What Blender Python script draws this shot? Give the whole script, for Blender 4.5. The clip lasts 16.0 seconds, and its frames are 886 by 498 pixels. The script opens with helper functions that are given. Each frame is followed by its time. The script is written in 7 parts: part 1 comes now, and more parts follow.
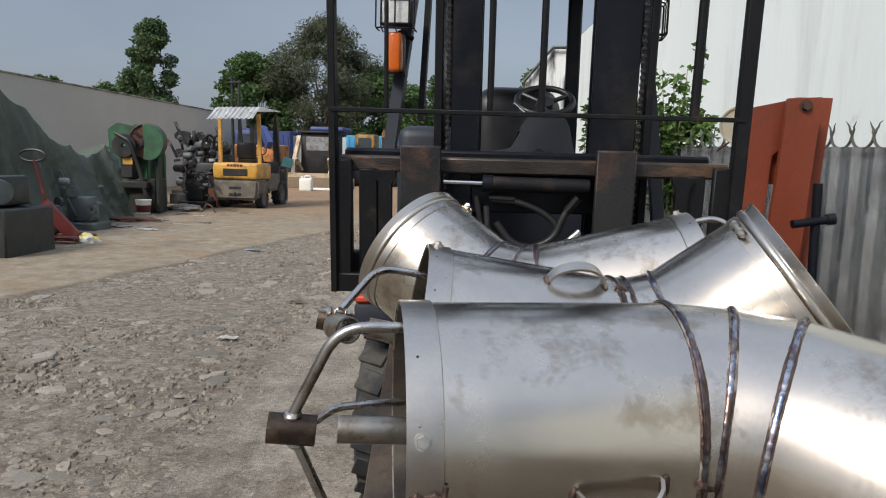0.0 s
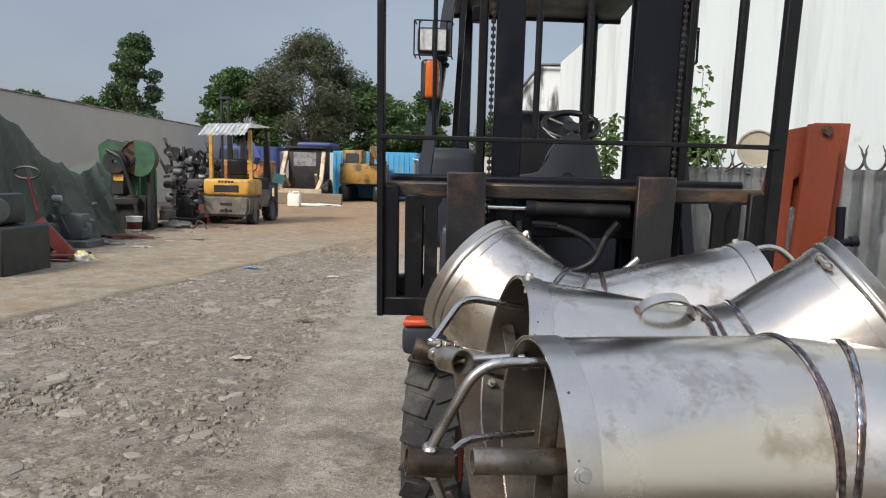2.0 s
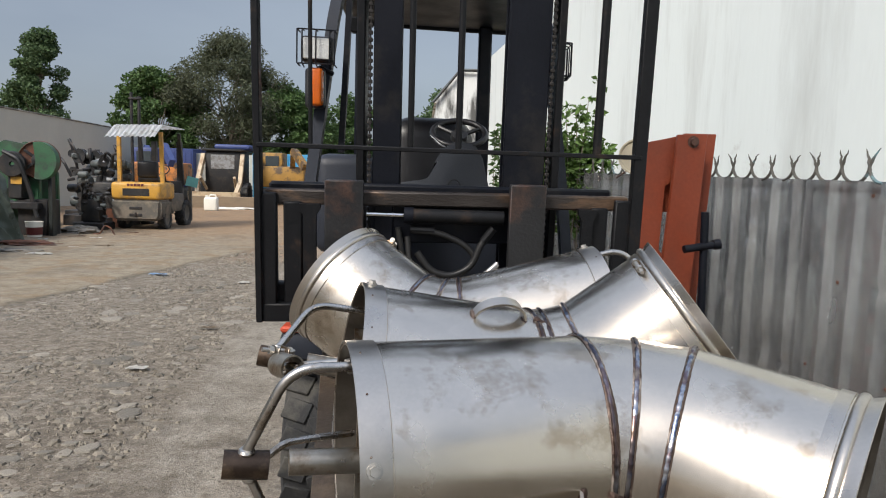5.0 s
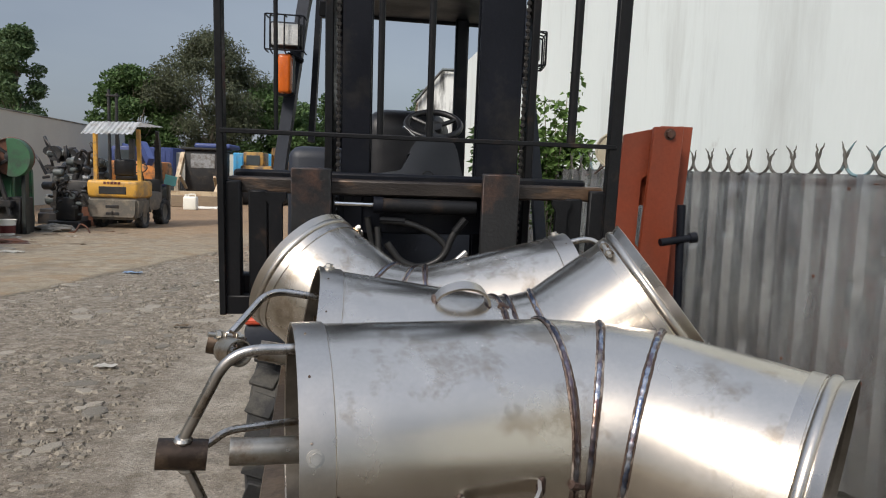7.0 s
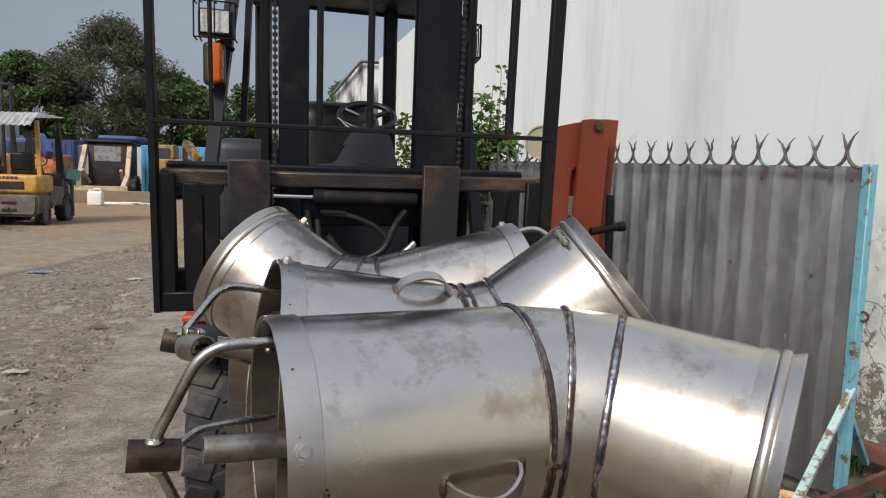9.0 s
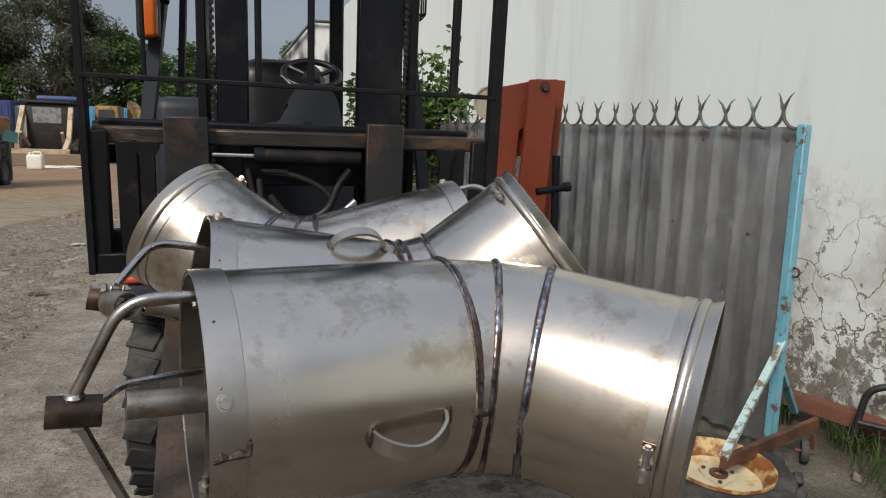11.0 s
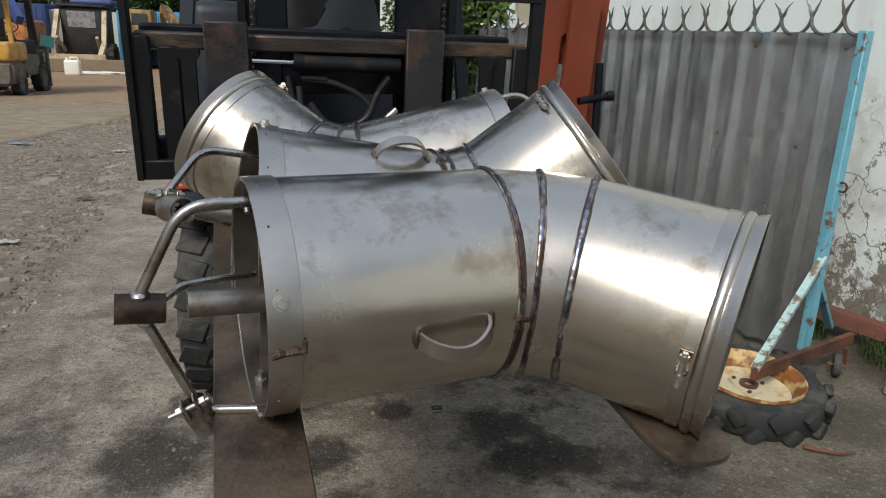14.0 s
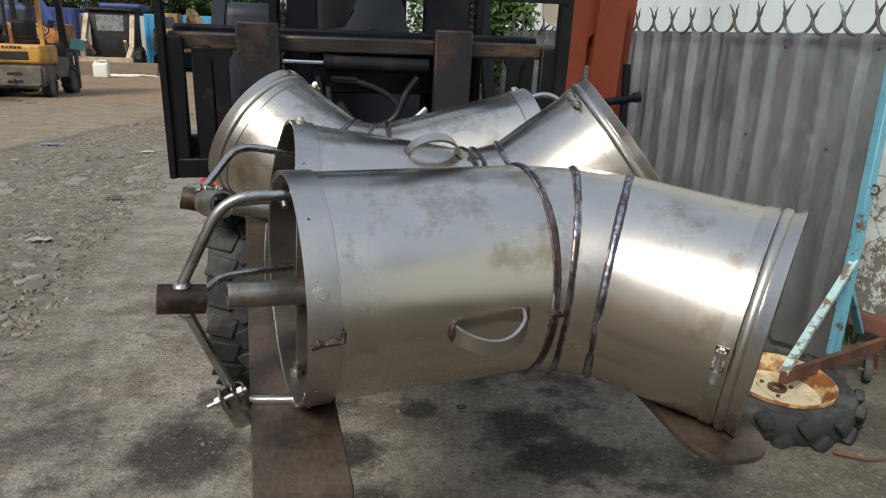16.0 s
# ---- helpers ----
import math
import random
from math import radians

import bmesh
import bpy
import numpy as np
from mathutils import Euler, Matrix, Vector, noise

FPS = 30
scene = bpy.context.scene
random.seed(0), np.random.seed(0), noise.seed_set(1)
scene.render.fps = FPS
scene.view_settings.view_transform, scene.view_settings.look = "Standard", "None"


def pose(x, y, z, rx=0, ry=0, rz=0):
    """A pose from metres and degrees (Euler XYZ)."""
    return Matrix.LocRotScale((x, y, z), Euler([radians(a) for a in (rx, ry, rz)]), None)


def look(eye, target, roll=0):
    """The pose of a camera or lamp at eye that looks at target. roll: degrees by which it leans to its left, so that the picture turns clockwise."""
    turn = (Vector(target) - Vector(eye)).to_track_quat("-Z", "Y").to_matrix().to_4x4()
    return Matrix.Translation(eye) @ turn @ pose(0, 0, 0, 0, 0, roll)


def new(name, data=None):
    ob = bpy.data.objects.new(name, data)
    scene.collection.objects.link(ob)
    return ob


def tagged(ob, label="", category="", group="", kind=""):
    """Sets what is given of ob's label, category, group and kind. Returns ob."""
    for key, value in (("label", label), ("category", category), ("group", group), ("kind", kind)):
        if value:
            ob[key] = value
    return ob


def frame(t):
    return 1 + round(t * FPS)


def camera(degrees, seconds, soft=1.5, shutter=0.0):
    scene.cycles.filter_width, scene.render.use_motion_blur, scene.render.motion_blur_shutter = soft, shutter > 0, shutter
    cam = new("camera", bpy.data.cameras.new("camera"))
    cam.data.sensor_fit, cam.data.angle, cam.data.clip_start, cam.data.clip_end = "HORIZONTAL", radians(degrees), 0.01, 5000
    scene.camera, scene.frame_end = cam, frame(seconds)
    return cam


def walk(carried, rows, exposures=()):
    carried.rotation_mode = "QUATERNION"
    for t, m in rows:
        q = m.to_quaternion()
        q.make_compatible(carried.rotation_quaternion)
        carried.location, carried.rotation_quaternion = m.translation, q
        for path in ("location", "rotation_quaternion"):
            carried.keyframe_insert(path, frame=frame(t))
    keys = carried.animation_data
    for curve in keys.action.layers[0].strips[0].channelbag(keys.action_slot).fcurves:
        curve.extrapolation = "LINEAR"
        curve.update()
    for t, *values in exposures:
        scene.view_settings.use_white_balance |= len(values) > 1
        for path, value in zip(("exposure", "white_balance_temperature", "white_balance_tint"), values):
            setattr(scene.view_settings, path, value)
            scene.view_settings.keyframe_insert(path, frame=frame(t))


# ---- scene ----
cam = camera(65.9, 16.0, soft=1.1)
PATH = [
    (0, (0.131, -0.013, 1.347), (-0.063, 1.961, 1.085), 1.5),
    (0.5, (0.121, -0.049, 1.381), (-0.005, 1.937, 1.184), 1.3),
    (1, (0.003, -0.091, 1.37), (-0.117, 1.895, 1.169), 1.5),
    (1.5, (-0.025, -0.077, 1.374), (-0.165, 1.907, 1.168), 1.4),
    (2, (-0.089, -0.07, 1.382), (-0.234, 1.913, 1.163), 1.5),
    (2.5, (-0.06, -0.099, 1.401), (-0.22, 1.884, 1.198), 1.5),
    (3, (0.0, -0.143, 1.421), (-0.172, 1.839, 1.214), 1.5),
    (3.5, (0.049, -0.153, 1.419), (-0.13, 1.828, 1.21), 1.7),
    (4, (0.076, -0.141, 1.421), (-0.103, 1.838, 1.199), 1.8),
    (4.5, (0.081, -0.134, 1.415), (0.117, 1.855, 1.206), 1.5),
    (7, (0.139, -0.066, 1.36), (0.255, 1.921, 1.161), 1.9),
    (7.5, (0.102, -0.067, 1.357), (0.382, 1.902, 1.149), 1.7),
    (8, (0.066, -0.077, 1.359), (0.358, 1.89, 1.144), 1.6),
    (8.5, (0.054, -0.064, 1.357), (0.37, 1.9, 1.145), 1.6),
    (11, (0.098, -0.075, 1.335), (0.573, 1.842, 1.024), 1.8),
    (11.5, (0.136, -0.127, 1.343), (0.594, 1.745, 0.808), 1.8),
    (12, (0.12, -0.13, 1.343), (0.566, 1.736, 0.779), 1.9),
    (12.5, (0.077, -0.097, 1.346), (0.514, 1.767, 0.767), 2.0),
    (13, (0.079, -0.103, 1.343), (0.498, 1.768, 0.774), 2.0),
    (13.5, (0.085, -0.092, 1.342), (0.481, 1.782, 0.767), 1.9),
    (14, (0.077, -0.089, 1.336), (0.452, 1.792, 0.767), 2.0),
    (14.5, (0.072, -0.095, 1.34), (0.433, 1.789, 0.772), 1.9),
    (15, (0.055, -0.108, 1.334), (0.41, 1.778, 0.772), 2.1),
    (15.5, (0.056, -0.097, 1.328), (0.395, 1.79, 0.757), 1.9),
    (16, (0.052, -0.098, 1.325), (0.369, 1.795, 0.763), 2.0),
]
LIGHTENING = [(0, 0.05, 6480, 10), (2.5, 0.31, 6580, 10), (3.5, 0.33, 6580, 10), (4.5, 0.24, 6580, 10), (7, 0.03, 6650, 10), (8.5, -0.03, 6750, 10), (11, -0.24, 6780, 10), (11.5, -0.33, 6750, 10), (13, -0.29, 6540, 7), (16, -0.13, 6490, 6)]
walk(cam, [(t, look(eye, target, roll)) for t, eye, target, roll in PATH], LIGHTENING)

# ---- world and light ----
SUN_AZ, SUN_EL = 215.0, 42.0      # degrees: compass-like angle from +y, clockwise
world = bpy.data.worlds.new("overcast_sky")
scene.world = world
world.use_nodes = True
wn, wl = world.node_tree.nodes, world.node_tree.links
wn.clear()
w_out = wn.new("ShaderNodeOutputWorld")
w_bg = wn.new("ShaderNodeBackground")
w_sky = wn.new("ShaderNodeTexSky")
w_sky.sky_type = "NISHITA"
w_sky.sun_disc = False
w_sky.sun_elevation = radians(SUN_EL)
w_sky.sun_rotation = radians(SUN_AZ)
w_sky.air_density, w_sky.dust_density, w_sky.ozone_density = 1.0, 3.0, 1.5
w_co = wn.new("ShaderNodeTexCoord")
w_map = wn.new("ShaderNodeMapping")
w_map.inputs["Scale"].default_value = (1.0, 1.0, 3.0)
w_noise = wn.new("ShaderNodeTexNoise")
w_noise.inputs["Scale"].default_value, w_noise.inputs["Detail"].default_value = 1.6, 5.0
w_ramp = wn.new("ShaderNodeValToRGB")
w_ramp.color_ramp.elements[0].position, w_ramp.color_ramp.elements[0].color = 0.3, (2.55, 2.93, 3.72, 1)
w_ramp.color_ramp.elements[1].position, w_ramp.color_ramp.elements[1].color = 0.75, (3.95, 4.42, 5.10, 1)
w_mix = wn.new("ShaderNodeMix")
w_mix.data_type = "RGBA"
w_mix.inputs[0].default_value = 0.62
wl.new(w_co.outputs["Generated"], w_map.inputs["Vector"])
wl.new(w_map.outputs["Vector"], w_noise.inputs["Vector"])
wl.new(w_noise.outputs["Fac"], w_ramp.inputs["Fac"])
wl.new(w_sky.outputs["Color"], w_mix.inputs[6])
wl.new(w_ramp.outputs["Color"], w_mix.inputs[7])
# an overcast sky is brighter overhead than at the horizon
w_sep, w_up, w_scale = wn.new("ShaderNodeSeparateXYZ"), wn.new("ShaderNodeMapRange"), wn.new("ShaderNodeVectorMath")
w_up.interpolation_type = "SMOOTHSTEP"
w_up.inputs["From Min"].default_value, w_up.inputs["From Max"].default_value = 0.22, 0.95
w_up.inputs["To Min"].default_value, w_up.inputs["To Max"].default_value = 1.0, 2.6
w_scale.operation = "SCALE"
wl.new(w_co.outputs["Generated"], w_sep.inputs[0])
wl.new(w_sep.outputs[2], w_up.inputs["Value"])
wl.new(w_mix.outputs[2], w_scale.inputs[0])
wl.new(w_up.outputs["Result"], w_scale.inputs["Scale"])
wl.new(w_scale.outputs["Vector"], w_bg.inputs["Color"])
w_bg.inputs["Strength"].default_value = 0.1
wl.new(w_bg.outputs["Background"], w_out.inputs["Surface"])
sun = new("sun", bpy.data.lights.new("sun", "SUN"))
sun.data.energy, sun.data.angle, sun.data.color = 3.3, radians(16), (1.0, 0.95, 0.88)
sd = Vector((math.sin(radians(SUN_AZ)) * math.cos(radians(SUN_EL)), math.cos(radians(SUN_AZ)) * math.cos(radians(SUN_EL)), math.sin(radians(SUN_EL))))
sun.matrix_world = look(sd * 60, (0, 0, 0))


# ---- materials ----
def material(name, color, rough=0.6, metal=0.0, vary=0.15, scale=6.0, fine=60.0, bump=0.15, second=None, amount=0.5, second_scale=3.0,
             second_rough=None, sharp=0.12, stretch=(1, 1, 1), random_tone=0.0, bump_scale=None, spec=0.5):
    """Two scales of tone, an optional second colour in patches (rust, dirt, chipped paint) and fine relief."""
    m = bpy.data.materials.new(name)
    m.use_nodes = True
    n, l = m.node_tree.nodes, m.node_tree.links
    bsdf = n["Principled BSDF"]
    co, mp = n.new("ShaderNodeTexCoord"), n.new("ShaderNodeMapping")
    mp.inputs["Scale"].default_value = stretch
    l.new(co.outputs["Object"], mp.inputs["Vector"])
    a, b = n.new("ShaderNodeTexNoise"), n.new("ShaderNodeTexNoise")
    a.inputs["Scale"].default_value, a.inputs["Detail"].default_value = scale, 6
    b.inputs["Scale"].default_value, b.inputs["Detail"].default_value = fine, 4
    l.new(mp.outputs["Vector"], a.inputs["Vector"])
    l.new(mp.outputs["Vector"], b.inputs["Vector"])
    add = n.new("ShaderNodeMath")
    add.operation = "MULTIPLY_ADD"
    l.new(b.outputs["Fac"], add.inputs[0])
    add.inputs[1].default_value = 0.5
    l.new(a.outputs["Fac"], add.inputs[2])
    rng = n.new("ShaderNodeMapRange")
    rng.inputs["From Min"].default_value, rng.inputs["From Max"].default_value = 0.4, 1.1
    rng.inputs["To Min"].default_value, rng.inputs["To Max"].default_value = 1 - vary, 1 + vary
    l.new(add.outputs["Value"], rng.inputs["Value"])
    tone = rng.outputs["Result"]
    if random_tone:
        info, r2, mul = n.new("ShaderNodeObjectInfo"), n.new("ShaderNodeMapRange"), n.new("ShaderNodeMath")
        r2.inputs["To Min"].default_value, r2.inputs["To Max"].default_value = 1 - random_tone, 1 + random_tone
        l.new(info.outputs["Random"], r2.inputs["Value"])
        mul.operation = "MULTIPLY"
        l.new(tone, mul.inputs[0])
        l.new(r2.outputs["Result"], mul.inputs[1])
        tone = mul.outputs["Value"]
    sc = n.new("ShaderNodeVectorMath")
    sc.operation = "SCALE"
    base = n.new("ShaderNodeRGB")
    base.outputs[0].default_value = (*color, 1)
    col = base.outputs[0]
    if second:
        c, ramp, mix = n.new("ShaderNodeTexNoise"), n.new("ShaderNodeMapRange"), n.new("ShaderNodeMix")
        c.inputs["Scale"].default_value, c.inputs["Detail"].default_value, c.inputs["Roughness"].default_value = second_scale, 9, 0.65
        l.new(mp.outputs["Vector"], c.inputs["Vector"])
        edge = 0.72 - 0.44 * amount
        ramp.inputs["From Min"].default_value, ramp.inputs["From Max"].default_value = edge - sharp / 2, edge + sharp / 2
        l.new(c.outputs["Fac"], ramp.inputs["Value"])
        mix.data_type = "RGBA"
        l.new(ramp.outputs["Result"], mix.inputs[0])
        l.new(col, mix.inputs[6])
        mix.inputs[7].default_value = (*second, 1)
        col = mix.outputs[2]
        if second_rough is not None:
            rr = n.new("ShaderNodeMapRange")
            rr.inputs["To Min"].default_value, rr.inputs["To Max"].default_value = rough, second_rough
            l.new(ramp.outputs["Result"], rr.inputs["Value"])
            l.new(rr.outputs["Result"], bsdf.inputs["Roughness"])
            if metal > 0:
                rm = n.new("ShaderNodeMapRange")
                rm.inputs["To Min"].default_value, rm.inputs["To Max"].default_value = metal, 0.0
                l.new(ramp.outputs["Result"], rm.inputs["Value"])
                l.new(rm.outputs["Result"], bsdf.inputs["Metallic"])
    l.new(col, sc.inputs[0])
    l.new(tone, sc.inputs["Scale"])
    l.new(sc.outputs["Vector"], bsdf.inputs["Base Color"])
    if second_rough is None or not second:
        r3 = n.new("ShaderNodeMapRange")
        r3.inputs["From Min"].default_value, r3.inputs["From Max"].default_value = 0.3, 0.7
        r3.inputs["To Min"].default_value, r3.inputs["To Max"].default_value = max(0.03, rough * 0.8), min(1, rough * 1.2)
        l.new(a.outputs["Fac"], r3.inputs["Value"])
        l.new(r3.outputs["Result"], bsdf.inputs["Roughness"])
    if not bsdf.inputs["Metallic"].is_linked:
        bsdf.inputs["Metallic"].default_value = metal
    bsdf.inputs["Specular IOR Level"].default_value = spec
    if bump:
        bp = n.new("ShaderNodeBump")
        bp.inputs["Strength"].default_value, bp.inputs["Distance"].default_value = bump, 0.01
        src = b
        if bump_scale:
            src = n.new("ShaderNodeTexNoise")
            src.inputs["Scale"].default_value, src.inputs["Detail"].default_value = bump_scale, 6
            l.new(mp.outputs["Vector"], src.inputs["Vector"])
        l.new(src.outputs["Fac"], bp.inputs["Height"])
        l.new(bp.outputs["Normal"], bsdf.inputs["Normal"])
    return m


STEEL = material("brushed_stainless", (0.592, 0.542, 0.474), 0.25, 1.0, 0.09, 9, 160, 0.012, second=(0.42, 0.36, 0.29), amount=0.34, second_scale=7.0, sharp=0.09)
STEEL_BAND = material("stainless_band", (0.50, 0.465, 0.42), 0.30, 1.0, 0.12, 12, 160, 0.02)
STEEL_BAR = material("bright_bar_steel", (0.46, 0.44, 0.41), 0.27, 1.0, 0.2, 14, 90, 0.04, second=(0.25, 0.19, 0.13), amount=0.25, second_scale=12)
STEEL_BROWN = material("heat_browned_steel", (0.11, 0.078, 0.055), 0.4, 0.8, 0.35, 25, 120, 0.1, second=(0.05, 0.036, 0.028), amount=0.5, second_scale=14)
STEEL_STUB = material("grey_mill_steel", (0.34, 0.32, 0.28), 0.34, 0.9, 0.25, 15, 90, 0.06, second=(0.16, 0.11, 0.07), amount=0.45, second_scale=10)
WELD_SCALE = material("weld_scale", (0.085, 0.058, 0.046), 0.45, 0.7, 0.4, 30, 140, 0.3, second=(0.34, 0.29, 0.25), amount=0.34, second_scale=16)
BURNT = material("burnt_weld", (0.050, 0.030, 0.024), 0.45, 0.35, 0.5, 40, 160, 0.4, second=(0.12, 0.085, 0.07), amount=0.3, second_scale=30)
# dark because the shade inside the tubes is put into this colour
STEEL_INNER_SHADE = material("shaded_inner_steel", (0.16, 0.145, 0.125), 0.55, 0.7, 0.25, 8, 90, 0.1, second=(0.07, 0.058, 0.046), amount=0.5, second_scale=6, sharp=0.3)
BOLT = material("zinc_bolt", (0.40, 0.39, 0.37), 0.5, 1.0, 0.1, 40, 200, 0.03)
CHROME = material("chrome_rod", (0.8, 0.8, 0.8), 0.1, 1.0, 0.05, 20, 100, 0.0)
MAST = material("mast_black_paint", (0.005, 0.0062, 0.0105), 0.5, 0.0, 0.3, 5, 60, 0.1, second=(0.016, 0.0155, 0.016), amount=0.3, second_scale=4, spec=0.2)
MAST_WORN = material("worn_black_steel", (0.009, 0.0095, 0.011), 0.5, 0.1, 0.3, 6, 60, 0.15, second=(0.03, 0.021, 0.016), amount=0.22, second_scale=6, spec=0.2)
SHANK = material("fork_shank_steel", (0.016, 0.0165, 0.018), 0.48, 0.15, 0.4, 7, 80, 0.2, second=(0.085, 0.042, 0.028), amount=0.20, second_scale=5, sharp=0.2)
RUST_BAR = material("rubbed_rusty_bar", (0.036, 0.030, 0.027), 0.46, 0.45, 0.4, 9, 90, 0.25, second=(0.125, 0.078, 0.050), amount=0.34, second_scale=6, stretch=(0.5, 1, 1.6))
FORK = material("oiled_brown_fork", (0.055, 0.042, 0.033), 0.42, 0.45, 0.4, 9, 90, 0.2, second=(0.12, 0.09, 0.066), amount=0.4, second_scale=6)
RUBBER = material("tyre_rubber", (0.02, 0.0205, 0.0215), 0.8, 0.0, 0.35, 12, 80, 0.3, second=(0.06, 0.057, 0.05), amount=0.35, second_scale=7)
HOSE = material("hose_rubber", (0.009, 0.009, 0.0095), 0.55, 0.0, 0.2, 20, 90, 0.1)
CHAIN = material("greasy_chain", (0.035, 0.032, 0.03), 0.45, 0.6, 0.3, 30, 120, 0.2)
SLATE = material("slate_blue_paint", (0.02, 0.024, 0.034), 0.5, 0.0, 0.2, 6, 70, 0.08, second=(0.018, 0.018, 0.021), amount=0.25, spec=0.35)
PLASTIC = material("dark_plastic", (0.016, 0.0165, 0.018), 0.45, 0.0, 0.15, 10, 120, 0.08)
VINYL = material("seat_vinyl", (0.011, 0.011, 0.013), 0.42, 0.0, 0.2, 8, 90, 0.1)
ORANGE_LENS = material("amber_lens", (0.50, 0.10, 0.008), 0.22, 0.0, 0.12, 20, 90, 0.1)
CLEAR_LENS = material("lamp_lens", (0.62, 0.63, 0.62), 0.12, 0.2, 0.2, 60, 140, 0.4)
ORANGE = material("orange_paint", (0.42, 0.055, 0.022), 0.5, 0.0, 0.15, 8, 60, 0.1)
RED_STEEL = material("red_oxide_paint", (0.22, 0.046, 0.02), 0.55, 0.0, 0.2, 4, 60, 0.08, second=(0.15, 0.04, 0.022), amount=0.4, second_scale=4, sharp=0.3, spec=0.3)
SHEET = material("galvanised_sheet", (0.62, 0.63, 0.64), 0.23, 0.82, 0.12, 5, 40, 0.015, second=(0.46, 0.465, 0.48), amount=0.4, second_scale=6, sharp=0.25, stretch=(1, 1, 0.35), random_tone=0.05, bump_scale=9)
SPIKE = material("old_spike_steel", (0.09, 0.085, 0.075), 0.6, 0.3, 0.4, 12, 80, 0.2, second=(0.16, 0.30, 0.34), amount=0.3, second_scale=6)
BLUE_CHIP = material("chipped_blue_paint", (0.14, 0.36, 0.46), 0.55, 0.0, 0.2, 8, 60, 0.2, second=(0.13, 0.08, 0.05), amount=0.27, second_scale=20, sharp=0.06)
PALE_CHIP = material("flaking_pale_paint", (0.36, 0.50, 0.50), 0.6, 0.0, 0.25, 9, 60, 0.25, second=(0.15, 0.10, 0.06), amount=0.40, second_scale=22, sharp=0.08)
RUST = material("rust_steel", (0.14, 0.055, 0.03), 0.75, 0.1, 0.35, 8, 70, 0.3, second=(0.07, 0.035, 0.025), amount=0.4)
CREAM_RIM = material("rusty_cream_rim", (0.50, 0.44, 0.30), 0.5, 0.0, 0.15, 9, 60, 0.12, second=(0.40, 0.25, 0.09), amount=0.28, second_scale=11, sharp=0.12)
RUST_RIM = material("rusted_rim_edge", (0.50, 0.36, 0.16), 0.55, 0.0, 0.2, 12, 70, 0.2, second=(0.22, 0.08, 0.025), amount=0.55, second_scale=14, sharp=0.12)
WALL_WHITE = material("stained_white_render", (0.725, 0.775, 0.76), 0.85, 0.0, 0.04, 1.2, 30, 0.15, second=(0.56, 0.59, 0.57), amount=0.22, second_scale=1.8, sharp=0.22, stretch=(1, 1, 0.16))


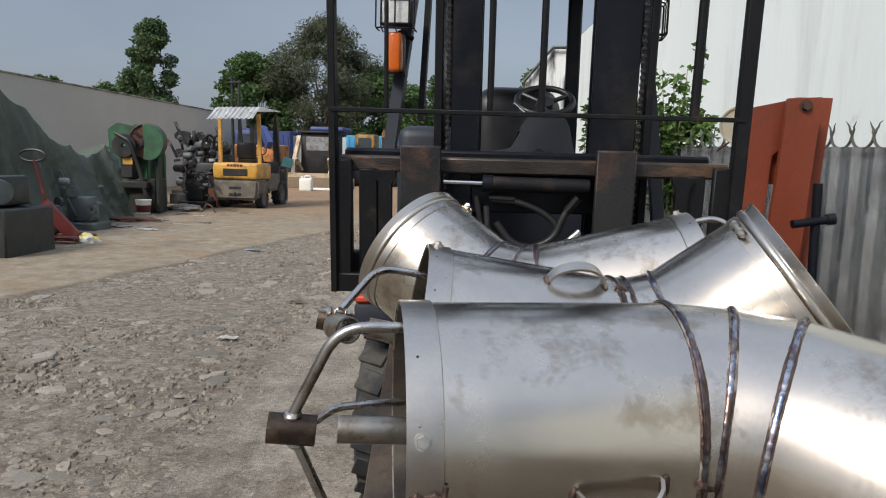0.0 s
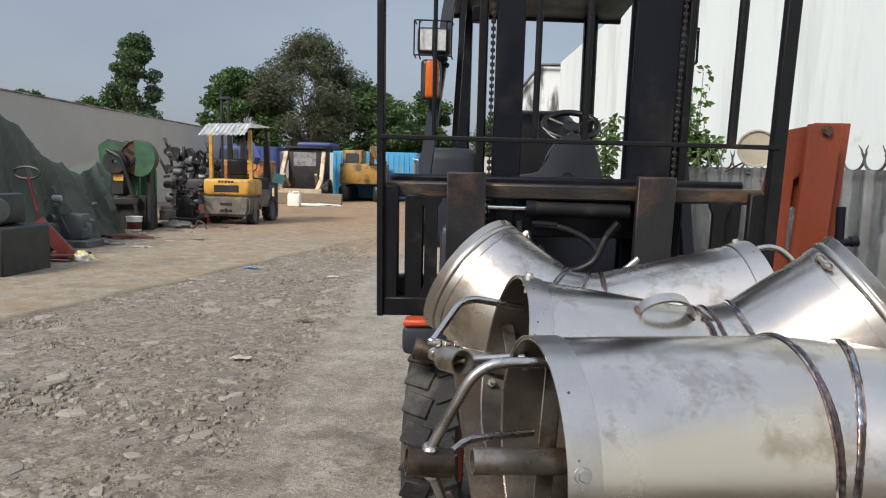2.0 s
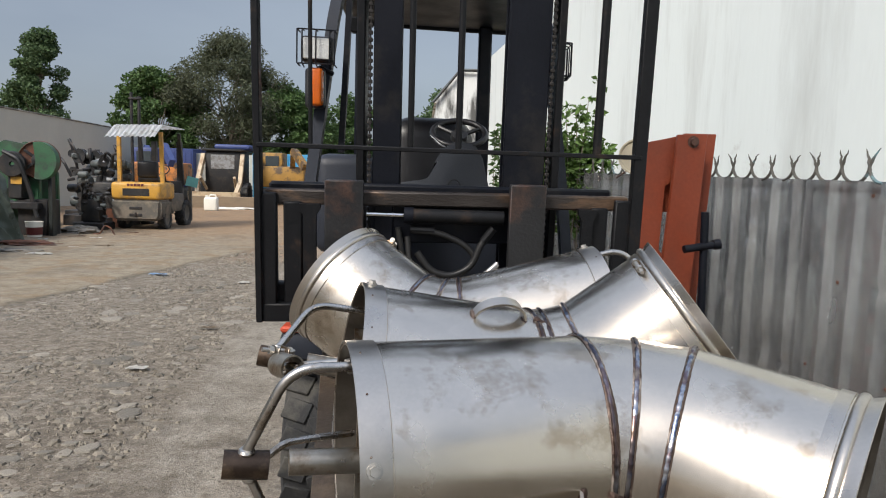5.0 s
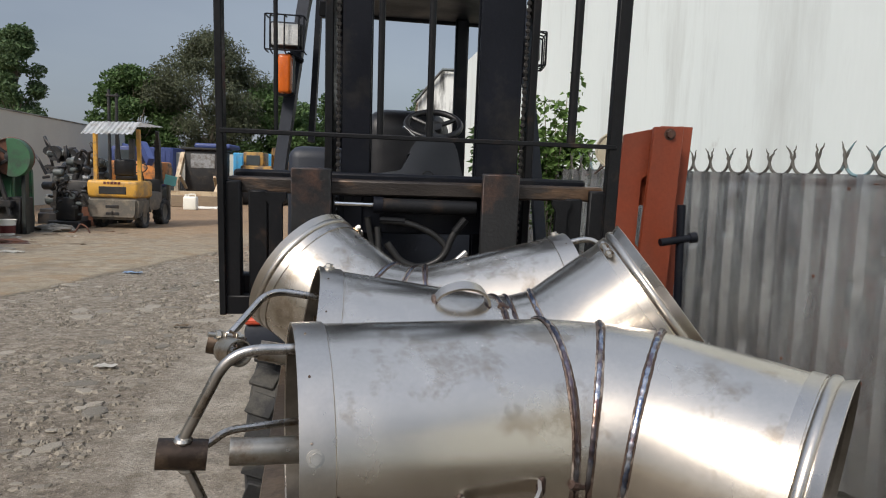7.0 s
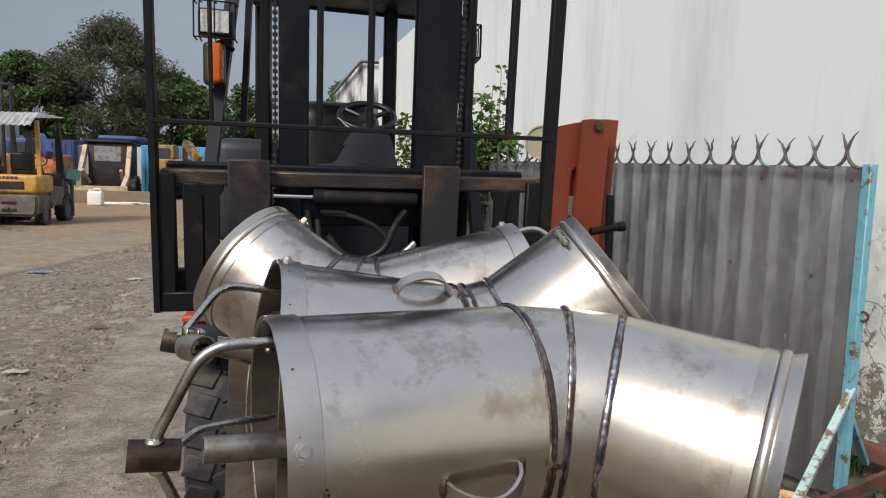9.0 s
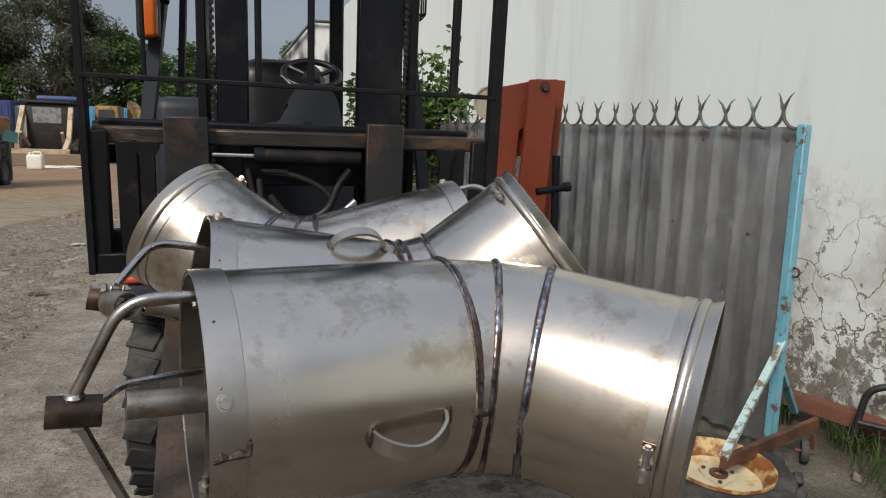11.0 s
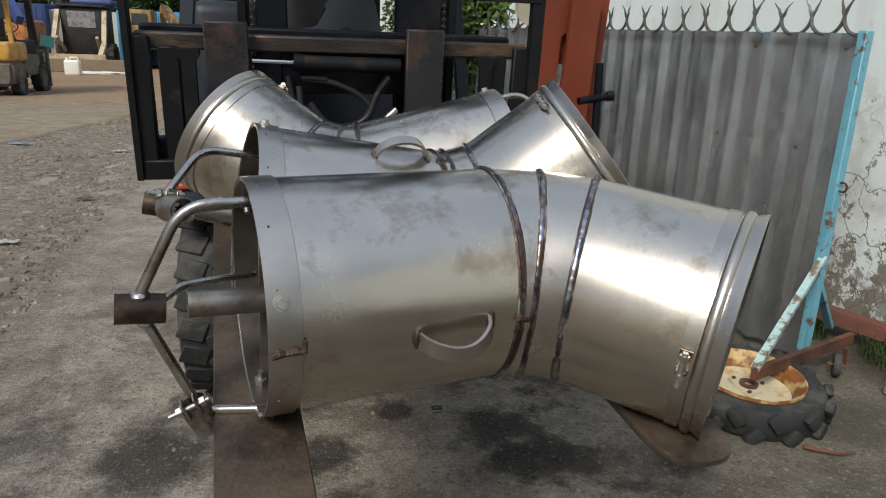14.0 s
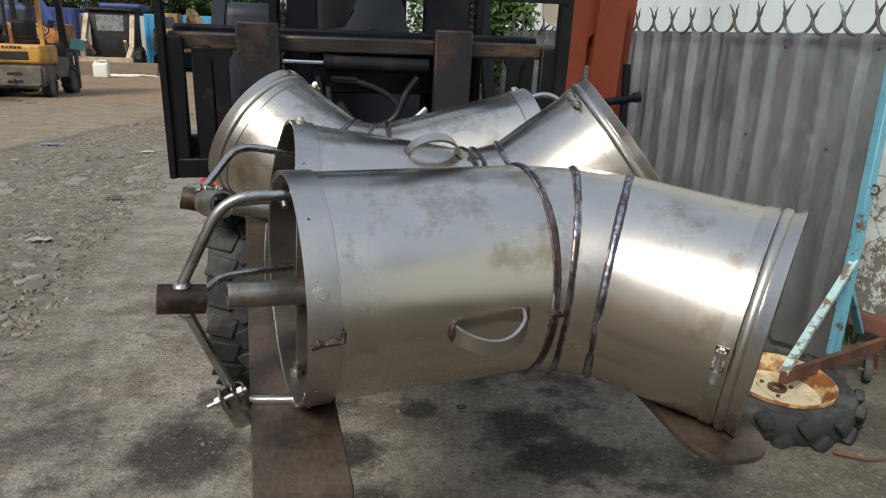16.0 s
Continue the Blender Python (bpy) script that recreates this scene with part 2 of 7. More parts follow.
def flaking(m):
    """Flaked render low on a wall, with grey height shading painted over its foot."""
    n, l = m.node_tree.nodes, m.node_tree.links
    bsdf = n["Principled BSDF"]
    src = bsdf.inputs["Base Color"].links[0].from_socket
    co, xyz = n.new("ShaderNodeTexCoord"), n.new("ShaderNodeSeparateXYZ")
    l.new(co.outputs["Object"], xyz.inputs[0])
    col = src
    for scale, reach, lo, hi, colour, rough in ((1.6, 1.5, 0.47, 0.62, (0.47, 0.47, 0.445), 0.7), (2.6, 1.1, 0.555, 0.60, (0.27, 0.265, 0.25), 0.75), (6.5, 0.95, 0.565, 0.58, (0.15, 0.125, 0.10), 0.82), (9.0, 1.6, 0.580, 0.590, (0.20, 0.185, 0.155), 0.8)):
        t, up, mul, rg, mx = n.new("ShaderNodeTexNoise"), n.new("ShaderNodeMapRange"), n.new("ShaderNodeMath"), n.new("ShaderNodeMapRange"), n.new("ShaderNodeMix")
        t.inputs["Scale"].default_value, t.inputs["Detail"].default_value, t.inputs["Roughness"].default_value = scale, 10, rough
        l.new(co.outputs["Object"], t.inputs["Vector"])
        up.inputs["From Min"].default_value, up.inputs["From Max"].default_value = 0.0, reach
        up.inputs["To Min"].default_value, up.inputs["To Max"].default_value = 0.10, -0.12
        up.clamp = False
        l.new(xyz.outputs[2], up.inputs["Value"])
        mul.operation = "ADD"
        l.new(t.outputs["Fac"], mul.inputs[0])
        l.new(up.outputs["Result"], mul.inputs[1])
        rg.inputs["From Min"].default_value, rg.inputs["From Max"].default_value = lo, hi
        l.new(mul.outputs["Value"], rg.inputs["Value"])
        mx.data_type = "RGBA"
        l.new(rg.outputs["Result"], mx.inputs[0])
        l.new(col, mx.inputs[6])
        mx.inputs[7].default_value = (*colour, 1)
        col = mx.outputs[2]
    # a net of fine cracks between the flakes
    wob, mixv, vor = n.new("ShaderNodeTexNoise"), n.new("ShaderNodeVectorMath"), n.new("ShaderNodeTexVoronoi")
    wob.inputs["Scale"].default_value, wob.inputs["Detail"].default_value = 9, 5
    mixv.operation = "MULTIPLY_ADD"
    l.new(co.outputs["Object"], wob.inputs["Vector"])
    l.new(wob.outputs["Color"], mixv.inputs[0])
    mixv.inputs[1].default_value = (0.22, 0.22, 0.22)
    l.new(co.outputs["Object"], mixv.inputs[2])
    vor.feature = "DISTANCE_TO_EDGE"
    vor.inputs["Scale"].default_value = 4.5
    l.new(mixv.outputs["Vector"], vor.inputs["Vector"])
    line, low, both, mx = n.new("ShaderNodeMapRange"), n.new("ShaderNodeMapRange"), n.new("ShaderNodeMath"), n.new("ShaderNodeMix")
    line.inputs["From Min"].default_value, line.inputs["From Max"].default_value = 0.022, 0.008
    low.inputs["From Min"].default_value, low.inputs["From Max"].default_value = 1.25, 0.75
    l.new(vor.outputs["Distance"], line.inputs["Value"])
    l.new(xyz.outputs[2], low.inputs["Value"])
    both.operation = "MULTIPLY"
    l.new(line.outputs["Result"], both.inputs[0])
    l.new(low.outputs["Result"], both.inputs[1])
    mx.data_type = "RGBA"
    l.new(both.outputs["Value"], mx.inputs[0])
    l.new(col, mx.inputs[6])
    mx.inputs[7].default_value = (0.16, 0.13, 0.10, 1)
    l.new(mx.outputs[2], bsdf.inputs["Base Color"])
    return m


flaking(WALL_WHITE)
WALL_STREAK = material("black_streaked_render", (0.70, 0.72, 0.70), 0.85, 0.0, 0.06, 1.0, 30, 0.15, second=(0.10, 0.10, 0.095), amount=0.42, second_scale=2.6, sharp=0.16, stretch=(1, 1, 0.22))
WALL_BEIGE = material("beige_wall_render", (0.53, 0.51, 0.44), 0.9, 0.0, 0.06, 0.5, 12, 0.15, second=(0.46, 0.44, 0.38), amount=0.4, second_scale=0.4, sharp=0.4)
BRICK = material("red_hollow_brick", (0.36, 0.13, 0.07), 0.85, 0.0, 0.25, 14, 90, 0.3, random_tone=0.15)


SPOTS = ((0.70, 2.06, 0.15), (0.74, 1.84, 0.13), (0.87, 1.88, 0.11), (0.10, 1.97, 0.14), (-0.46, 2.02, 0.24), (0.36, 2.24, 0.10), (1.30, 1.75, 0.10))


def ground_material():
    """Concrete near the forks, crushed stone in the yard, sandy dirt further back, oil stains, and some painted shade.
    """
    m = bpy.data.materials.new("yard_ground")
    m.use_nodes = True
    n, l = m.node_tree.nodes, m.node_tree.links
    bsdf = n["Principled BSDF"]
    co = n.new("ShaderNodeTexCoord")

    def noise_at(scale, detail=6, rough=0.6, vec=None):
        t = n.new("ShaderNodeTexNoise")
        t.inputs["Scale"].default_value, t.inputs["Detail"].default_value, t.inputs["Roughness"].default_value = scale, detail, rough
        l.new(vec or co.outputs["Object"], t.inputs["Vector"])
        return t.outputs["Fac"]

    def mapped(v, a, b, c=0.0, d=1.0):
        r = n.new("ShaderNodeMapRange")
        r.inputs["From Min"].default_value, r.inputs["From Max"].default_value = a, b
        r.inputs["To Min"].default_value, r.inputs["To Max"].default_value = c, d
        l.new(v, r.inputs["Value"])
        return r.outputs["Result"]

    def math_(op, a, b):
        t = n.new("ShaderNodeMath")
        t.operation = op
        for k, v in enumerate((a, b)):
            if isinstance(v, (int, float)):
                t.inputs[k].default_value = v
            else:
                l.new(v, t.inputs[k])
        return t.outputs["Value"]

    def mixed(f, a, b):
        t = n.new("ShaderNodeMix")
        t.data_type = "RGBA"
        l.new(f, t.inputs[0])
        for k, v in ((6, a), (7, b)):
            if isinstance(v, tuple):
                t.inputs[k].default_value = (*v, 1)
            else:
                l.new(v, t.inputs[k])
        return t.outputs[2]

    xyz = n.new("ShaderNodeSeparateXYZ")
    l.new(co.outputs["Object"], xyz.inputs[0])
    x, y = xyz.outputs[0], xyz.outputs[1]
    big, mid, grit, patch = noise_at(0.7), noise_at(4.5, 8, 0.7), noise_at(70, 5, 0.7), noise_at(1.7, 8, 0.7)
    pits, blot = noise_at(24, 7, 0.72), noise_at(2.6, 9, 0.72)
    concrete = mixed(mapped(mid, 0.38, 0.62), (0.205, 0.180, 0.145), (0.315, 0.282, 0.232))
    concrete = mixed(mapped(pits, 0.54, 0.62, 0.0, 0.55), concrete, (0.36, 0.332, 0.282))
    concrete = mixed(mapped(pits, 0.41, 0.36, 0.0, 0.6), concrete, (0.115, 0.095, 0.072))
    concrete = mixed(math_("MULTIPLY", mapped(blot, 0.49, 0.58, 0.0, 0.75), mapped(y, 4.4, 3.0, 0.35, 1.0)), concrete, (0.125, 0.102, 0.076))
    rubble = mixed(mapped(noise_at(11, 8, 0.72), 0.4, 0.62), (0.105, 0.086, 0.064), (0.235, 0.200, 0.156))
    rubble = mixed(mapped(pits, 0.54, 0.60, 0.0, 0.8), rubble, (0.32, 0.28, 0.225))
    sand = mixed(mapped(mid, 0.35, 0.65), (0.225, 0.130, 0.066), (0.33, 0.215, 0.120))
    apron = mixed(mapped(mid, 0.35, 0.65), (0.185, 0.147, 0.098), (0.315, 0.272, 0.205))
    apron = mixed(mapped(patch, 0.50, 0.58, 0.0, 0.6), apron, (0.24, 0.165, 0.095))
    wob = math_("MULTIPLY", math_("SUBTRACT", big, 0.5), 2.4)
    wob2 = math_("MULTIPLY", math_("SUBTRACT", mid, 0.5), 1.0)
    # crushed stone left of a slanting line
    edge = math_("ADD", math_("ADD", x, math_("MULTIPLY", y, 0.10)), math_("MULTIPLY", math_("ADD", wob, wob2), 0.35))
    f_rubble = mapped(edge, -0.80, -1.05)
    col = mixed(f_rubble, concrete, rubble)
    f_sand = mapped(math_("ADD", y, math_("MULTIPLY", wob, 3.0)), 10.0, 15.0, 0.0, 0.9)
    col = mixed(f_sand, col, sand)
    shift = math_("MULTIPLY", math_("MINIMUM", math_("SUBTRACT", y, 6.6), 8.0), -0.19)
    f_apron = mapped(math_("ADD", math_("ADD", x, shift), math_("MULTIPLY", wob2, 0.35)), -4.12, -4.22)
    f_apron = math_("MULTIPLY", f_apron, mapped(y, 18.0, 12.0, 0.15, 1.0))
    col = mixed(f_apron, col, apron)
    # thin shadow line painted along the pale strip's ragged edge
    ragged = math_("ADD", math_("ADD", x, shift), math_("MULTIPLY", wob2, 0.35))
    lip = math_("MULTIPLY", mapped(ragged, -3.98, -4.12), mapped(ragged, -4.24, -4.13))
    col = mixed(math_("MULTIPLY", lip, math_("MULTIPLY", mapped(y, 15.0, 10.0), 0.55)), col, (0.075, 0.06, 0.04))
    # oil, damp and painted shade on the near concrete
    near = math_("MULTIPLY", mapped(y, 4.2, 2.6), mapped(x, -1.6, -0.2, 0.35, 1.0))
    oil = math_("MULTIPLY", mapped(patch, 0.52, 0.585), near)
    # even darkening under the forks and pipes: their shade, put into the colour
    col = mixed(math_("MULTIPLY", math_("MULTIPLY", mapped(x, -0.5, 0.3), mapped(y, 3.6, 2.9)), 0.30), col, (0.085, 0.070, 0.054))
    # ground mostly out of view, painted dark to darken the steel's reflections
    col = mixed(math_("MULTIPLY", math_("MULTIPLY", mapped(math_("ADD", x, wob2), -1.3, -0.6), mapped(math_("ADD", y, wob2), 2.0, 1.2)), 0.45), col, (0.04, 0.033, 0.027))
    col = mixed(math_("MULTIPLY", oil, 0.85), col, (0.032, 0.027, 0.022))
    damp = math_("MULTIPLY", mapped(noise_at(0.9, 7, 0.65), 0.52, 0.68), 0.45)
    col = mixed(damp, col, (0.125, 0.105, 0.083))
    # damp, trodden strip before the fence and the wall
    col = mixed(math_("MULTIPLY", mapped(math_("ADD", x, math_("MULTIPLY", wob2, 1.2)), 1.0, 1.7), mapped(blot, 0.38, 0.55, 0.25, 0.75)), col, (0.088, 0.080, 0.060))
    # soil along the wall, its dark tone also painting the shadow at its foot
    f_soil = mapped(math_("ADD", math_("ADD", x, math_("MULTIPLY", y, 0.09)), math_("MULTIPLY", wob2, 0.8)), 2.45, 2.85, 0.0, 0.85)
    col = mixed(f_soil, col, (0.055, 0.045, 0.032))
    # dark oil spots under the pipes
    for sx, sy, sr in SPOTS:
        dx, dy = math_("SUBTRACT", x, sx), math_("SUBTRACT", y, sy)
        dist = math_("SQRT", math_("ADD", math_("MULTIPLY", dx, dx), math_("MULTIPLY", dy, dy)), 0.0)
        dist = math_("ADD", dist, math_("MULTIPLY", math_("SUBTRACT", noise_at(9, 8, 0.7), 0.5), 0.22))
        col = mixed(mapped(dist, sr, sr * 0.55, 0.0, 0.85), col, (0.028, 0.024, 0.02))

    def cells(scale, feature="F1"):
        v = n.new("ShaderNodeTexVoronoi")
        v.feature = feature
        v.inputs["Scale"].default_value = scale
        l.new(co.outputs["Object"], v.inputs["Vector"])
        return v

    # broken flat stones pressed into the yard, and fine chips everywhere
    slab = cells(9.0)
    sep = n.new("ShaderNodeSeparateColor")
    l.new(slab.outputs["Color"], sep.inputs[0])
    slab_edge = cells(9.0, "DISTANCE_TO_EDGE")
    shown = math_("MULTIPLY", math_("MULTIPLY", f_rubble, mapped(sep.outputs[0], 0.74, 0.78)), mapped(y, 13.0, 9.0))
    shown = math_("MULTIPLY", shown, mapped(f_apron, 0.3, 0.0))
    col = mixed(math_("MULTIPLY", math_("MULTIPLY", shown, mapped(math_("ADD", slab_edge.outputs["Distance"], math_("MULTIPLY", math_("SUBTRACT", pits, 0.5), 0.12)), 0.03, 0.045)), 0.35), col, (0.29, 0.262, 0.215))
    col = mixed(math_("MULTIPLY", math_("MULTIPLY", f_rubble, mapped(slab_edge.outputs["Distance"], 0.03, 0.0)), 0.12), col, (0.085, 0.07, 0.052))
    chip, chip2 = cells(48.0), cells(120.0)
    sep1, sep2 = n.new("ShaderNodeSeparateColor"), n.new("ShaderNodeSeparateColor")
    l.new(chip.outputs["Color"], sep1.inputs[0])
    l.new(chip2.outputs["Color"], sep2.inputs[0])
    col = mixed(math_("MULTIPLY", mapped(sep1.outputs[0], 0.86, 0.90), mapped(chip.outputs["Distance"], 0.42, 0.30, 0.0, 0.28)), col, (0.35, 0.33, 0.29))
    col = mixed(math_("MULTIPLY", mapped(sep1.outputs[1], 0.88, 0.92), mapped(chip.outputs["Distance"], 0.42, 0.30, 0.0, 0.55)), col, (0.045, 0.038, 0.03))
    col = mixed(math_("MULTIPLY", mapped(sep2.outputs[0], 0.85, 0.90), mapped(chip2.outputs["Distance"], 0.45, 0.35, 0.0, 0.28)), col, (0.38, 0.36, 0.32))
    tone = n.new("ShaderNodeVectorMath")
    tone.operation = "SCALE"
    l.new(col, tone.inputs[0])
    l.new(mapped(math_("ADD", math_("MULTIPLY", grit, 0.5), math_("MULTIPLY", noise_at(230, 3, 0.6), 0.5)), 0.36, 0.64, 0.58, 1.46), tone.inputs["Scale"])
    l.new(tone.outputs["Vector"], bsdf.inputs["Base Color"])
    l.new(mapped(oil, 0, 1, 0.85, 0.55), bsdf.inputs["Roughness"])
    bsdf.inputs["Specular IOR Level"].default_value = 0.3
    bp = n.new("ShaderNodeBump")
    bp.inputs["Strength"].default_value, bp.inputs["Distance"].default_value = 0.85, 0.012
    l.new(math_("ADD", grit, math_("MULTIPLY", mid, 1.5)), bp.inputs["Height"])
    l.new(bp.outputs["Normal"], bsdf.inputs["Normal"])
    return m


GROUND = ground_material()


def weld_material():
    """Heat-tinted bead: straw, bronze, purple and blue along the seam."""
    m = bpy.data.materials.new("tinted_weld_bead")
    m.use_nodes = True
    n, l = m.node_tree.nodes, m.node_tree.links
    bsdf = n["Principled BSDF"]
    co, t, ramp = n.new("ShaderNodeTexCoord"), n.new("ShaderNodeTexNoise"), n.new("ShaderNodeValToRGB")
    t.inputs["Scale"].default_value, t.inputs["Detail"].default_value = 22, 5
    l.new(co.outputs["Object"], t.inputs["Vector"])
    l.new(t.outputs["Fac"], ramp.inputs["Fac"])
    e = ramp.color_ramp.elements
    e[0].position, e[0].color = 0.3, (0.09, 0.07, 0.055, 1)
    e[1].position, e[1].color = 0.72, (0.36, 0.30, 0.23, 1)
    for p, c in ((0.42, (0.10, 0.13, 0.21, 1)), (0.5, (0.36, 0.38, 0.42, 1)), (0.58, (0.16, 0.115, 0.13, 1))):
        k = e.new(p)
        k.color = c
    runs, cut, mix = n.new("ShaderNodeTexNoise"), n.new("ShaderNodeMapRange"), n.new("ShaderNodeMix")
    runs.inputs["Scale"].default_value, runs.inputs["Detail"].default_value = 5.5, 1
    cut.inputs["From Min"].default_value, cut.inputs["From Max"].default_value = 0.46, 0.52
    cut.inputs["To Max"].default_value = 0.85
    mix.data_type = "RGBA"
    l.new(co.outputs["Object"], runs.inputs["Vector"])
    l.new(runs.outputs["Fac"], cut.inputs["Value"])
    l.new(cut.outputs["Result"], mix.inputs[0])
    l.new(ramp.outputs["Color"], mix.inputs[6])
    mix.inputs[7].default_value = (0.075, 0.048, 0.040, 1)
    l.new(mix.outputs[2], bsdf.inputs["Base Color"])
    bsdf.inputs["Metallic"].default_value, bsdf.inputs["Roughness"].default_value = 1.0, 0.26
    return m


WELD = weld_material()


# ---- building helpers ----
def box(bm, c, s, bev=0.0, m=None, seg=1):
    """A box of size s round c, its edges bevelled, turned by m."""
    r = bmesh.ops.create_cube(bm, size=1.0, matrix=(m or Matrix()) @ Matrix.Translation(c) @ Matrix.Diagonal((*s, 1)))
    if bev:
        edges = list({e for v in r["verts"] for e in v.link_edges})
        bmesh.ops.bevel(bm, geom=edges, offset=bev, segments=seg, affect="EDGES", profile=0.5)
    return bm


def span(bm, a, b, bev=0.0, m=None, seg=1):
    """A box from corner a to corner b."""
    return box(bm, [(p + q) / 2 for p, q in zip(a, b)], [abs(q - p) for p, q in zip(a, b)], bev, m, seg)


def frame_at(p, d):
    """A turn that takes z to d, moved to p."""
    return Matrix.Translation(p) @ Vector(d).to_track_quat("Z", "Y").to_matrix().to_4x4()


def lathe(bm, profile, m, seg=24, closed=True, arc=2 * math.pi):
    """Turns a profile of (radius, height) round m's z axis; closed joins the last point to the first."""
    full = arc > 6.28
    rings = []
    for k in range(seg if full else seg + 1):
        a = arc * k / seg
        rings.append([bm.verts.new(m @ Vector((r * math.cos(a), r * math.sin(a), h))) for r, h in profile])
    count = len(profile)
    for k in range(seg):
        p, q = rings[k], rings[(k + 1) % len(rings)]
        for i in range(count if closed else count - 1):
            j = (i + 1) % count
            quad = [p[i], q[i], q[j], p[j]]
            bm.faces.new(quad)
    return bm


def rod(bm, p, q, r, r2=None, seg=14):
    """A solid round bar from p to q."""
    p, q = Vector(p), Vector(q)
    bmesh.ops.create_cone(bm, cap_ends=True, cap_tris=False, segments=seg, radius1=r, radius2=r if r2 is None else r2, depth=(q - p).length,
                          matrix=frame_at((p + q) / 2, q - p))
    return bm


def pipe(bm, p, q, r, wall, seg=24):
    """An open tube with a wall."""
    p, q = Vector(p), Vector(q)
    h = (q - p).length
    return lathe(bm, [(r, 0), (r, h), (r - wall, h), (r - wall, 0)], frame_at(p, q - p), seg)


def rounded(points, radius, steps=5):
    """A polyline with its corners rounded."""
    pts = [Vector(p) for p in points]
    out = [pts[0]]
    for a, b, c in zip(pts, pts[1:], pts[2:]):
        d = min(radius, (a - b).length * 0.45, (c - b).length * 0.45)
        s, e = b + (a - b).normalized() * d, b + (c - b).normalized() * d
        for k in range(steps + 1):
            u = k / steps
            out.append(s * (1 - u) ** 2 + b * 2 * u * (1 - u) + e * u ** 2)
    return out + [pts[-1]]


def sweep(bm, points, r, seg=10, closed=False, shape=None, taper=None, ripple=None):
    """A bar along a line; shape: its cross-section as (side, up) points, else a circle."""
    pts = [Vector(p) for p in points]
    count = len(pts)
    shape = shape or [(math.cos(2 * math.pi * k / seg), math.sin(2 * math.pi * k / seg)) for k in range(seg)]
    rings, up = [], None
    for k, p in enumerate(pts):
        a, b = (pts[k - 1], pts[(k + 1) % count]) if closed else (pts[max(k - 1, 0)], pts[min(k + 1, count - 1)])
        t = (b - a).normalized()
        if up is None:
            up = Vector((0, 0, 1)) if abs(t.z) < 0.9 else Vector((1, 0, 0))
        side = t.cross(up).normalized()
        up = side.cross(t).normalized()
        f = r * (taper(k / (count - 1)) if taper else 1.0) * (ripple(k) if ripple else 1.0)
        rings.append([bm.verts.new(p + side * (x * f) + up * (y * f)) for x, y in shape])
    m = len(shape)
    for k in range(count if closed else count - 1):
        p, q = rings[k], rings[(k + 1) % count]
        for i in range(m):
            bm.faces.new([p[i], p[(i + 1) % m], q[(i + 1) % m], q[i]])
    if not closed:
        bm.faces.new(rings[0][::-1])
        bm.faces.new(rings[-1])
    return bm


def prism(bm, outline, thick, m):
    """A plate: an outline in m's x and y, as thick as said along its z."""
    low = [bm.verts.new(m @ Vector((x, y, 0))) for x, y in outline]
    top = [bm.verts.new(m @ Vector((x, y, thick))) for x, y in outline]
    bm.faces.new(low[::-1])
    bm.faces.new(top)
    for k in range(len(outline)):
        j = (k + 1) % len(outline)
        bm.faces.new([low[k], low[j], top[j], top[k]])
    return bm


def hexbolt(bm, p, d, r, h):
    """A hexagon head on a washer."""
    p, d = Vector(p), Vector(d).normalized()
    rod(bm, p - d * 0.002, p + d * 0.002, r * 1.35, seg=18)
    rod(bm, p + d * 0.002, p + d * h, r, r * 0.93, seg=6)
    return bm


def finish(bm, angle=38.0):
    bmesh.ops.recalc_face_normals(bm, faces=bm.faces)
    me = bpy.data.meshes.new("mesh")
    bm.to_mesh(me)
    bm.free()
    me.polygons.foreach_set("use_smooth", [True] * len(me.polygons))
    me.set_sharp_from_angle(angle=radians(angle))
    return me


def thing(name, at, label, category, group="", kind=""):
    """An empty at a thing's base, that parents its parts."""
    ob = new(name)
    ob.location = at
    ob.empty_display_size = 0.1
    return tagged(ob, label, category, group, kind)


def base_of(ob):
    m = Matrix.Translation(ob.location)
    while ob.parent:
        ob = ob.parent
        m = Matrix.Translation(ob.location)
    return m


def part(name, bm, mat, parent, label="", angle=38.0):
    """Links a bmesh, built in world coordinates, as one mesh under a thing or a part."""
    me = finish(bm, angle) if isinstance(bm, bmesh.types.BMesh) else bm
    me.name = name
    if not me.materials:
        me.materials.append(mat)
    ob = new(name, me)
    ob.parent = parent
    if parent.type == "EMPTY":
        ob.matrix_parent_inverse = Matrix.Translation(parent.location).inverted()
    return tagged(ob, label)


def solid(name, bm, mat, label="", category="", group="", kind="", angle=38.0):
    """A thing of one mesh, with its origin at its base."""
    me = finish(bm, angle)
    me.name = name
    me.materials.append(mat)
    lo = [min(v.co[k] for v in me.vertices) for k in range(3)]
    hi = [max(v.co[k] for v in me.vertices) for k in range(3)]
    at = Vector(((lo[0] + hi[0]) / 2, (lo[1] + hi[1]) / 2, lo[2]))
    me.transform(Matrix.Translation(-at))
    ob = new(name, me)
    ob.location = at
    return tagged(ob, label, category, group, kind)


def B():
    return bmesh.new()


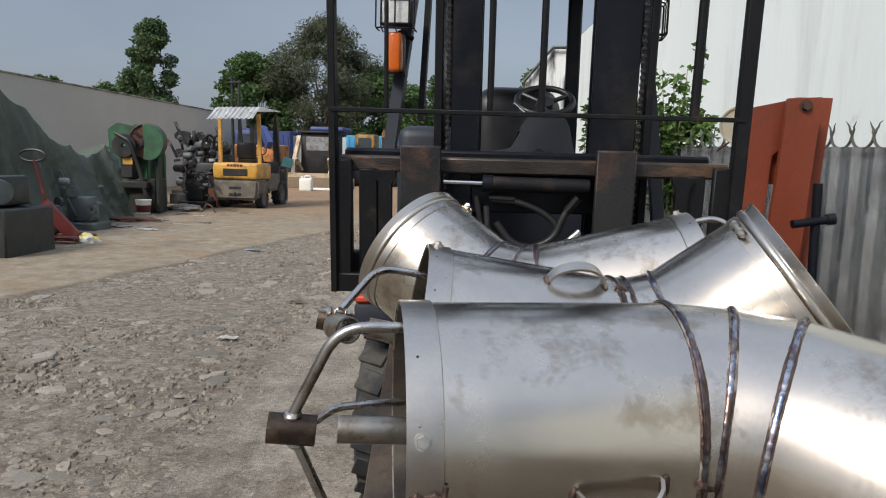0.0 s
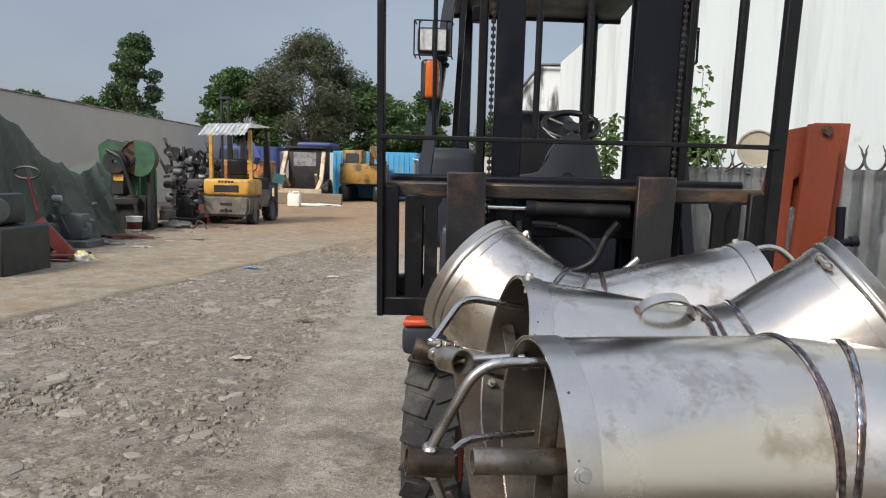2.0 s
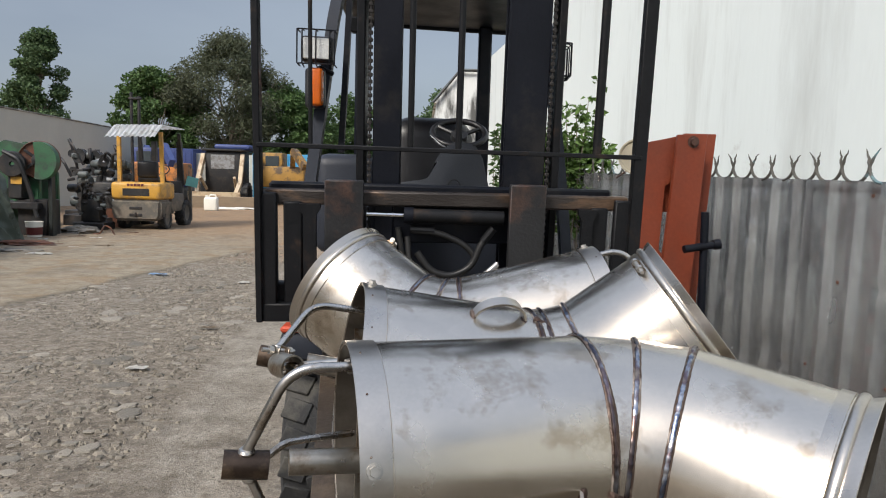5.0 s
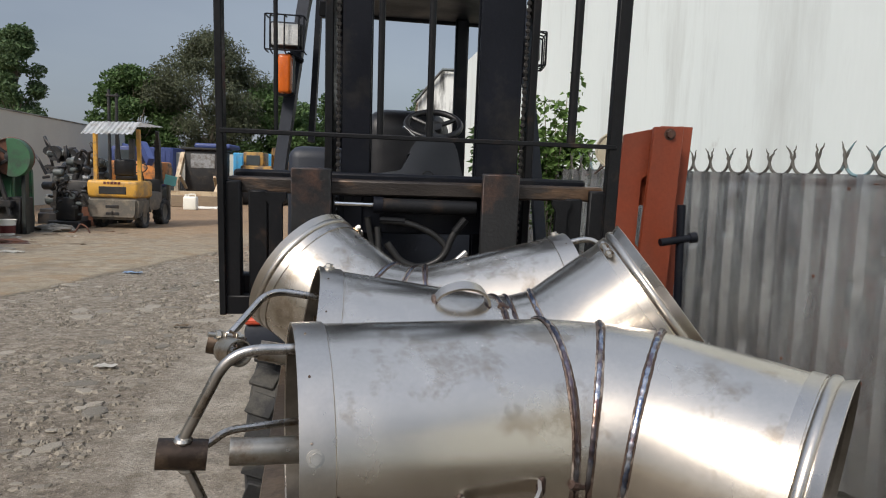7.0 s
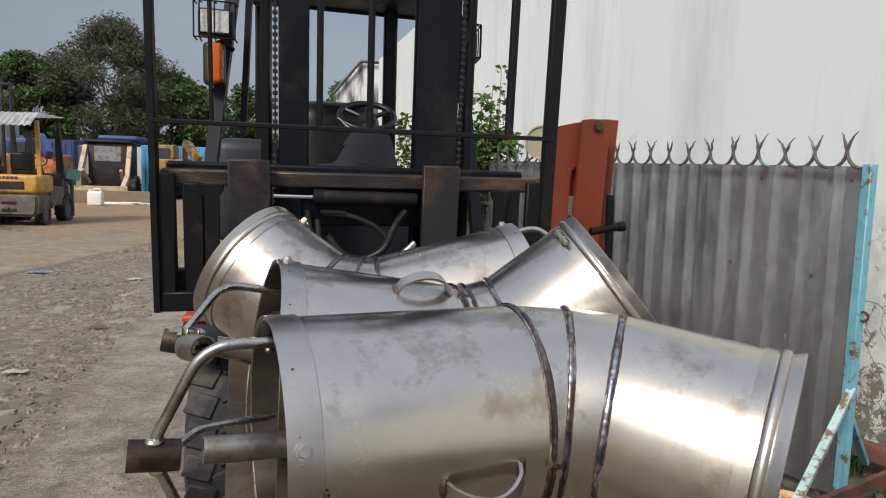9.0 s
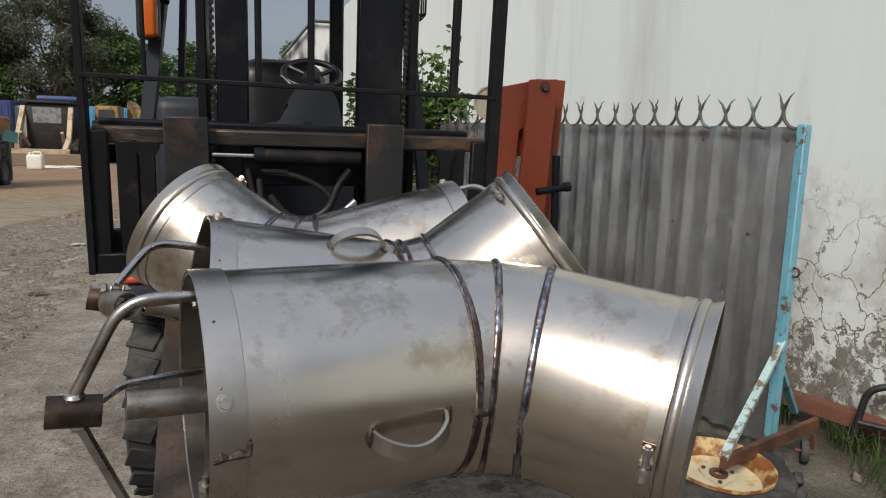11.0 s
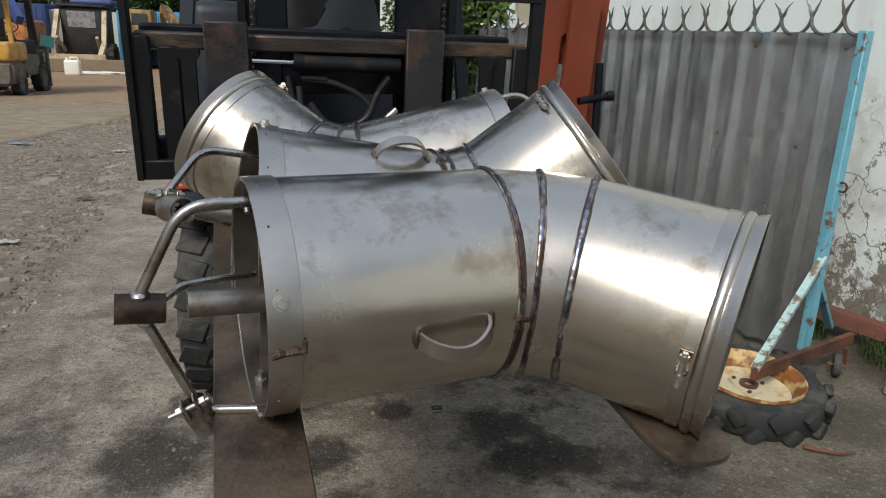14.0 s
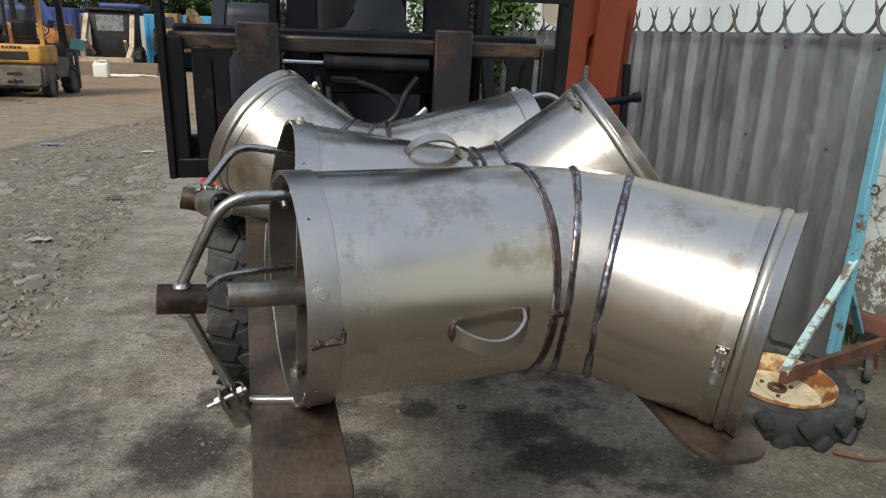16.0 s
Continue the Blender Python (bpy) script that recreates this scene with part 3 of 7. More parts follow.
# ---- ground and walls ----
def ground():
    xs = [-400, -200, -100, -60, -40, -28, -20] + [-14 + 0.35 * k for k in range(35)] + [-1.75 + 0.09 * k for k in range(62)] + [4.2, 5, 7, 10, 16, 25, 40, 60, 100, 200, 400]
    ys = [-400, -200, -100, -50, -25, -12, -6, -3, -1.5] + [-0.9 + 0.09 * k for k in range(75)] + [6 + 0.35 * k for k in range(60)] + [28, 31, 35, 40, 48, 60, 80, 120, 200, 400, 900]
    bm = B()
    rows = []
    for yy in ys:
        row = []
        for xx in xs:
            z = 0.0
            if -14 < xx < 4 and -1 < yy < 28:
                rough = 0.022 if xx < -2.2 and yy > 2 else 0.010
                z = rough * noise.fractal((xx * 1.6, yy * 1.6, 0.3), 1.0, 2.0, 4) - 0.006
                if xx - 0.19 * min(yy - 6.6, 8.0) < -4.25:
                    z = 0.022 + 0.4 * z
            row.append(bm.verts.new((xx, yy, z)))
        rows.append(row)
    for a, b in zip(rows, rows[1:]):
        for k in range(len(xs) - 1):
            bm.faces.new([a[k], a[k + 1], b[k + 1], b[k]])
    me = finish(bm, 180)
    me.materials.append(GROUND)
    return tagged(new("ground", me), "grey yard ground of worn concrete, crushed stone and sandy dirt", "ground", kind="structure")


yard = ground()


def wall_along(name, p, q, height, thick, mat, label):
    """A straight wall from p to q, its thickness to the right of that way."""
    p, q = Vector((*p, 0)), Vector((*q, 0))
    d = (q - p).normalized()
    side = Vector((d.y, -d.x, 0))
    bm = B()
    steps = max(2, int((q - p).length / 1.5))
    line = [p + (q - p) * k / steps for k in range(steps + 1)]
    outer = [[bm.verts.new(a + side * s + Vector((0, 0, h))) for s, h in ((0, -0.05), (thick, -0.05), (thick, height), (0, height))] for a in line]
    for a, b in zip(outer, outer[1:]):
        for i in range(4):
            bm.faces.new([a[i], a[(i + 1) % 4], b[(i + 1) % 4], b[i]])
    bm.faces.new(outer[0])
    bm.faces.new(outer[-1])
    me = finish(bm)
    me.materials.append(mat)
    return tagged(new(name, me), label, "wall", kind="structure")


def rx(yy):
    """The white wall's line."""
    return 3.03 - 0.09 * (yy - 2.8)


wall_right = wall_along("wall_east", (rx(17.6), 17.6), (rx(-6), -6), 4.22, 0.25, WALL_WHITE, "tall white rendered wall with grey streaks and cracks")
wall_left = wall_along("wall_west", (-11.2, -6), (-13.6, 34), 3.15, 0.2, WALL_BEIGE, "long beige rendered yard wall with a weathered top edge")
bm = B()
span(bm, (-0.03, 0, 0), (0.23, 40.07, 0.05), 0.01, Matrix.Translation((-11.2, -6, 3.15)) @ Matrix.Rotation(math.atan2(2.4, 40), 4, "Z"))
cop = finish(bm)
cop.materials.append(material("mossy_coping", (0.12, 0.11, 0.09), 0.9, 0, 0.3, 3, 30, 0.3, second=(0.30, 0.28, 0.23), amount=0.5, second_scale=2))
tagged(new("trim", cop), "dark weathered coping along the beige wall", "trim", kind="structure")
wall_far = wall_along("wall_north", (-13.6, 34), (12, 37), 2.3, 0.2, WALL_BEIGE, "grey-beige wall across the back of the yard")

# ---- sheet fence ----
FA, FB = Vector((2.225, 2.40, 0)), Vector((1.20, 6.30, 0))
FD = (FB - FA).normalized()
FN = Vector((-FD.y, FD.x, 0))   # towards the yard
PITCH = 0.148


def fence():
    fence_ob = thing("sheet_fence", FA, "dented galvanised corrugated sheet fence leaning by the white wall", "fence")
    length = (FB - FA).length
    sheets = 5
    rg = random.Random(12)
    per = length / sheets
    for s in range(sheets):
        bm = B()
        prof = []
        x0 = 0.0
        while x0 < per - 0.01:
            for dx, h in ((0, 0), (0.070, 0), (0.094, 0.036), (0.122, 0.036)):
                prof.append((x0 + dx, h))
            x0 += PITCH
        prof = [(min(x, per + 0.02), h) for x, h in prof]
        cols = 42
        knocks = [(rg.uniform(0, per), rg.uniform(0.25, 1.35), rg.uniform(0.010, 0.022)) for _ in range(16)]
        grid = []
        for x, h in prof:
            col = []
            for k in range(cols + 1):
                zz = 0.04 + (1.40 + 0.012 * (s + x / per)) * k / cols
                dent = 0.016 * max(0, noise.noise((x * 7 + s * 7, zz * 8, 2.0)) - 0.22) * 2.2
                for kx, kz, kd in knocks:
                    far = ((kx - x) / 0.055) ** 2 + ((kz - zz) / 0.042) ** 2
                    if far < 1:
                        dent += kd * (1 - far) ** 2 * (1.0 if h else 0.3)
                lean = 0.006 * math.sin(x * 3 + s) + 0.0025 * math.sin(zz * 5.3 + x * 9)
                p = FA + FD * (s * per + x) + FN * (h - dent + lean + 0.004 * (s % 2))
                col.append(bm.verts.new((p.x, p.y, zz)))
            grid.append(col)
        for a, b in zip(grid, grid[1:]):
            if (a[0].co - b[0].co).length < 1e-6:
                continue
            for k in range(cols):
                bm.faces.new([a[k], b[k], b[k + 1], a[k + 1]])
        bmesh.ops.solidify(bm, geom=list(bm.faces), thickness=0.0018)
        part("sheet", bm, SHEET, fence_ob, angle=25)
    for k in range(26):
        row = k % 3
        x = PITCH * (k + 0.26)
        if x > length:
            break
        p = FA + FD * x + FN * 0.003 + Vector((0, 0, 1.385 - 0.42 * row + rg.uniform(-0.01, 0.01)))
        part("screw", hexbolt(B(), p, FN, 0.006, 0.006), RUST, fence_ob)
    # rail along the top, at the back
    bm = B()
    sweep(bm, [FA - FN * 0.02 + Vector((0, 0, 1.40)), FB - FN * 0.02 + Vector((0, 0, 1.46))], 0.018, 4)
    part("rail", bm, RUST, fence_ob)
    rng = random.Random(5)
    count = int(length / PITCH)
    for k in range(count):
        x = PITCH * (k + 0.5)
        top = 1.432 + 0.06 * x / length
        o = FA + FD * x + Vector((0, 0, top))
        grow = 1.08 - 0.10 * min(1, k / 9) + rng.uniform(-0.10, 0.08)
        bm = B()
        for sgn in (-1, 1):
            arc = []
            rr = PITCH / 2 * 0.94
            for i in range(9):
                a = math.pi / 2 * i / 8
                arc.append(o + FD * sgn * (rr * (1 - math.sin(a))) * 1.0 + Vector((0, 0, rr * (1 - math.cos(a)) * grow)))
            tip = rng.uniform(0.4, 1.5)
            for i in range(1, 6):
                u = i / 5
                arc.append(o + FD * sgn * (0.004 + 0.030 * tip * u ** 1.6) + FN * rng.uniform(-0.004, 0.004) + Vector((0, 0, (rr + 0.068 * u) * grow)))
            sweep(bm, arc, 0.0075, 6, taper=lambda u: 1.0 if u < 0.7 else 1.0 - (u - 0.7) * 2.6)
        part("spike", bm, SPIKE, fence_ob)
    # painted end post
    bm = B()
    box(bm, (0, 0, 0.74), (0.04, 0.045, 1.42), 0.004, Matrix.Translation(FA - FD * 0.03) @ Matrix.Rotation(math.atan2(FD.y, FD.x), 4, "Z"))
    post = part("post", bm, BLUE_CHIP, fence_ob, "chipped light blue square steel post")
    bm = B()
    o = FA - FD * 0.06 + Vector((0, 0, 0.83))
    sweep(bm, [o + FD * 0.02 * math.cos(a) * -1 + Vector((0, 0, 0.02 * math.sin(a))) for a in [k * math.pi / 6 for k in range(12)]], 0.005, 6, closed=True)
    part("latch_ring", bm, RUST, post)
    foot, far = Vector((1.73, 2.02, 0.17)), Vector((2.47, 2.37, 0.13))
    bm = B()
    sweep(bm, [FA - FD * 0.04 + Vector((0, 0, 0.52)), foot + Vector((0.0, 0.0, 0.02))], 0.015, shape=[(-1, -0.7), (1, -0.7), (1, 0.7), (-1, 0.7)])
    part("brace", bm, PALE_CHIP, fence_ob, "flaking pale blue flat brace")
    bm = B()
    sweep(bm, [FA - FD * 0.02 + Vector((0.01, 0, 0.42)), Vector((2.52, 2.56, 0.10))], 0.016, shape=[(-1, -0.7), (1, -0.7), (1, 0.7), (-1, 0.7)])
    part("brace", bm, BLUE_CHIP, fence_ob)
    bm = B()
    sweep(bm, [foot, far], 0.024, shape=[(-0.5, -1), (0.5, -1), (0.5, 1), (-0.5, 1)])
    part("foot_bar", bm, RUST, fence_ob, "rusty angle-iron foot")
    bm = B()
    c = Vector((2.33, 2.27, 0.05))
    lathe(bm, [(0.014, -0.015), (0.048, -0.015), (0.052, -0.008), (0.052, 0.008), (0.048, 0.015), (0.014, 0.015)], frame_at(c, (0.8, -0.6, 0)), 20)
    wheel = part("caster", bm, RUBBER, fence_ob)
    bm = B()
    rod(bm, c - Vector((0.03, -0.022, 0)), c + Vector((0.03, -0.022, 0)), 0.008)
    box(bm, c + Vector((0.02, -0.015, 0.05)), (0.01, 0.03, 0.07), 0.002)
    part("fork", bm, RUST, wheel)


fence()


DASH = material("dash_grey_plastic", (0.060, 0.066, 0.078), 0.5, 0.0, 0.12, 10, 120, 0.1)

# ---- steel elbow pipes ----
PR, WALL = 0.183, 0.004       # radius, wall
L1, L2 = 0.518, 0.343


def elbow(upper_turn=0.0, lower_turn=0.0, bar_handle=False, handle_shift=0.0, patched=True, reach=-0.600):
    """One fabricated elbow: its left arm lies along -x, its right arm turns off by the bend; the arms' lines cross at the origin.
    The two bars of its swing bracket stand turned round the inlet's axis."""
    ob = thing("elbow_pipe", (0, 0, 0), "stainless steel elbow pipe with tinted weld seams on the forks", "pipe", "elbow pipes on the forks")
    bend = radians(52.5)
    out_way = Vector((math.cos(-bend), math.sin(-bend), 0))
    v1, v2, v3 = Vector((-0.115, 0, 0)), Vector((-0.034, -0.020, 0)), out_way * 0.077
    ways = [Vector((1, 0, 0)), (v2 - v1).normalized(), (v3 - v2).normalized(), out_way]
    knots = [Vector((-L1, 0, 0)), v1, v2, v3, ways[3] * L2]
    cuts = [ways[0], (ways[0] + ways[1]).normalized(), Vector((0.89, -0.456, 0)), (ways[2] + ways[3]).normalized(), ways[3]]
    SEG = 72

    def ring(k, arm, r, lift=0.0):
        """The circle of arm's tube cut by the plane at knot k."""
        d = ways[arm]
        side = Vector((-d.y, d.x, 0))
        out = []
        for i in range(SEG):
            a = 2 * math.pi * i / SEG
            o = side * (r * math.cos(a)) + Vector((0, 0, r * math.sin(a)))
            p = knots[k] + o
            p += d * (((knots[k] - p).dot(cuts[k])) / d.dot(cuts[k]) + lift)
            out.append(p)
        return out

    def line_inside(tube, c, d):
        """Gives the faces that look towards the tube's axis their dull inner finish, with the inside's shade in its
        colour.
        """
        tube.data.materials.append(STEEL_INNER_SHADE)
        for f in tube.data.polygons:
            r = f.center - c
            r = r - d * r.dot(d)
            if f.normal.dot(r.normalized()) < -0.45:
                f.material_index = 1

    for arm, name in ((0, "inlet_tube"), (1, "gore"), (2, "gore"), (3, "outlet_tube")):
        bm = B()
        loops = []
        for r, ks in ((PR, (arm, arm + 1)), (PR - WALL, (arm + 1, arm))):
            for k in ks:
                loops.append([bm.verts.new(p) for p in ring(k, arm, r)])
        for a, b in zip(loops, loops[1:] + loops[:1]):
            for i in range(SEG):
                j = (i + 1) % SEG
                bm.faces.new([a[i], a[j], b[j], b[i]])
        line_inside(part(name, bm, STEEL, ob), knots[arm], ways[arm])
    # seams: a flat scaled band and a rippled bead on it
    rng = random.Random(3)
    for k in (1, 2, 3):
        mid = [(a + b) / 2 for a, b in zip(ring(k, k - 1, PR + 0.0012), ring(k, k, PR + 0.0012))]
        fine = []
        for i in range(SEG):
            for s in range(3):
                fine.append(mid[i].lerp(mid[(i + 1) % SEG], s / 3))
        fl = [(math.cos(t) * 1.0, math.sin(t) * 1.0) for t in [2 * math.pi * q / 8 for q in range(8)]]
        bm = B()
        n = cuts[k]
        c = knots[k]
        rings = []
        for i, p in enumerate(fine):
            out = (p - c).normalized()
            w = 0.0070 * (1 + 0.07 * math.sin(i * 0.23 + k) + rng.uniform(-0.06, 0.06))
            rings.append([bm.verts.new(p + n * (x * w) + out * (y * 0.0016)) for x, y in fl])
        for a, b in zip(rings, rings[1:] + rings[:1]):
            for i in range(8):
                bm.faces.new([a[i], a[(i + 1) % 8], b[(i + 1) % 8], b[i]])
        seam = part("weld_seam", bm, WELD_SCALE, ob, "dark scaled weld seam")
        bm = B()
        rings = []
        for i, p in enumerate(fine):
            out = (p - c).normalized()
            w = 0.0042 * (1 + 0.14 * math.sin(i * 2.1)) * (0.35 if (i % 54) < 2 else 1.0)
            h = 0.0030 * (1 + 0.2 * math.sin(i * 2.1)) * (0.4 if (i % 54) < 2 else 1.0)
            rings.append([bm.verts.new(p + n * (x * w) + out * (0.0010 + y * h)) for x, y in fl])
        for a, b in zip(rings, rings[1:] + rings[:1]):
            for i in range(8):
                bm.faces.new([a[i], a[(i + 1) % 8], b[(i + 1) % 8], b[i]])
        part("bead", bm, WELD, seam, "blue and bronze heat-tinted bead")
    # small tie weld between two seams on the inside of the bend
    bm = B()
    rr = [Vector((-0.145 + 0.048 * u, -PR - 0.003 + 0.010 * u, 0.016 - 0.008 * math.sin(u * 3.1))) for u in [q / 6 for q in range(7)]]
    sweep(bm, rr, 0.0065, 8, ripple=lambda k: 1 + 0.2 * math.sin(k * 2.0))
    part("tie_weld", bm, BURNT, ob)
    # band round the inlet's rim
    m = frame_at((-L1 - 0.002, 0, 0), (1, 0, 0))
    bm = lathe(B(), [(PR + 0.0006, 0.0), (PR + 0.0032, 0.0), (PR + 0.0032, 0.046), (PR + 0.0006, 0.0475)], m, SEG)
    band = part("rim_band", bm, STEEL_BAND, ob)
    for q in range(13):
        bm = B()
        a = 2 * math.pi * q / 13 + 0.2
        y, z = math.cos(a), math.sin(a)
        rod(bm, (-L1 + 0.014, y * (PR + 0.002), z * (PR + 0.002)), (-L1 + 0.014, y * (PR + 0.005), z * (PR + 0.005)), 0.0024, 0.0012, seg=8)
        part("tack_weld", bm, WELD_SCALE, band)
    bm = B()
    sweep(bm, [(-L1 + 0.002, -PR - 0.003, 0.006), (-L1 + 0.012, -PR - 0.005, 0.011), (-L1 + 0.02, -PR - 0.005, 0.009), (-L1 + 0.034, -PR - 0.005, 0.012), (-L1 + 0.045, -PR - 0.004, 0.010), (-L1 + 0.047, -PR - 0.004, 0.026)], 0.0052, 7, ripple=lambda k: 1 + 0.35 * math.sin(k * 2.3))
    if patched:
        part("joint_weld", bm, BURNT, band)
    else:
        bm.free()
    for a in (155.6, 275.6, 35.6):
        y, z = math.cos(radians(a)), math.sin(radians(a))
        bm = hexbolt(B(), (-L1 + 0.018, y * (PR + 0.004), z * (PR + 0.004)), (0, y, z), 0.0085, 0.008)
        rod(bm, (-L1 + 0.018, y * (PR - 0.03), z * (PR - 0.03)), (-L1 + 0.018, y * PR, z * PR), 0.005, seg=10)
        rod(bm, (-L1 + 0.018, y * (PR - 0.016), z * (PR - 0.016)), (-L1 + 0.018, y * (PR - 0.005), z * (PR - 0.005)), 0.0105, seg=6)
        part("bolt", bm, BOLT, ob)
    # outlet: strap, rolled ring and flared lip
    d = ways[3]
    m = frame_at((0, 0, 0), d)
    bm = lathe(B(), [(PR + 0.0005, L2 - 0.050), (PR + 0.0026, L2 - 0.050), (PR + 0.0026, L2 - 0.030), (PR + 0.0005, L2 - 0.030)], m, SEG)
    strap = part("strap", bm, STEEL_BAND, ob)
    prof = [(PR, L2 - 0.027)]
    for q in range(9):
        a = math.pi * q / 8
        prof.append((PR + 0.001 + 0.0058 * math.sin(a), L2 - 0.018 - 0.0080 * math.cos(a)))
    prof += [(PR + 0.0015, L2 - 0.008), (PR + 0.0035, L2 - 0.004), (PR + 0.0080, L2 + 0.008), (PR + 0.0062, L2 + 0.009), (PR - 0.003, L2 - 0.004), (PR - 0.004, L2 - 0.027)]
    bm = lathe(B(), prof, m, SEG)
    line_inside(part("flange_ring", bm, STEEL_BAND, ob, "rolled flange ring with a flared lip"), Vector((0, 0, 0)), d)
    # strap's tightening bolt, on the inside of the bend
    side = Vector((-d.y, d.x, 0))
    a = radians(177)
    radial = side * math.cos(a) + Vector((0, 0, math.sin(a)))
    tang = side * -math.sin(a) + Vector((0, 0, math.cos(a)))
    o = d * (L2 - 0.040) + radial * (PR + 0.003)
    bm = B()
    for t in (-0.013, 0.010):
        mm = Matrix((d, radial, tang)).transposed().to_4x4()
        box(bm, (0, 0.007, t), (0.016, 0.014, 0.004), 0.001, Matrix.Translation(o) @ mm)
        box(bm, (0, 0.001, t * 1.3), (0.018, 0.003, 0.009), 0.0, Matrix.Translation(o) @ mm)
    clamp = part("strap_lug", bm, STEEL_STUB, ob)
    bm = B()
    rod(bm, o + radial * 0.011 - tang * 0.022, o + radial * 0.011 + tang * 0.034, 0.0045, seg=12)
    for t in (0.013, -0.018):
        rod(bm, o + radial * 0.011 + tang * t, o + radial * 0.011 + tang * (t + 0.008), 0.0078, seg=6)
    part("strap_bolt", bm, BOLT, clamp)
    # lifting handle: a bent flat bar, or a plain round stub
    bm = B()
    if bar_handle:
        rod(bm, (-0.190, -PR + 0.006, 0.0), (-0.258, -PR - 0.030, 0.008), 0.0095)
        handle = part("handle", bm, STEEL_BAR, ob, "bright round lifting stub")
    else:
        line = []
        for q in range(17):
            u = q / 16
            line.append(Vector((-0.307 + handle_shift + 0.118 * u, -PR + 0.004 - 0.050 * math.sin(math.pi * u) ** 0.55, 0.000 + 0.014 * u - 0.012 * math.sin(math.pi * u))))
        sweep(bm, line, 1.0, shape=[(-0.0026, -0.0125), (0.0026, -0.0125), (0.0026, 0.0125), (-0.0026, 0.0125)])
        handle = part("handle", bm, STEEL_BAND, ob, "bent flat-bar lifting handle")
    rng = random.Random(8)
    for p in ((-0.307 + handle_shift, -PR, 0.0), (-0.189 + handle_shift, -PR, 0.014)) if not bar_handle else ((-0.190, -PR, 0.0),):
        bm = B()
        bmesh.ops.create_icosphere(bm, subdivisions=2, radius=0.0125, matrix=Matrix.Translation(p) @ Matrix.Diagonal((0.55, 0.45, 1.35, 1)))
        for v in bm.verts:
            v.co += Vector((rng.uniform(-1, 1), rng.uniform(-1, 1), rng.uniform(-1, 1))) * 0.0012
        part("handle_weld", bm, BURNT, handle)
    # swing bracket at the inlet
    up, low = Matrix.Rotation(radians(upper_turn), 4, "X"), Matrix.Rotation(radians(lower_turn), 4, "X")
    part("upper_bar", sweep(B(), rounded([up @ Vector(p) for p in ((-0.47, 0.0, 0.156), (-0.607, 0, 0.158), (-0.672, 0, 0.022))], 0.045, 7), 0.0082, 12), STEEL_BAR, ob)
    part("lower_bar", sweep(B(), rounded([low @ Vector(p) for p in ((-0.668, 0, -0.022), (reach, -0.02, -0.184), (-0.492, -0.055, -0.178))], 0.03, 6), 0.0078, 12), STEEL_BAR, ob)
    sleeve = part("pivot_sleeve", pipe(B(), (-0.708, 0, 0.002), (-0.639, 0, -0.005), 0.0225, 0.005), STEEL_BROWN, ob, "brown heat-stained pivot sleeve")
    for p, d2 in ((up @ Vector((-0.672, 0, 0.021)), up @ Vector((0, 0, 1))), (low @ Vector((-0.668, 0, -0.024)), low @ Vector((0, 0, -1)))):
        part("collar_weld", lathe(B(), [(0.006, -0.003), (0.0125, -0.003), (0.0135, 0.001), (0.011, 0.005), (0.006, 0.006)], frame_at(p, d2), 18), STEEL_BAR, sleeve)
    stub = part("axle_tube", pipe(B(), (-0.608, 0, -0.003), (-0.44, 0, -0.010), 0.0205, 0.0035), STEEL_STUB, ob, "grey mill-finish axle tube")
    part("link_rod", sweep(B(), rounded([(-0.640, 0.012, 0.004), (-0.612, 0.03, 0.016), (-0.50, 0.05, 0.014)], 0.02), 0.006, 9), STEEL_BAR, ob)
    # flap and its stiffener inside the mouth
    bm = B()
    box(bm, (-0.472, 0.045, 0), (0.004, 0.05, 0.335), 0.001)
    box(bm, (-0.486, 0.02, 0), (0.028, 0.004, 0.345), 0.001)
    part("flap_stiffener", bm, STEEL_STUB, ob)
    bm = lathe(B(), [(0.0, 0.0), (PR - 0.012, 0.0), (PR - 0.012, 0.004), (0.0, 0.004)], frame_at((-0.33, 0.0, 0), (1, 0.35, 0)), 48, closed=False)
    part("flap", bm, STEEL_STUB, ob)
    # clip with a bolt on the lower bar's bend
    o = Vector((reach - 0.002, -0.022, -0.184))

    def with_lower(bm):
        bmesh.ops.transform(bm, matrix=low, verts=bm.verts)
        return bm

    bm = pipe(B(), o + Vector((-0.010, 0.002, 0.018)), o + Vector((0.014, -0.004, -0.034)), 0.0235, 0.003)
    clip = part("clip", with_lower(bm), STEEL_STUB, ob, "short open steel clip")
    for s in (-1, 1):
        mm = Matrix.Translation(o + Vector((-0.012, -0.020, 0.024)))
        part("lug", with_lower(box(B(), (s * 0.010, 0, 0), (0.004, 0.020, 0.034), 0.001, mm @ Matrix.Rotation(radians(-25), 4, "Y"))), STEEL_STUB, clip)
    q0, dd = o + Vector((-0.012, -0.022, 0.026)), Vector((0.92, 0.0, 0.38)).normalized()
    bm = rod(B(), q0 - dd * 0.036, q0 + dd * 0.028, 0.0042, seg=10)
    for t in (0.014, -0.023):
        rod(bm, q0 + dd * t, q0 + dd * (t + 0.008), 0.0085, seg=6)
    part("clip_bolt", with_lower(bm), BOLT, clip)
    return ob


def turned(at, c0, c1, c2):
    m = Matrix((c0, c1, c2)).to_4x4()
    m.translation = at
    return m


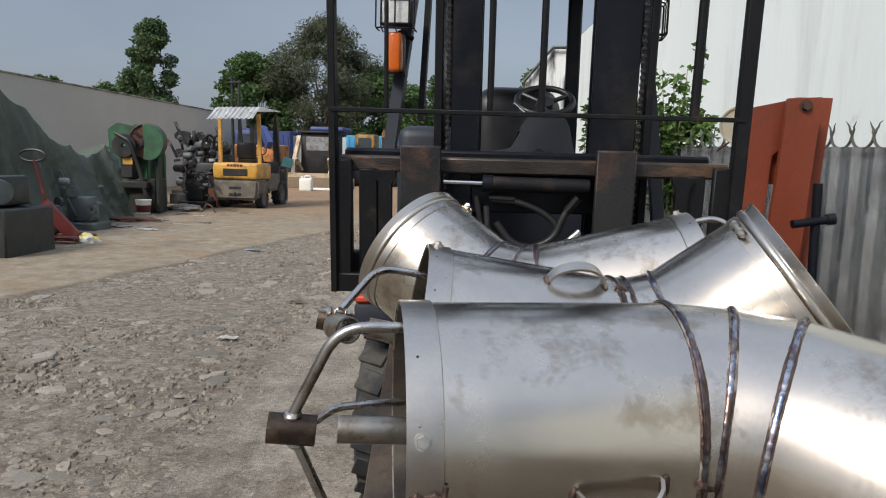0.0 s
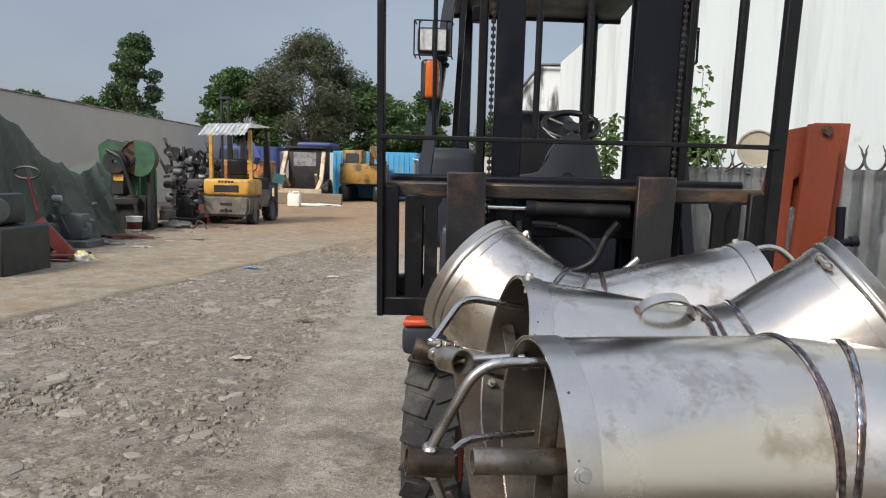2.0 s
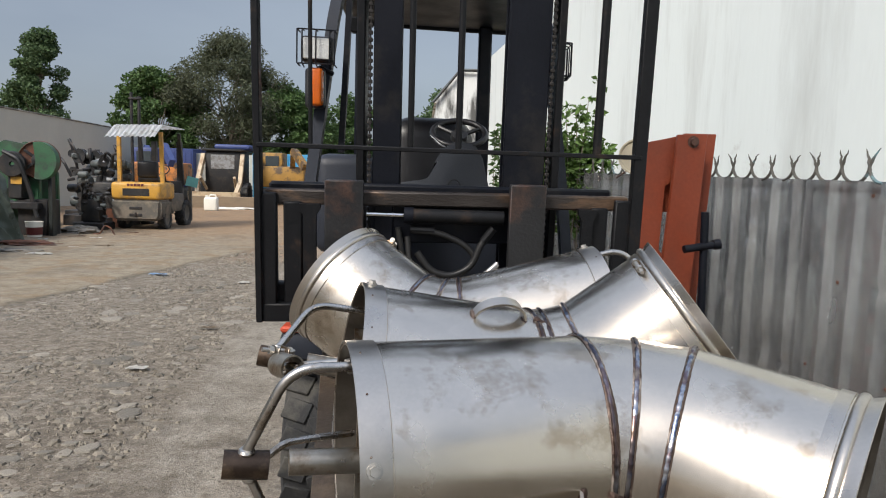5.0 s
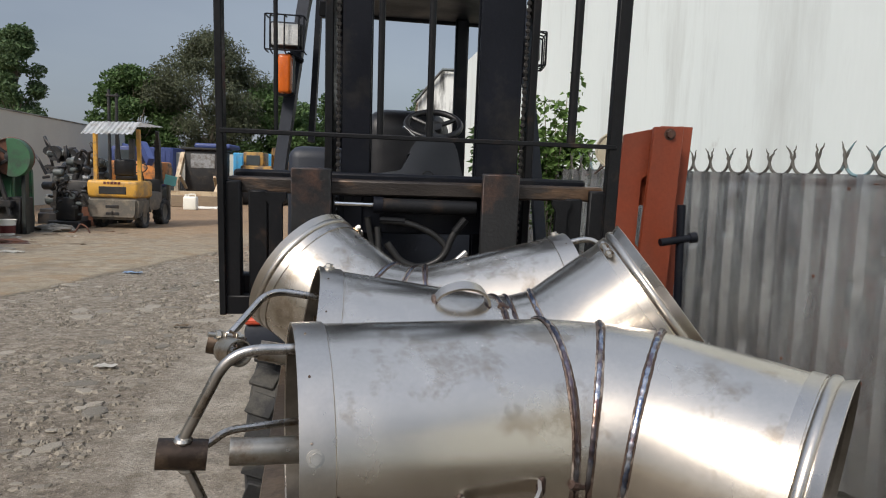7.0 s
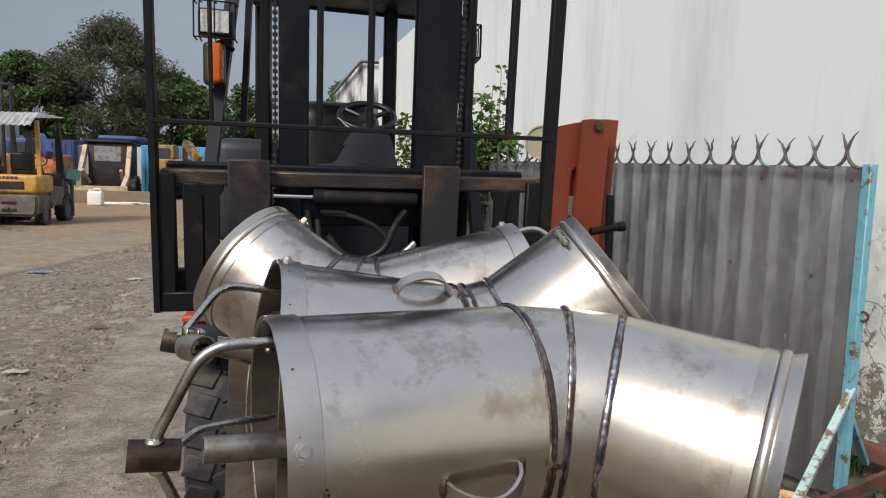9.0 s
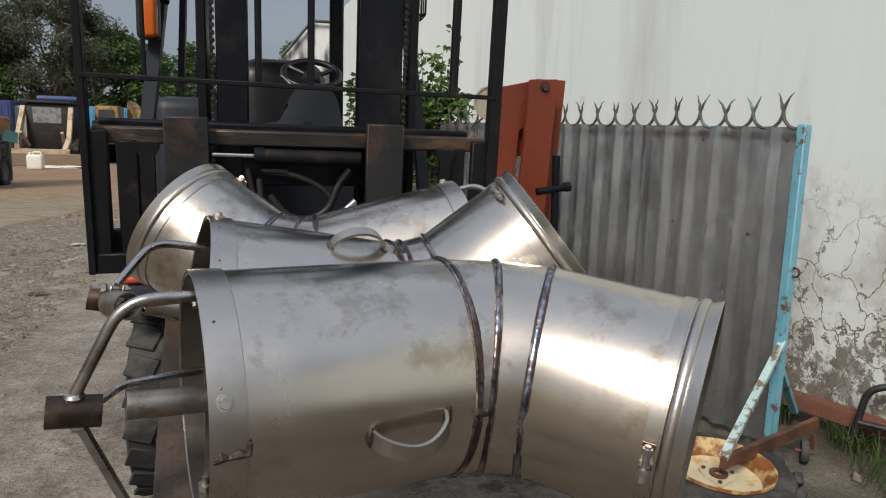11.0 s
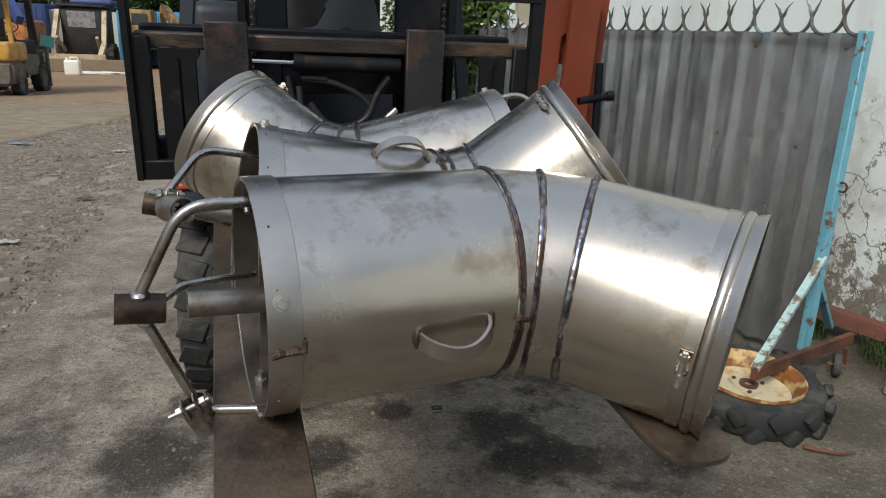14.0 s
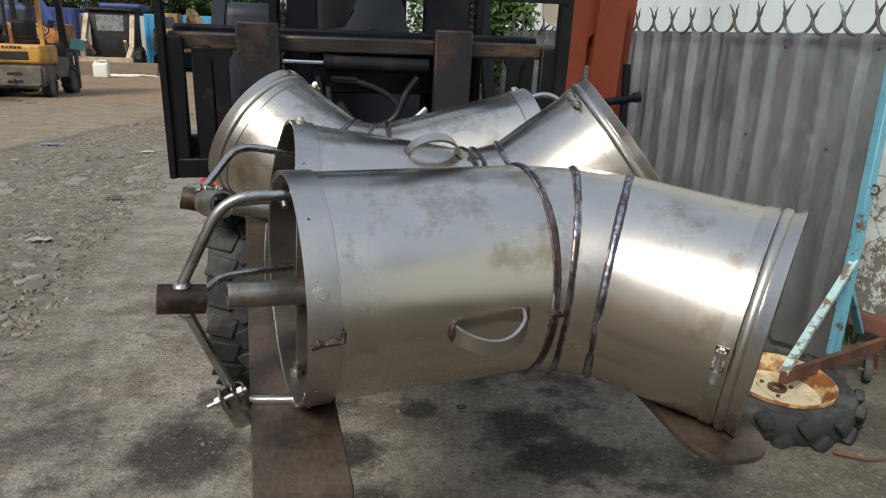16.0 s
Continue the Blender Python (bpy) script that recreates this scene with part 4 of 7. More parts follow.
POSES = [
    turned((0.484, 1.058, 0.952), (0.9757, -0.2165, 0.0340), (0.2191, 0.9657, -0.1396), (-0.0026, 0.1437, 0.9896)),
    turned((0.444, 1.419, 0.909), (0.9707, -0.2182, -0.1007), (0.1774, 0.3681, 0.9127), (-0.1621, -0.9038, 0.3961)),
    turned((0.115, 1.756, 0.918), (-0.9683, 0.2154, -0.1268), (-0.0116, -0.5456, -0.8380), (-0.2496, -0.8099, 0.5308)),
]
for m, turns in zip(POSES, ((0, 0, False, 0, True), (18, -28, False, 0.020, False, -0.655), (69, 69, True, 0, False))):
    elbow(*turns).matrix_basis = m


# ---- the forklift that carries them ----
TILT = Matrix.Translation((0, 2.62, 1.39)) @ Matrix.Rotation(radians(4.5), 4, "X") @ Matrix.Translation((0, -2.62, -1.39))


# scaled about the camera and sheared to fit its view, far side further off
VIEW_FIT = Matrix(((0.9235, 0, 0, 0.0038), (0.12, 0.9235, 0, -0.0257), (0, 0, 0.9235, 0.104), (0, 0, 0, 1)))


def tilted(bm):
    bmesh.ops.transform(bm, matrix=TILT, verts=bm.verts)
    return bm


def tyre(bm, c, axis, r, w, lugs=22, lug=0.018, parent=None):
    """A pneumatic tyre with blocks of tread; with a parent, the blocks are parts of it."""
    m = frame_at(c, axis)
    h = w / 2
    prof = [(r * 0.60, -h * 0.78), (r * 0.72, -h * 0.98), (r * 0.88, -h), (r * 0.965, -h * 0.86), (r * 0.975, 0), (r * 0.965, h * 0.86), (r * 0.88, h), (r * 0.72, h * 0.98), (r * 0.60, h * 0.78)]
    lathe(bm, prof, m, 56)
    whole = part("front_tyre", bm, RUBBER, parent) if parent else None
    for s in (-1, 1):
        for k in range(lugs):
            a = 2 * math.pi * (k + (0.5 if s > 0 else 0)) / lugs
            mm = m @ Matrix.Rotation(a, 4, "Z") @ Matrix.Translation((r * 0.975, 0, s * h * 0.48)) @ Matrix.Rotation(s * 0.35, 4, "X")
            one = box(B() if parent else bm, (0, 0, 0), (lug * 1.6, 2 * math.pi * r / lugs * 0.72, h * 0.92), 0.004, mm)
            if parent:
                part("tread_block", one, RUBBER, whole)
    return whole or bm


def forklift():
    ob = thing("forklift", (0.18, 3.6, 0), "dark forklift with its mast tipped forward, carrying elbow pipes", "forklift")
    # load backrest
    posts = [(-0.535, 0.026, 0.05, 0.82), (0.997, 0.054, 0.05, 0.90)]
    for x, w, d, z0 in posts:
        part("backrest_post", tilted(span(B(), (x - w / 2, 2.60, z0), (x + w / 2, 2.60 + d, 2.62), 0.004)), MAST_WORN, ob)
    for x, r in ((-0.338, 0.008), (0.045, 0.0125), (0.235, 0.0135), (0.810, 0.019)):
        part("backrest_bar", tilted(rod(B(), (x, 2.62, 1.52), (x, 2.62, 2.60), r, seg=12)), MAST_WORN, ob)
    part("backrest_rail", tilted(span(B(), (-0.535, 2.595, 1.510), (1.00, 2.612, 1.528), 0.003)), MAST_WORN, ob)
    part("backrest_rail", tilted(span(B(), (-0.55, 2.60, 2.58), (1.03, 2.65, 2.63), 0.004)), MAST_WORN, ob)
    # side frames
    for s, x in ((-1, -0.505), (1, 0.942)):
        bm = span(B(), (x - 0.034, 2.615, 0.85), (x + 0.036, 2.655, 1.335), 0.006)
        part("side_plate", tilted(bm), MAST_WORN, ob)
        bm = span(B(), (x - s * 0.095 - 0.036, 2.635, 0.88), (x - s * 0.095 + 0.036, 2.665, 1.30), 0.006)
        part("side_plate", tilted(bm), MAST_WORN, ob)
        cx = -0.343 if s < 0 else 0.790
        w = [(-0.040, 1.295), (-0.040, 1.275), (-0.024, 1.25), (-0.024, 0.95), (-0.04, 0.91), (-0.04, 0.88), (0.04, 0.88), (0.04, 0.91), (0.024, 0.95), (0.024, 1.25), (0.040, 1.275), (0.040, 1.295)]
        part("spacer", tilted(prism(B(), [(cx + a, b) for a, b in w], 0.03, Matrix.Translation((0, 2.645, 0)) @ Matrix.Rotation(radians(90), 4, "X"))), MAST_WORN, ob)
        part("side_foot", tilted(span(B(), (x - 0.040, 2.61, 0.820), (x + (0.20 if s < 0 else 0.06), 2.66, 0.895), 0.006)), MAST_WORN, ob)
    part("upper_carriage_bar", tilted(span(B(), (-0.525, 2.655, 1.287), (0.975, 2.705, 1.348), 0.008)), RUST_BAR, ob, "rusty rubbed carriage bar")
    part("hook_bar", tilted(span(B(), (-0.515, 2.705, 1.330), (0.910, 2.745, 1.372), 0.01)), MAST, ob)
    part("lower_carriage_bar", tilted(span(B(), (-0.50, 2.66, 0.88), (0.84, 2.71, 0.97), 0.008)), MAST_WORN, ob)
    part("carriage_plate", tilted(span(B(), (-0.12, 2.71, 1.13), (0.52, 2.74, 1.285), 0.006)), MAST, ob)
    for x in (-0.06, 0.56):
        part("carriage_upright", tilted(span(B(), (x - 0.04, 2.70, 0.88), (x + 0.04, 2.78, 1.33), 0.006)), MAST, ob)
    # forks: a shank with a long tapering blade
    for x0, x1, heel, tip in ((-0.283, -0.135, (-0.189, 2.405, 0.915), (0.017, 0.6475, 0.735)), (0.454, 0.603, (0.492, 2.493, 0.925), (0.671, 0.725, 0.741))):
        bm = B()
        span(bm, (x0, 2.595, 0.86), (x1, 2.645, 1.392), 0.004)
        part("fork_shank", tilted(bm), SHANK, ob)
        bm = B()
        heel, tip = Vector(heel), Vector(tip)
        back = (heel - tip).normalized()
        side = back.cross(Vector((0, 0, 1))).normalized()
        turn = Matrix((side, back, side.cross(back))).transposed().to_4x4()
        turn.translation = heel
        length = (heel - tip).length
        half = (x1 - x0) / 2 - 0.006
        stations = [(0.025, 1.0, 0.05), (-0.3, 1.0, 0.046), (-1.0, 1.0, 0.035), (-length + 0.075, 0.99, 0.018)]
        for k in range(1, 9):
            a = math.pi / 2 * k / 8
            stations.append((-length + 0.075 * (1 - math.sin(a)), max(0.08, math.cos(a) ** 0.8), 0.017 - 0.001 * k))
        rings = [[bm.verts.new(turn @ Vector((sx * half * f, yy, zz))) for sx, zz in ((-1, -0.003), (-0.97, 0), (0.97, 0), (1, -0.003), (1, -th + 0.003), (0.97, -th), (-0.97, -th), (-1, -th + 0.003))] for yy, f, th in stations]
        for a, b in zip(rings, rings[1:]):
            for i in range(8):
                bm.faces.new([a[i], a[(i + 1) % 8], b[(i + 1) % 8], b[i]])
        bm.faces.new(rings[0])
        bm.faces.new(rings[-1])
        bmesh.ops.transform(bm, matrix=VIEW_FIT.inverted(), verts=bm.verts)
        part("fork_blade", bm, FORK, ob, "brown oily fork blade with a rounded tip")
    # side-shift cylinder
    cyl = part("shift_cylinder", tilted(rod(B(), (0.032, 2.655, 1.253), (0.436, 2.655, 1.248), 0.029, seg=24)), MAST_WORN, ob)
    bm = tilted(rod(B(), (0.025, 2.655, 1.253), (0.062, 2.655, 1.2526), 0.033, seg=24))
    part("gland", bm, MAST, cyl)
    part("piston_rod", tilted(rod(B(), (-0.125, 2.655, 1.255), (0.03, 2.655, 1.253), 0.0085, seg=16)), CHROME, cyl, "chrome piston rod")
    # hoses
    for pts, r in (([(0.06, 2.66, 1.19), (0.16, 2.66, 1.185), (0.27, 2.66, 1.14), (0.33, 2.655, 1.08), (0.25, 2.65, 0.99), (0.12, 2.66, 0.98), (0.05, 2.67, 1.05), (0.04, 2.69, 1.16)], 0.013),
                   ([(0.385, 2.65, 1.185), (0.345, 2.65, 1.14), (0.31, 2.65, 1.04), (0.22, 2.65, 1.0), (0.14, 2.65, 1.02), (0.08, 2.66, 1.10)], 0.014),
                   ([(0.0, 2.68, 1.2), (0.02, 2.68, 1.08), (0.06, 2.68, 0.96), (0.16, 2.68, 0.9)], 0.012)):
        part("hose", tilted(sweep(B(), rounded(pts, 0.09, 6), r, 10)), HOSE, ob)
    part("hose_fitting", tilted(rod(B(), (0.395, 2.65, 1.205), (0.352, 2.65, 1.15), 0.017, seg=8)), MAST_WORN, ob)
    part("hose_fitting", tilted(rod(B(), (0.05, 2.66, 1.195), (0.15, 2.66, 1.19), 0.015, seg=8)), MAST_WORN, ob)
    # mast channels and chains
    for s, xo, xi in ((-1, -0.183, 0.000), (1, 0.690, 0.440)):
        a = min(xo, xo - s * 0.034), max(xo, xo - s * 0.034)
        part("outer_channel", tilted(span(B(), (a[0], 2.80, 0.22), (a[1], 2.96, 3.05), 0.005)), MAST_WORN, ob)
        bm = B()
        b0 = xo - s * 0.068
        span(bm, (min(b0, xi), 2.79, 0.26), (max(b0, xi), 2.815, 3.3), 0.004)
        c0 = (b0 + xi) / 2
        span(bm, (c0 - 0.012, 2.815, 0.26), (c0 + 0.012, 2.90, 3.3))
        span(bm, (min(b0, xi), 2.90, 0.26), (max(b0, xi), 2.925, 3.3), 0.004)
        part("inner_channel", tilted(bm), MAST, ob)
        bm = B()
        cx = xo - s * 0.056
        for k in range(150):
            z0 = 1.0 + k * 0.0137
            if k % 2:
                box(bm, (cx, 2.79, z0), (0.019, 0.012, 0.0165), 0.003, TILT)
            else:
                box(bm, (cx, 2.79, z0), (0.006, 0.008, 0.015), 0.0, TILT)
        part("lift_chain", bm, CHAIN, ob)
        part("lift_ram", tilted(rod(B(), (xi + s * 0.05, 2.99, 0.3), (xi + s * 0.05, 2.99, 2.9), 0.03, seg=20)), MAST, ob)
    for z in (0.55, 2.75):
        part("mast_tie", tilted(span(B(), (-0.17, 2.93, z), (0.66, 2.97, z + 0.12), 0.006)), MAST, ob)
    part("mast_hinge", tilted(span(B(), (-0.215, 2.86, 1.98), (-0.175, 2.93, 2.04), 0.004)), MAST_WORN, ob)
    # body, cowl, dash
    part("front_cowl", span(B(), (-0.20, 3.10, 0.35), (0.60, 3.16, 1.22), 0.02), SLATE, ob)
    part("floor_plate", span(B(), (-0.42, 3.05, 0.55), (0.80, 4.0, 0.60), 0.01), PLASTIC, ob)
    bm = B()
    outline = [(-0.18, 1.15), (-0.18, 1.36), (0.10, 1.40), (0.135, 1.40), (0.16, 1.50), (0.21, 1.575), (0.28, 1.60), (0.36, 1.59), (0.405, 1.53), (0.43, 1.42), (0.44, 1.33), (0.62, 1.33), (0.62, 1.15)]
    prism(bm, outline, 0.14, Matrix.Translation((0, 3.55, 0)) @ Matrix.Rotation(radians(90), 4, "X"))
    bmesh.ops.bevel(bm, geom=list(bm.edges), offset=0.012, segments=2, affect="EDGES")
    dash = part("dashboard", bm, DASH, ob)
    bm = B()
    prism(bm, [(0.29 + 0.085 * math.cos(a) * 0.8, 1.385 + 0.12 * math.sin(a)) for a in [2 * math.pi * k / 22 for k in range(22)]], 0.006, Matrix.Translation((0, 3.412, 0)) @ Matrix.Rotation(radians(90), 4, "X"))
    part("column_cover", bm, DASH, dash)
    bm = B()
    sweep(bm, [(0.26 + 0.035 * math.cos(a), 3.404, 1.36 + 0.045 * math.sin(a)) for a in [2 * math.pi * k / 20 for k in range(20)]], 0.003, 6, closed=True)
    part("seal_ring", bm, PLASTIC, dash)
    for x in (0.02, 0.07):
        bm = span(B(), (x - 0.010, 3.39, 1.31), (x + 0.010, 3.415, 1.37), 0.004)
        part("control_lever", bm, PLASTIC, dash)
    wheel = part("steering_wheel", sweep(B(), [(0.29 + 0.145 * math.cos(a), 3.62 + 0.10 * math.sin(a), 1.655 + 0.075 * math.sin(a)) for a in [2 * math.pi * k / 44 for k in range(44)]], 0.0165, 12, closed=True), VINYL, ob)
    bm = lathe(B(), [(0.0, -0.01), (0.05, -0.005), (0.045, 0.02), (0.0, 0.03)], frame_at((0.29, 3.61, 1.635), (0, -0.6, 0.8)), 20, closed=False)
    for a in (0.5, 2.6, 4.7):
        rod(bm, (0.29, 3.61, 1.64), (0.29 + 0.14 * math.cos(a), 3.62 + 0.097 * math.sin(a), 1.655 + 0.073 * math.sin(a)), 0.012, seg=8)
    part("wheel_hub", bm, PLASTIC, wheel)
    part("column", rod(B(), (0.29, 3.50, 1.45), (0.29, 3.61, 1.63), 0.03, seg=16), PLASTIC, ob)
    part("direction_lever", sweep(B(), rounded([(0.27, 3.55, 1.58), (0.19, 3.52, 1.58), (0.13, 3.50, 1.63)], 0.03), 0.006, 8), CHROME, ob, "bright shift lever with a knob")
    bm = B()
    span(bm, (-0.13, 4.26, 1.18), (0.42, 4.56, 1.80), 0.145, seg=6)
    seat = part("seat_back", bm, VINYL, ob, "black vinyl seat back")
    part("seat_cushion", span(B(), (-0.04, 3.85, 1.08), (0.42, 4.40, 1.22), 0.05, seg=3), VINYL, ob)
    part("engine_cover", span(B(), (-0.40, 3.8, 0.55), (0.76, 5.2, 1.10), 0.05, seg=2), SLATE, ob)
    part("side_hood", span(B(), (-0.60, 4.4, 0.9), (-0.20, 5.4, 1.55), 0.08, seg=3), SLATE, ob)
    part("counterweight", span(B(), (-0.42, 5.2, 0.35), (0.78, 5.85, 1.25), 0.14, seg=3), SLATE, ob)
    # overhead guard
    part("guard_leg", sweep(B(), rounded([(-0.455, 3.12, 1.0), (-0.425, 3.2, 1.40), (-0.345, 3.33, 2.18), (-0.315, 3.5, 2.44)], 0.1), 0.032, shape=[(-1, -0.8), (1, -0.8), (1, 0.8), (-1, 0.8)]), SLATE, ob)
    part("guard_leg", sweep(B(), rounded([(0.815, 3.12, 1.0), (0.785, 3.2, 1.40), (0.705, 3.33, 2.18), (0.675, 3.5, 2.44)], 0.1), 0.032, shape=[(-1, -0.8), (1, -0.8), (1, 0.8), (-1, 0.8)]), SLATE, ob)
    part("mirror_arm", sweep(B(), rounded([(-0.30, 3.28, 1.52), (-0.285, 3.30, 1.9), (-0.27, 3.32, 2.30)], 0.1), 0.026, shape=[(-1, -0.5), (1, -0.5), (1, 0.5), (-1, 0.5)]), MAST, ob)
    for x in (-0.33, 0.51):
        part("guard_leg", span(B(), (x - 0.045, 4.66, 1.2), (x + 0.045, 4.76, 2.46), 0.012), MAST, ob)
    bm = B()
    span(bm, (-0.44, 3.42, 2.455), (0.72, 4.82, 2.50), 0.015)
    roof = part("guard_roof", bm, MAST, ob)
    part("roof_beam", rod(B(), (-0.44, 4.78, 2.47), (0.72, 4.78, 2.47), 0.035, seg=14), MAST_WORN, roof)
    part("roof_beam", rod(B(), (-0.40, 3.46, 2.46), (0.70, 3.46, 2.46), 0.03, seg=14), MAST_WORN, roof)
    # headlamps with wire guards, and amber indicators
    for s, cx, yawd in ((-1, -0.395, 0), (1, 0.752, 86)):
        mm = Matrix.Translation((cx, 3.12, 1.975)) @ Matrix.Rotation(radians(yawd), 4, "Z")
        lamp = part("headlamp", span(B(), (-0.073, 0.0, -0.058), (0.073, 0.09, 0.058), 0.018, mm, 3), PLASTIC, ob)
        bm = span(B(), (-0.060, -0.006, -0.047), (0.060, 0.004, 0.047), 0.004, mm)
        part("lens", bm, CLEAR_LENS, lamp, "ribbed clear lens")
        bm = B()
        for x in (-0.06, 0.0, 0.06):
            sweep(bm, rounded([mm @ Vector(p) for p in ((x, 0.03, 0.082), (x, -0.03, 0.075), (x, -0.03, -0.07), (x, 0.03, -0.08))], 0.015, 3), 0.0035, 6)
        for z in (-0.072, 0.078):
            sweep(bm, rounded([mm @ Vector(p) for p in ((-0.082, 0.05, z), (-0.082, -0.03, z), (0.082, -0.03, z), (0.082, 0.05, z))], 0.015, 3), 0.0035, 6)
        for x in (-0.082, 0.082):
            sweep(bm, [mm @ Vector((x, -0.03, -0.072)), mm @ Vector((x, -0.03, 0.078))], 0.0035, 6)
        part("lamp_guard", bm, MAST, lamp, "black wire guard")
        part("lamp_bracket", rod(B(), (cx, 3.18, 1.90), (cx + 0.06 * s * -1, 3.22, 1.88), 0.012, seg=8), MAST, lamp)
    mm = Matrix.Translation((-0.397, 3.12, 1.805)) @ Matrix.Rotation(radians(-8), 4, "Z")
    ind = part("indicator_base", span(B(), (-0.062, 0.02, -0.092), (0.03, 0.075, 0.092), 0.02, mm, 3), PLASTIC, ob)
    part("indicator_lens", span(B(), (-0.030, -0.018, -0.085), (0.030, 0.03, 0.085), 0.014, mm, 3), ORANGE_LENS, ind, "amber indicator lens")
    # fenders and wheels
    for s, cx in ((-1, -0.315), (1, 0.715)):
        part("fender", span(B(), (cx - 0.115, 2.50, 0.700), (cx + 0.12, 3.4, 0.815), 0.025, None, 2), SLATE, ob)
        t = tyre(B(), (cx, 2.86, 0.287), (1, 0, 0), 0.40, 0.22, lug=0.012, parent=ob)
        part("rim", lathe(B(), [(0.0, -0.05), (0.12, -0.06), (0.20, -0.10), (0.228, -0.11), (0.228, 0.11), (0.20, 0.10), (0.12, 0.06), (0.0, 0.05)], frame_at((cx, 2.86, 0.287), (1, 0, 0)), 28, closed=False), ORANGE, t)
        t = part("rear_tyre", tyre(B(), (cx, 5.0, 0.187), (1, 0, 0), 0.30, 0.2, 18), RUBBER, ob)
    bm = span(B(), (-0.425, 2.49, 0.812), (-0.300, 2.58, 0.838), 0.008)
    part("fender_cap", bm, ORANGE, ob, "small orange painted fender cap")
    part("axle", span(B(), (-0.30, 2.98, 0.20), (0.66, 3.1, 0.38), 0.03), MAST, ob)
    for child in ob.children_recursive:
        child.data.transform(VIEW_FIT)


forklift()


# ---- things by the fence ----
CAB_DARK = material("dark_green_grey_paint", (0.017, 0.021, 0.019), 0.5, 0.0, 0.3, 5, 50, 0.15, second=(0.03, 0.034, 0.031), amount=0.3, second_scale=4)
DARK_GREEN = material("tarp_green", (0.054, 0.068, 0.050), 0.6, 0.0, 0.3, 3, 50, 0.15, second=(0.075, 0.088, 0.066), amount=0.45, second_scale=2.0, sharp=0.3)
MACH_GREEN = material("machine_green", (0.026, 0.095, 0.043), 0.5, 0.0, 0.25, 4, 40, 0.1, second=(0.03, 0.05, 0.035), amount=0.4, second_scale=3)
DARK_IRON = material("oily_iron", (0.018, 0.018, 0.019), 0.5, 0.1, 0.4, 6, 50, 0.2, second=(0.04, 0.032, 0.027), amount=0.35, second_scale=4)
GREY_IRON = material("grey_machine_paint", (0.085, 0.10, 0.10), 0.5, 0.1, 0.3, 5, 50, 0.15, second=(0.06, 0.055, 0.05), amount=0.4, second_scale=4)
PALE_IRON = material("pale_cast_alloy", (0.26, 0.265, 0.27), 0.5, 0.15, 0.25, 8, 60, 0.15, second=(0.15, 0.14, 0.13), amount=0.4, second_scale=5)
YELLOW = material("faded_yellow_paint", (0.54, 0.29, 0.045), 0.5, 0.0, 0.2, 3, 40, 0.1, second=(0.30, 0.18, 0.07), amount=0.42, second_scale=3.5)
DULL_YELLOW = material("dull_yellow_paint", (0.34, 0.19, 0.04), 0.6, 0.0, 0.25, 3, 40, 0.1, second=(0.09, 0.06, 0.035), amount=0.45, second_scale=2.5)
MUD_GREY = material("muddy_grey_iron", (0.105, 0.095, 0.08), 0.75, 0.0, 0.25, 4, 40, 0.2, second=(0.18, 0.15, 0.115), amount=0.4, second_scale=3)
CANOPY = material("white_roof_sheet", (0.62, 0.64, 0.65), 0.5, 0.1, 0.15, 3, 40, 0.1, second=(0.40, 0.39, 0.36), amount=0.3, second_scale=4)
RED_PAINT = material("red_paint", (0.095, 0.014, 0.013), 0.5, 0.0, 0.25, 6, 50, 0.1, second=(0.14, 0.05, 0.035), amount=0.35)
BLUE_PAINT = material("sky_blue_paint", (0.05, 0.29, 0.52), 0.55, 0.0, 0.15, 2, 30, 0.1, second=(0.12, 0.25, 0.34), amount=0.35, second_scale=2)
NAVY = material("navy_paint", (0.035, 0.055, 0.17), 0.55, 0.0, 0.2, 3, 30, 0.1)
BEIGE_ARM = material("beige_loader_paint", (0.50, 0.40, 0.27), 0.6, 0.0, 0.2, 4, 40, 0.1, second=(0.30, 0.2, 0.12), amount=0.35)
TIMBER = material("grey_timber", (0.20, 0.15, 0.10), 0.8, 0.0, 0.3, 5, 40, 0.2, stretch=(0.3, 1, 3))
WHITE_PLASTIC = material("milky_plastic", (0.74, 0.73, 0.66), 0.4, 0.0, 0.08, 6, 60, 0.05)
PAPER = material("pale_litter", (0.62, 0.60, 0.55), 0.8, 0.0, 0.1, 20, 90, 0.1)
BLUE_BAG = material("pale_blue_plastic", (0.30, 0.46, 0.66), 0.4, 0.0, 0.15, 20, 90, 0.1)
BAG_YELLOW = material("yellow_sack", (0.66, 0.56, 0.12), 0.55, 0.0, 0.2, 9, 60, 0.1, second=(0.70, 0.68, 0.60), amount=0.5, second_scale=5, sharp=0.05)
CLOTH = material("grey_rags", (0.13, 0.12, 0.10), 0.9, 0.0, 0.4, 6, 50, 0.3, second=(0.26, 0.23, 0.19), amount=0.4, second_scale=4)
GLASS_DARK = material("dark_window", (0.05, 0.06, 0.065), 0.12, 0.0, 0.1, 4, 40, 0.0)
BARK = material("tree_bark", (0.20, 0.17, 0.13), 0.9, 0.0, 0.3, 4, 30, 0.4, stretch=(1, 1, 0.3))
STONE = material("crushed_stone", (0.185, 0.165, 0.135), 0.85, 0.0, 0.25, 14, 90, 0.3, second=(0.27, 0.245, 0.20), amount=0.4, second_scale=9, random_tone=0.4)
PLANK = material("brown_red_channel", (0.15, 0.055, 0.035), 0.75, 0.0, 0.3, 8, 60, 0.2, second=(0.10, 0.05, 0.035), amount=0.4)
